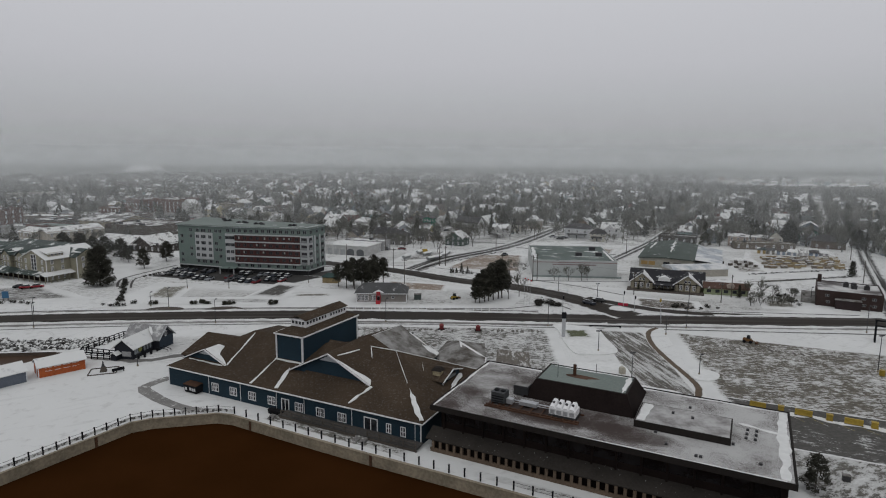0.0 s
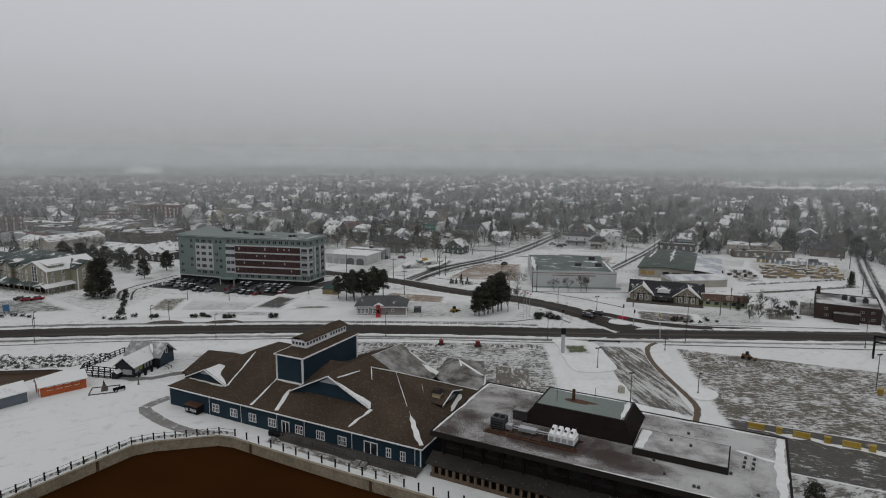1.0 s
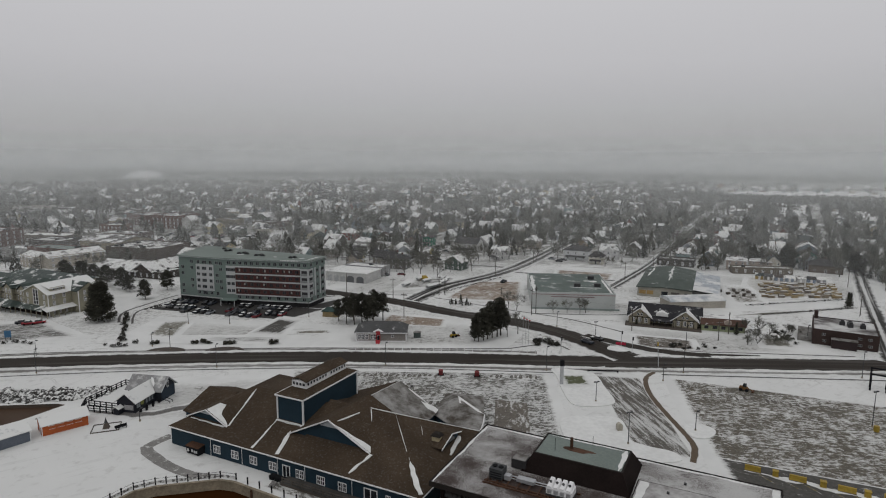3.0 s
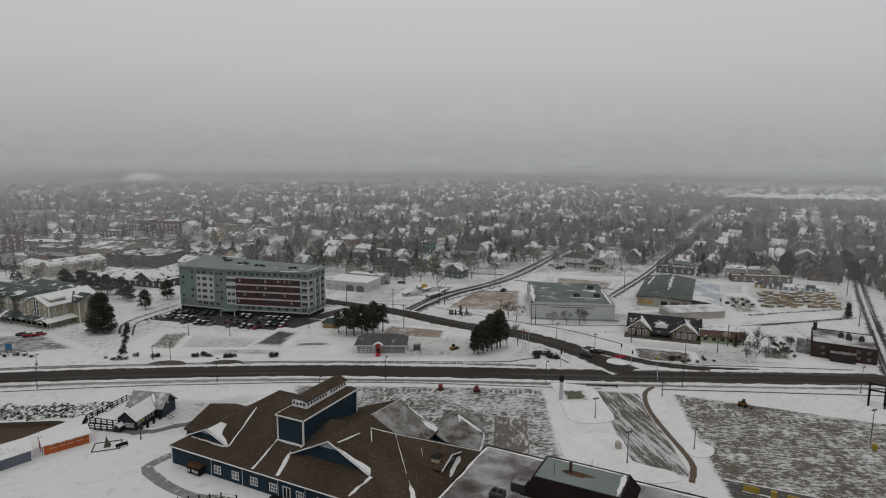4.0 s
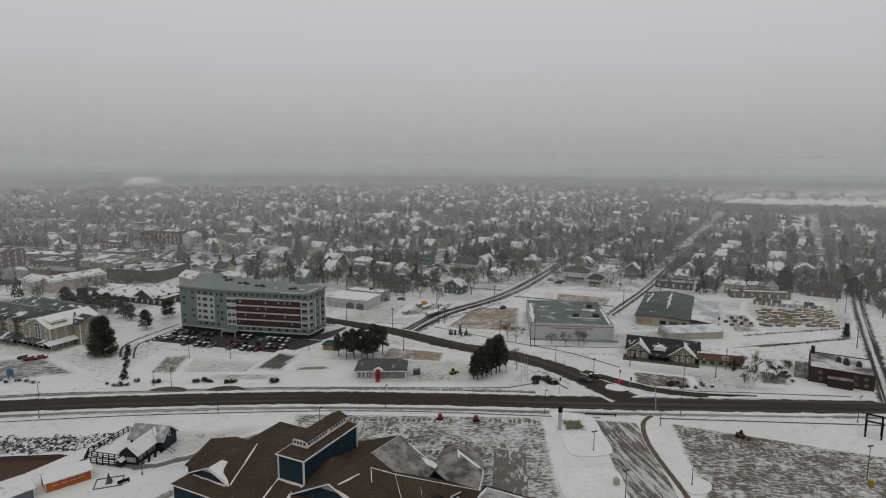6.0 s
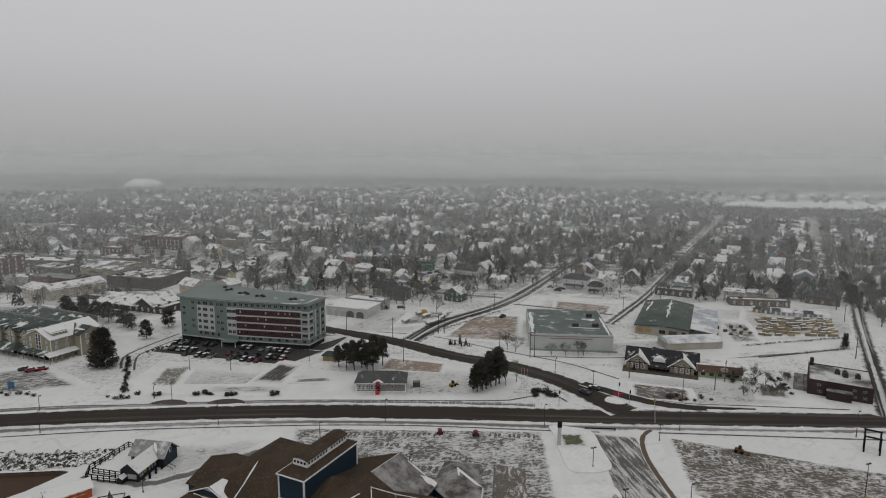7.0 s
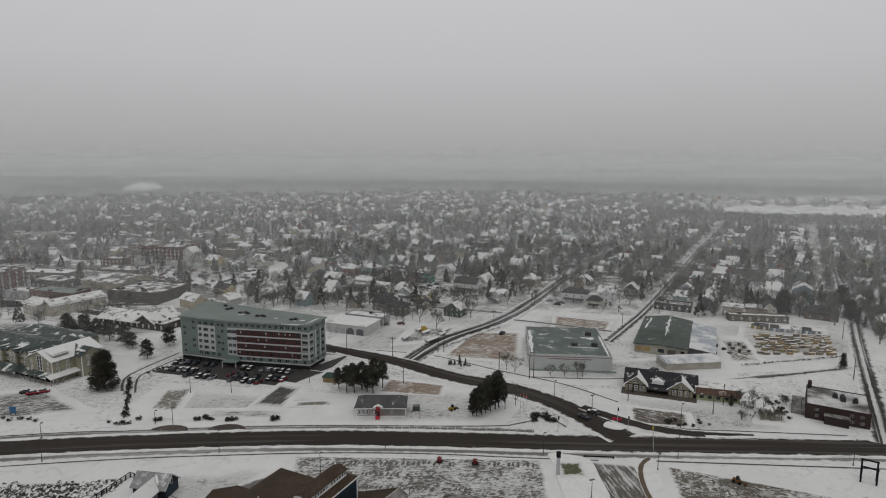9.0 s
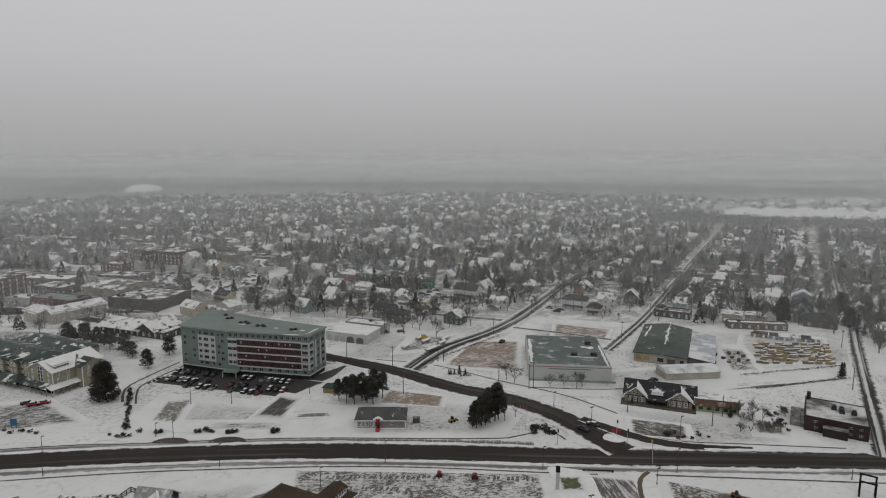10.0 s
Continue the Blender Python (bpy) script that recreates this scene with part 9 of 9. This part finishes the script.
for x, y, h in POLES:
    utility_pole(x, y, h, tr.uniform(0, 180))
wire = Geo()
for a, b in (((35, 231, 10.3), (22.9, 231.5, 10.6)), ((22.9, 231.5, 10.6), (-15.1, 225.5, 9.6)), ((35, 231, 10.3), (67.9, 209.1, 8.2)), ((-1.8, 263.6, 8.7), (27, 306, 8.7)), ((27, 306, 8.7), (53, 348, 8.7)), ((92, 298.5, 9.2), (120, 338, 8.7)),
             ((120, 338, 8.7), (150, 388, 8.7)), ((165, 231, 8.7), (196, 285, 8.7)), ((196, 285, 8.7), (231, 345, 8.7))):
    m = ((a[0] + b[0]) / 2, (a[1] + b[1]) / 2, (a[2] + b[2]) / 2 - 0.6)
    wire.tube(a, m, 0.018, n=3).tube(m, b, 0.018, n=3)
solid("overhead_wires", wire, M_DARKSTEEL, "thin sagging overhead wires between poles", "wires", kind="stuff")
for k, (x, y) in enumerate(((26.6, 193.4), (27.5, 193.0), (28.4, 192.6))):
    fp = thing("flagpole", x, y, 0, 0, "slender pale metal flagpole", "flagpole", "flagpoles")
    part("pole", Geo().tube((0, 0, 0), (0, 0, 9.5), 0.06, 0.04), M_STEEL, fp)
    part("flag", Geo().box(0.05, 0.55, -0.02, 0.02, 8.7 - k * 0.3, 9.1 - k * 0.3), mat("red_flag", (0.35, 0.03, 0.04), 0.8), fp)

# ---- lots by the road ----
for x, y in ((-0.6, 164.5), (9.7, 163.4)):
    kb = thing("red_kiosk", x, y, 0, 0, "small dark red kiosk in the car park", "kiosk", "red kiosks")
    kb.scale = (0.85, 0.85, 0.85)
    part("body", Geo().box(-0.7, 0.7, -0.6, 0.6, 0, 1.5), mat("dark_red_paint", (0.12, 0.018, 0.018), 0.6), kb)
    part("roof", Geo().frustum((-0.8, 0.8, -0.7, 0.7), (-0.25, 0.25, -0.25, 0.25), 1.5, 1.95), mat("dull_red_tin", (0.16, 0.03, 0.03), 0.6), kb)
    part("base", Geo().box(-1.1, 1.1, -0.95, 0.95, 0, 0.2), M_BLACKWOOD, kb)
py = thing("sign_pylon", 32.6, 157.4, 0, 0, "tall pale sign pylon with a dark top", "sign")
part("post", Geo().box(-0.45, 0.45, -0.35, 0.35, 0, 5.4), M_STEEL, py)
part("top", Geo().box(-0.55, 0.55, -0.45, 0.45, 5.4, 7.0), M_BLACKWOOD, py)
sheet("grass_patch", [(32.8, 155.5), (41.2, 155.5), (41.2, 165), (32.8, 165)], worn_ground("wet_grass", (0.055, 0.062, 0.028), 0.72, 0, (1, 1, 1), 0.7, 0.3), 0.26, "patch of green grass showing through snow")
pk = thing("white_tank", 40.4, 129.4, 0.2, 10, "pale rounded utility cabinet on snow", "cabinet")
part("body", Geo().side_prism([(-0.6, 0), (0.6, 0), (0.6, 1.2)] + [(0.6 * math.cos(a), 1.2 + 0.5 * math.sin(a)) for a in np.linspace(0.2, math.pi - 0.2, 6)] + [(-0.6, 1.2)], -0.5, 0.5), mat("cream_plastic", (0.36, 0.34, 0.28), 0.6), pk)
M_YELLOW = mat("yellow_paint", (0.30, 0.21, 0.03), 0.55)
stall = Geo()
for d, kind in ((0, "wall"), (4, "bin"), (7.8, "wall"), (12, "bin"), (15.8, "wall"), (19, "bin"), (22, "bin"), (25.5, "wall"), (29.5, "bin"), (33.5, "wall")):
    x, y = 62.0 + 0.878 * d, 111.8 - 0.479 * d
    stall.add([(x - 0.06, y, 0.032), (x + 0.06, y, 0.032), (x + 1.9, y - 4.6, 0.032), (x + 1.78, y - 4.6, 0.032)], [(3, 2, 1, 0)])
    if kind == "bin":
        b = thing("yellow_bin", x, y, 0, -28.6, "yellow plastic barrel beside the barriers", "barrel", "yellow barrels")
        part("body", Geo().frustum((-0.55, 0.55, -0.5, 0.5), (-0.46, 0.46, -0.42, 0.42), 0, 1.05), M_YELLOW, b)
        part("rim", Geo().box(-0.56, 0.56, -0.5, 0.5, 1.05, 1.18), M_YELLOW, b)
    else:
        b = thing("road_barrier", x, y, 0, -28.6, "yellow painted concrete road barrier", "barrier", "yellow barriers")
        part("body", Geo().end_prism([(-0.45, 0), (0.45, 0), (0.28, 0.4), (0.2, 1.1), (-0.2, 1.1), (-0.28, 0.4)], -1.45, 1.45), M_YELLOW, b)
        part("base", Geo().box(-1.5, 1.5, -0.5, 0.5, 0, 0.12), M_WOOD, b)
solid("stall_lines", stall, mat("worn_yellow_line", (0.22, 0.17, 0.03), 0.8, var=0.6, snow=(0.5, 0.6), snow_scale=1.0), "faded yellow parking stall lines", "marking", kind="structure")
solid("snow_ridge", band((60.5, 112.2, 0), (97, 92.4, 0), 1.5, -0.02, 0.06, 0.5), M_SNOW, "ridge of snow under the barriers", "snow", kind="structure")


def loader(x, y, turn, paint, label):
    t = thing("wheel_loader", x, y, 0, turn, label, "digger")
    t.scale = (0.75, 0.75, 0.75)
    part("body", Geo().frustum((-1.6, 1.4, -0.7, 0.7), (-1.5, 1.0, -0.6, 0.6), 0.6, 1.6), paint, t)
    part("cab", Geo().frustum((-0.4, 0.8, -0.6, 0.6), (-0.3, 0.6, -0.5, 0.5), 1.6, 2.7), M_GLASS, t)
    part("boom", Geo().tube((1.2, 0, 1.2), (2.8, 0, 0.6), 0.16), paint, t)
    part("bucket", Geo().end_prism([(-0.9, 0.1), (0.9, 0.1), (0.9, 0.8), (-0.9, 0.6)], 2.6, 3.3), M_RUST, t)
    for wx in (-1.0, 1.0):
        for wy in (-0.8, 0.8):
            part("wheel", Geo().tube((wx, wy - 0.2, 0.55), (wx, wy + 0.2, 0.55), 0.55, n=12), M_BLACKWOOD, t)
    return t


loader(80.9, 153.6, -40, mat("rusty_orange", (0.12, 0.06, 0.02), 0.7), "rusty tracked digger parked on the gravel")
loader(3.6, 200.6, 40, M_YELLOW, "small yellow loader parked in snow")
yb = thing("yellow_hydrant", 99.4, 129.6, 0, 0, "yellow protective post round the lamp foot", "post")
part("body", Geo().tube((0, 0, 0), (0, 0, 1.3), 0.6, 0.6, 10), M_YELLOW, yb)
gt = thing("timber_gantry", 117.5, 154.5, 0, -35, "black timber frame gantry by the road", "gantry")
for x in (-1.8, 1.8):
    for y in (-1.5, 1.5):
        part("post", Geo().box(x - 0.22, x + 0.22, y - 0.22, y + 0.22, 0, 5.2 if y > 0 else 4.4), M_BLACKWOOD, gt)
part("beam", Geo().box(-2.1, 2.1, -1.75, -1.4, 4.4, 4.8).box(-2.1, 2.1, 1.4, 1.75, 5.2, 5.6).box(-2.0, -1.6, -1.4, 1.4, 4.3, 4.6).box(1.6, 2.0, -1.4, 1.4, 4.3, 4.6), M_BLACKWOOD, gt)
ts = thing("traffic_signal", 64.4, 172.0, 0, 100, "leaning traffic signal mast at the crossing", "signal")
part("mast", Geo().tube((0, 0, 0), (1.0, 0, 7.2), 0.12, 0.07), M_STEEL, ts)
part("signal_head", Geo().box(0.75, 1.15, -0.2, 0.2, 6.2, 7.2), M_YELLOW, ts)
for x, y in ((58.8, 191.0), (60.3, 184.3), (37.6, 184.0)):
    t2 = thing("traffic_signal", x, y, 0, 30, "traffic signal post at the crossing", "signal", "signals")
    part("mast", Geo().tube((0, 0, 0), (0, 0, 5.5), 0.09, 0.07), M_STEEL, t2)
    part("signal_head", Geo().box(-0.2, 0.2, -0.35, -0.1, 4.3, 5.4), M_BLACKWOOD, t2)
rs = thing("red_banner", 59.2, 192.8, 0, -15, "low red and white banner sign in snow", "sign")
part("panel", Geo().box(-1.6, 1.6, -0.08, 0.08, -0.02, 0.9), mat("banner_red", (0.4, 0.02, 0.05), 0.6), rs)
gb = thing("barrier_beam", 46.5, 167.0, 0, -4, "dark timber beam barrier across the lot entrance", "barrier")
part("beam", Geo().box(-4.5, 4.5, -0.15, 0.15, 0.35, 0.65), M_BLACKWOOD, gb)
part("post", Geo().box(-4.4, -4.1, -0.12, 0.12, 0, 0.35).box(4.1, 4.4, -0.12, 0.12, 0, 0.35), M_BLACKWOOD, gb)
ut = thing("utility_box", -8.9, 200.3, 0, 0, "dark green utility transformer box", "box")
part("body", Geo().box(-1.2, 1.2, -0.8, 0.8, 0, 1.8), mat("utility_green", (0.05, 0.065, 0.06), 0.7), ut)
part("lid", Geo().box(-1.3, 1.3, -0.9, 0.9, 1.8, 1.95), M_SHINGLE_DUSTED, ut)
hut = thing("small_hut", -43.5, 228, 0, -10, "small ochre hut beside the pines", "hut")
part("wall", Geo().box(-3, 3, -2, 2, -0.1, 2.4), mat("ochre_render", (0.22, 0.17, 0.09), 0.85), hut)
part("roof", Geo().hip(-3.4, 3.4, -2.4, 2.4, 2.35, 3.6, 1.8), mat("hut_roof", (0.03, 0.055, 0.05), 0.8), hut)

# ---- shrubs ----
M_SHRUB = mat("dark_winter_shrub", (0.035, 0.034, 0.028), 0.95, var=0.5, bump=0)


def shrub_mesh(seed):
    rnd, g = random.Random(seed), Geo()
    for _ in range(7):
        needle_clump(g, (rnd.uniform(-0.5, 0.5), rnd.uniform(-0.5, 0.5), rnd.uniform(0.2, 0.6)), 0.5, 18, rnd, 0.8, 0.22)
    return g.mesh("shrub", M_SHRUB)


SHRUBS = [shrub_mesh(k) for k in range(4)]
places = [(-124 + 16 * f + tr.uniform(-0.6, 0.6), 229.4 - 35 * f) for f in np.linspace(0, 1, 22)]
places += [(-110.9, 190.2), (-101.9, 192.3), (-106, 188.5), (-104, 189.3), (-108, 188.7)] + [(33 + tr.uniform(-4, 5), 193.5 + tr.uniform(-2, 4)) for _ in range(18)] + [(-148 + 3 * k, 192 + tr.uniform(-2, 1)) for k in range(5)]
places += [(-120 + 12 * f, 236 + 22 * f) for f in np.linspace(0, 1, 12)] + [(83 + tr.uniform(-8, 8), 190 + tr.uniform(-2, 3)) for _ in range(10)] + [(120 + tr.uniform(-2, 2), 200 + tr.uniform(-6, 8)) for _ in range(8)]
for x, y in places:
    ob = solid("shrub", tr.choice(SHRUBS), None, "low dark leafless shrub in snow", "shrub", "shrubs")
    s = tr.uniform(0.8, 1.6)
    ob.matrix_world = pose(x, y, 0, 0, 0, tr.uniform(0, 360)) @ Matrix.Diagonal((s, s, s, 1))
bushes = Geo()
for _ in range(900):
    f = tr.random()
    x, y = tr.choice(((127 + 44 * f, 232 + 11.6 * f), (128 + 52 * f, 247 + 12 * f), (-10 + 40 * f, 258 + 46 * f)))
    needle_clump(bushes, (x + tr.gauss(0, 0.6), y + tr.gauss(0, 0.5), 0.3), 0.4, 3, tr, 0.7, 0.25)
solid("hedge_scrub", bushes, M_SHRUB, "low scrub along fences and edges", "scrub", kind="stuff")

# ---- lumber yard ----
M_LUMBER = palette("sawn_timber", [(0.24, 0.18, 0.09), (0.20, 0.165, 0.12), (0.15, 0.13, 0.105), (0.27, 0.21, 0.11), (0.13, 0.11, 0.09)])
STACK = Geo().box(-1.35, 1.35, -0.5, 0.5, 0.15, 1.15).mesh("timber_pack", M_LUMBER)
STACKCAP = Geo().box(-1.28, 1.28, -0.45, 0.45, 1.15, 1.24).mesh("snow_cap", M_SNROOF2)
BEARER = Geo().box(-1.25, -1.05, -0.5, 0.5, 0, 0.15).mesh("bearer", M_WOOD)
for r in range(10):
    for k in range(11):
        if tr.random() < 0.82:
            f, g = k / 10, r / 9
            x = 144 + 33 * f + 12 * g + tr.uniform(-1.1, 1.1)
            y = 262.5 - 1.5 * f + 27 * g + tr.uniform(-0.8, 0.8)
            st = thing("lumber_stack", x, y, 0, -3 + tr.uniform(-3, 3), "stack of sawn yellow timber with snow on top", "timber", "lumber stacks")
            part("timber_pack", STACK, None, st)
            part("bearer", BEARER, None, st)
            if tr.random() < 0.6:
                part("snow_cap", STACKCAP, None, st)
for k, (x, y) in enumerate(((162.9, 303.9), (166.5, 302), (170.6, 299.8), (174.8, 297.5), (179.5, 296), (184.1, 294.8), (188.6, 294))):
    sd = thing("garden_shed", x, y, 0, -24, "small display shed in the lumber yard", "shed", "garden sheds")
    part("wall", Geo().end_prism([(-1.5, 0), (1.5, 0), (1.5, 2.1), (0, 3.0), (-1.5, 2.1)], -1.8, 1.8), mat("shed_paint", ((0.33, 0.24, 0.09), (0.16, 0.15, 0.13), (0.22, 0.27, 0.33), (0.25, 0.29, 0.34), (0.4, 0.4, 0.4), (0.2, 0.25, 0.32), (0.24, 0.24, 0.25))[k], 0.75), sd)
    part("roof", Geo().gable(-2.0, 2.0, -1.8, 1.8, 1.9, 3.15, 0.12), M_HROOF, sd)
    part("door", Geo().box(-0.5, 0.5, -1.56, -1.5, 0, 1.9), M_WHITE, sd)
for k in range(14):
    f = k / 13
    cr = thing("pallet_stack", 124 + 8 * (k % 4) * 0.7 + tr.uniform(-1, 1), 262 + 16 * f, 0, tr.uniform(0, 90), "stack of grey pallets in the yard", "pallets", "pallets")
    part("body", Geo().box(-0.8, 0.8, -0.6, 0.6, 0, tr.uniform(0.5, 1.4)), M_WOOD, cr)
for k in range(12):
    x, y = -8 + tr.uniform(-12, 10), 285 + tr.uniform(-10, 12)
    if free(x, y, 1.5):
        cr = thing("boat_cradle", x, y, 0, 55 + tr.uniform(-10, 10), "covered grey boat stored in a yard", "boat", "stored boats")
        part("hull", Geo().frustum((-2.6, 2.6, -0.5, 0.5), (-3.0, 3.0, -1.0, 1.0), 0.3, 1.5), M_STEEL, cr)
        part("cover", Geo().gable(-3.0, 3.0, -1.05, 1.05, 1.5, 2.1, 0.1), M_SNROOF2, cr)
yt = thing("yellow_tarpaulin", -9.5, 297, 0, 30, "heap under a yellow tarpaulin", "tarpaulin")
part("body", Geo().frustum((-2.2, 2.2, -1.8, 1.8), (-1.0, 1.0, -0.6, 0.6), 0, 2.4), M_YELLOW, yt)

for x, y, tn in ((-10, 393.7, 20), (-3.8, 406.8, -20), (3.1, 418.1, -10), (-5.3, 377, 0), (-3.3, 354.7, 10), (-21.8, 309.5, 0)):
    car(x, y, tn, x < -4)

bs = thing("blue_sign", -146.6, 195.3, 0, 10, "blue hotel sign on two short posts", "sign")
part("panel", Geo().box(-1.0, 1.0, -0.12, 0.12, 0.9, 3.2), mat("sign_blue", (0.04, 0.12, 0.22), 0.6), bs)
part("post", Geo().box(-0.8, -0.65, -0.08, 0.08, 0, 0.9).box(0.65, 0.8, -0.08, 0.08, 0, 0.9), M_DARKSTEEL, bs)
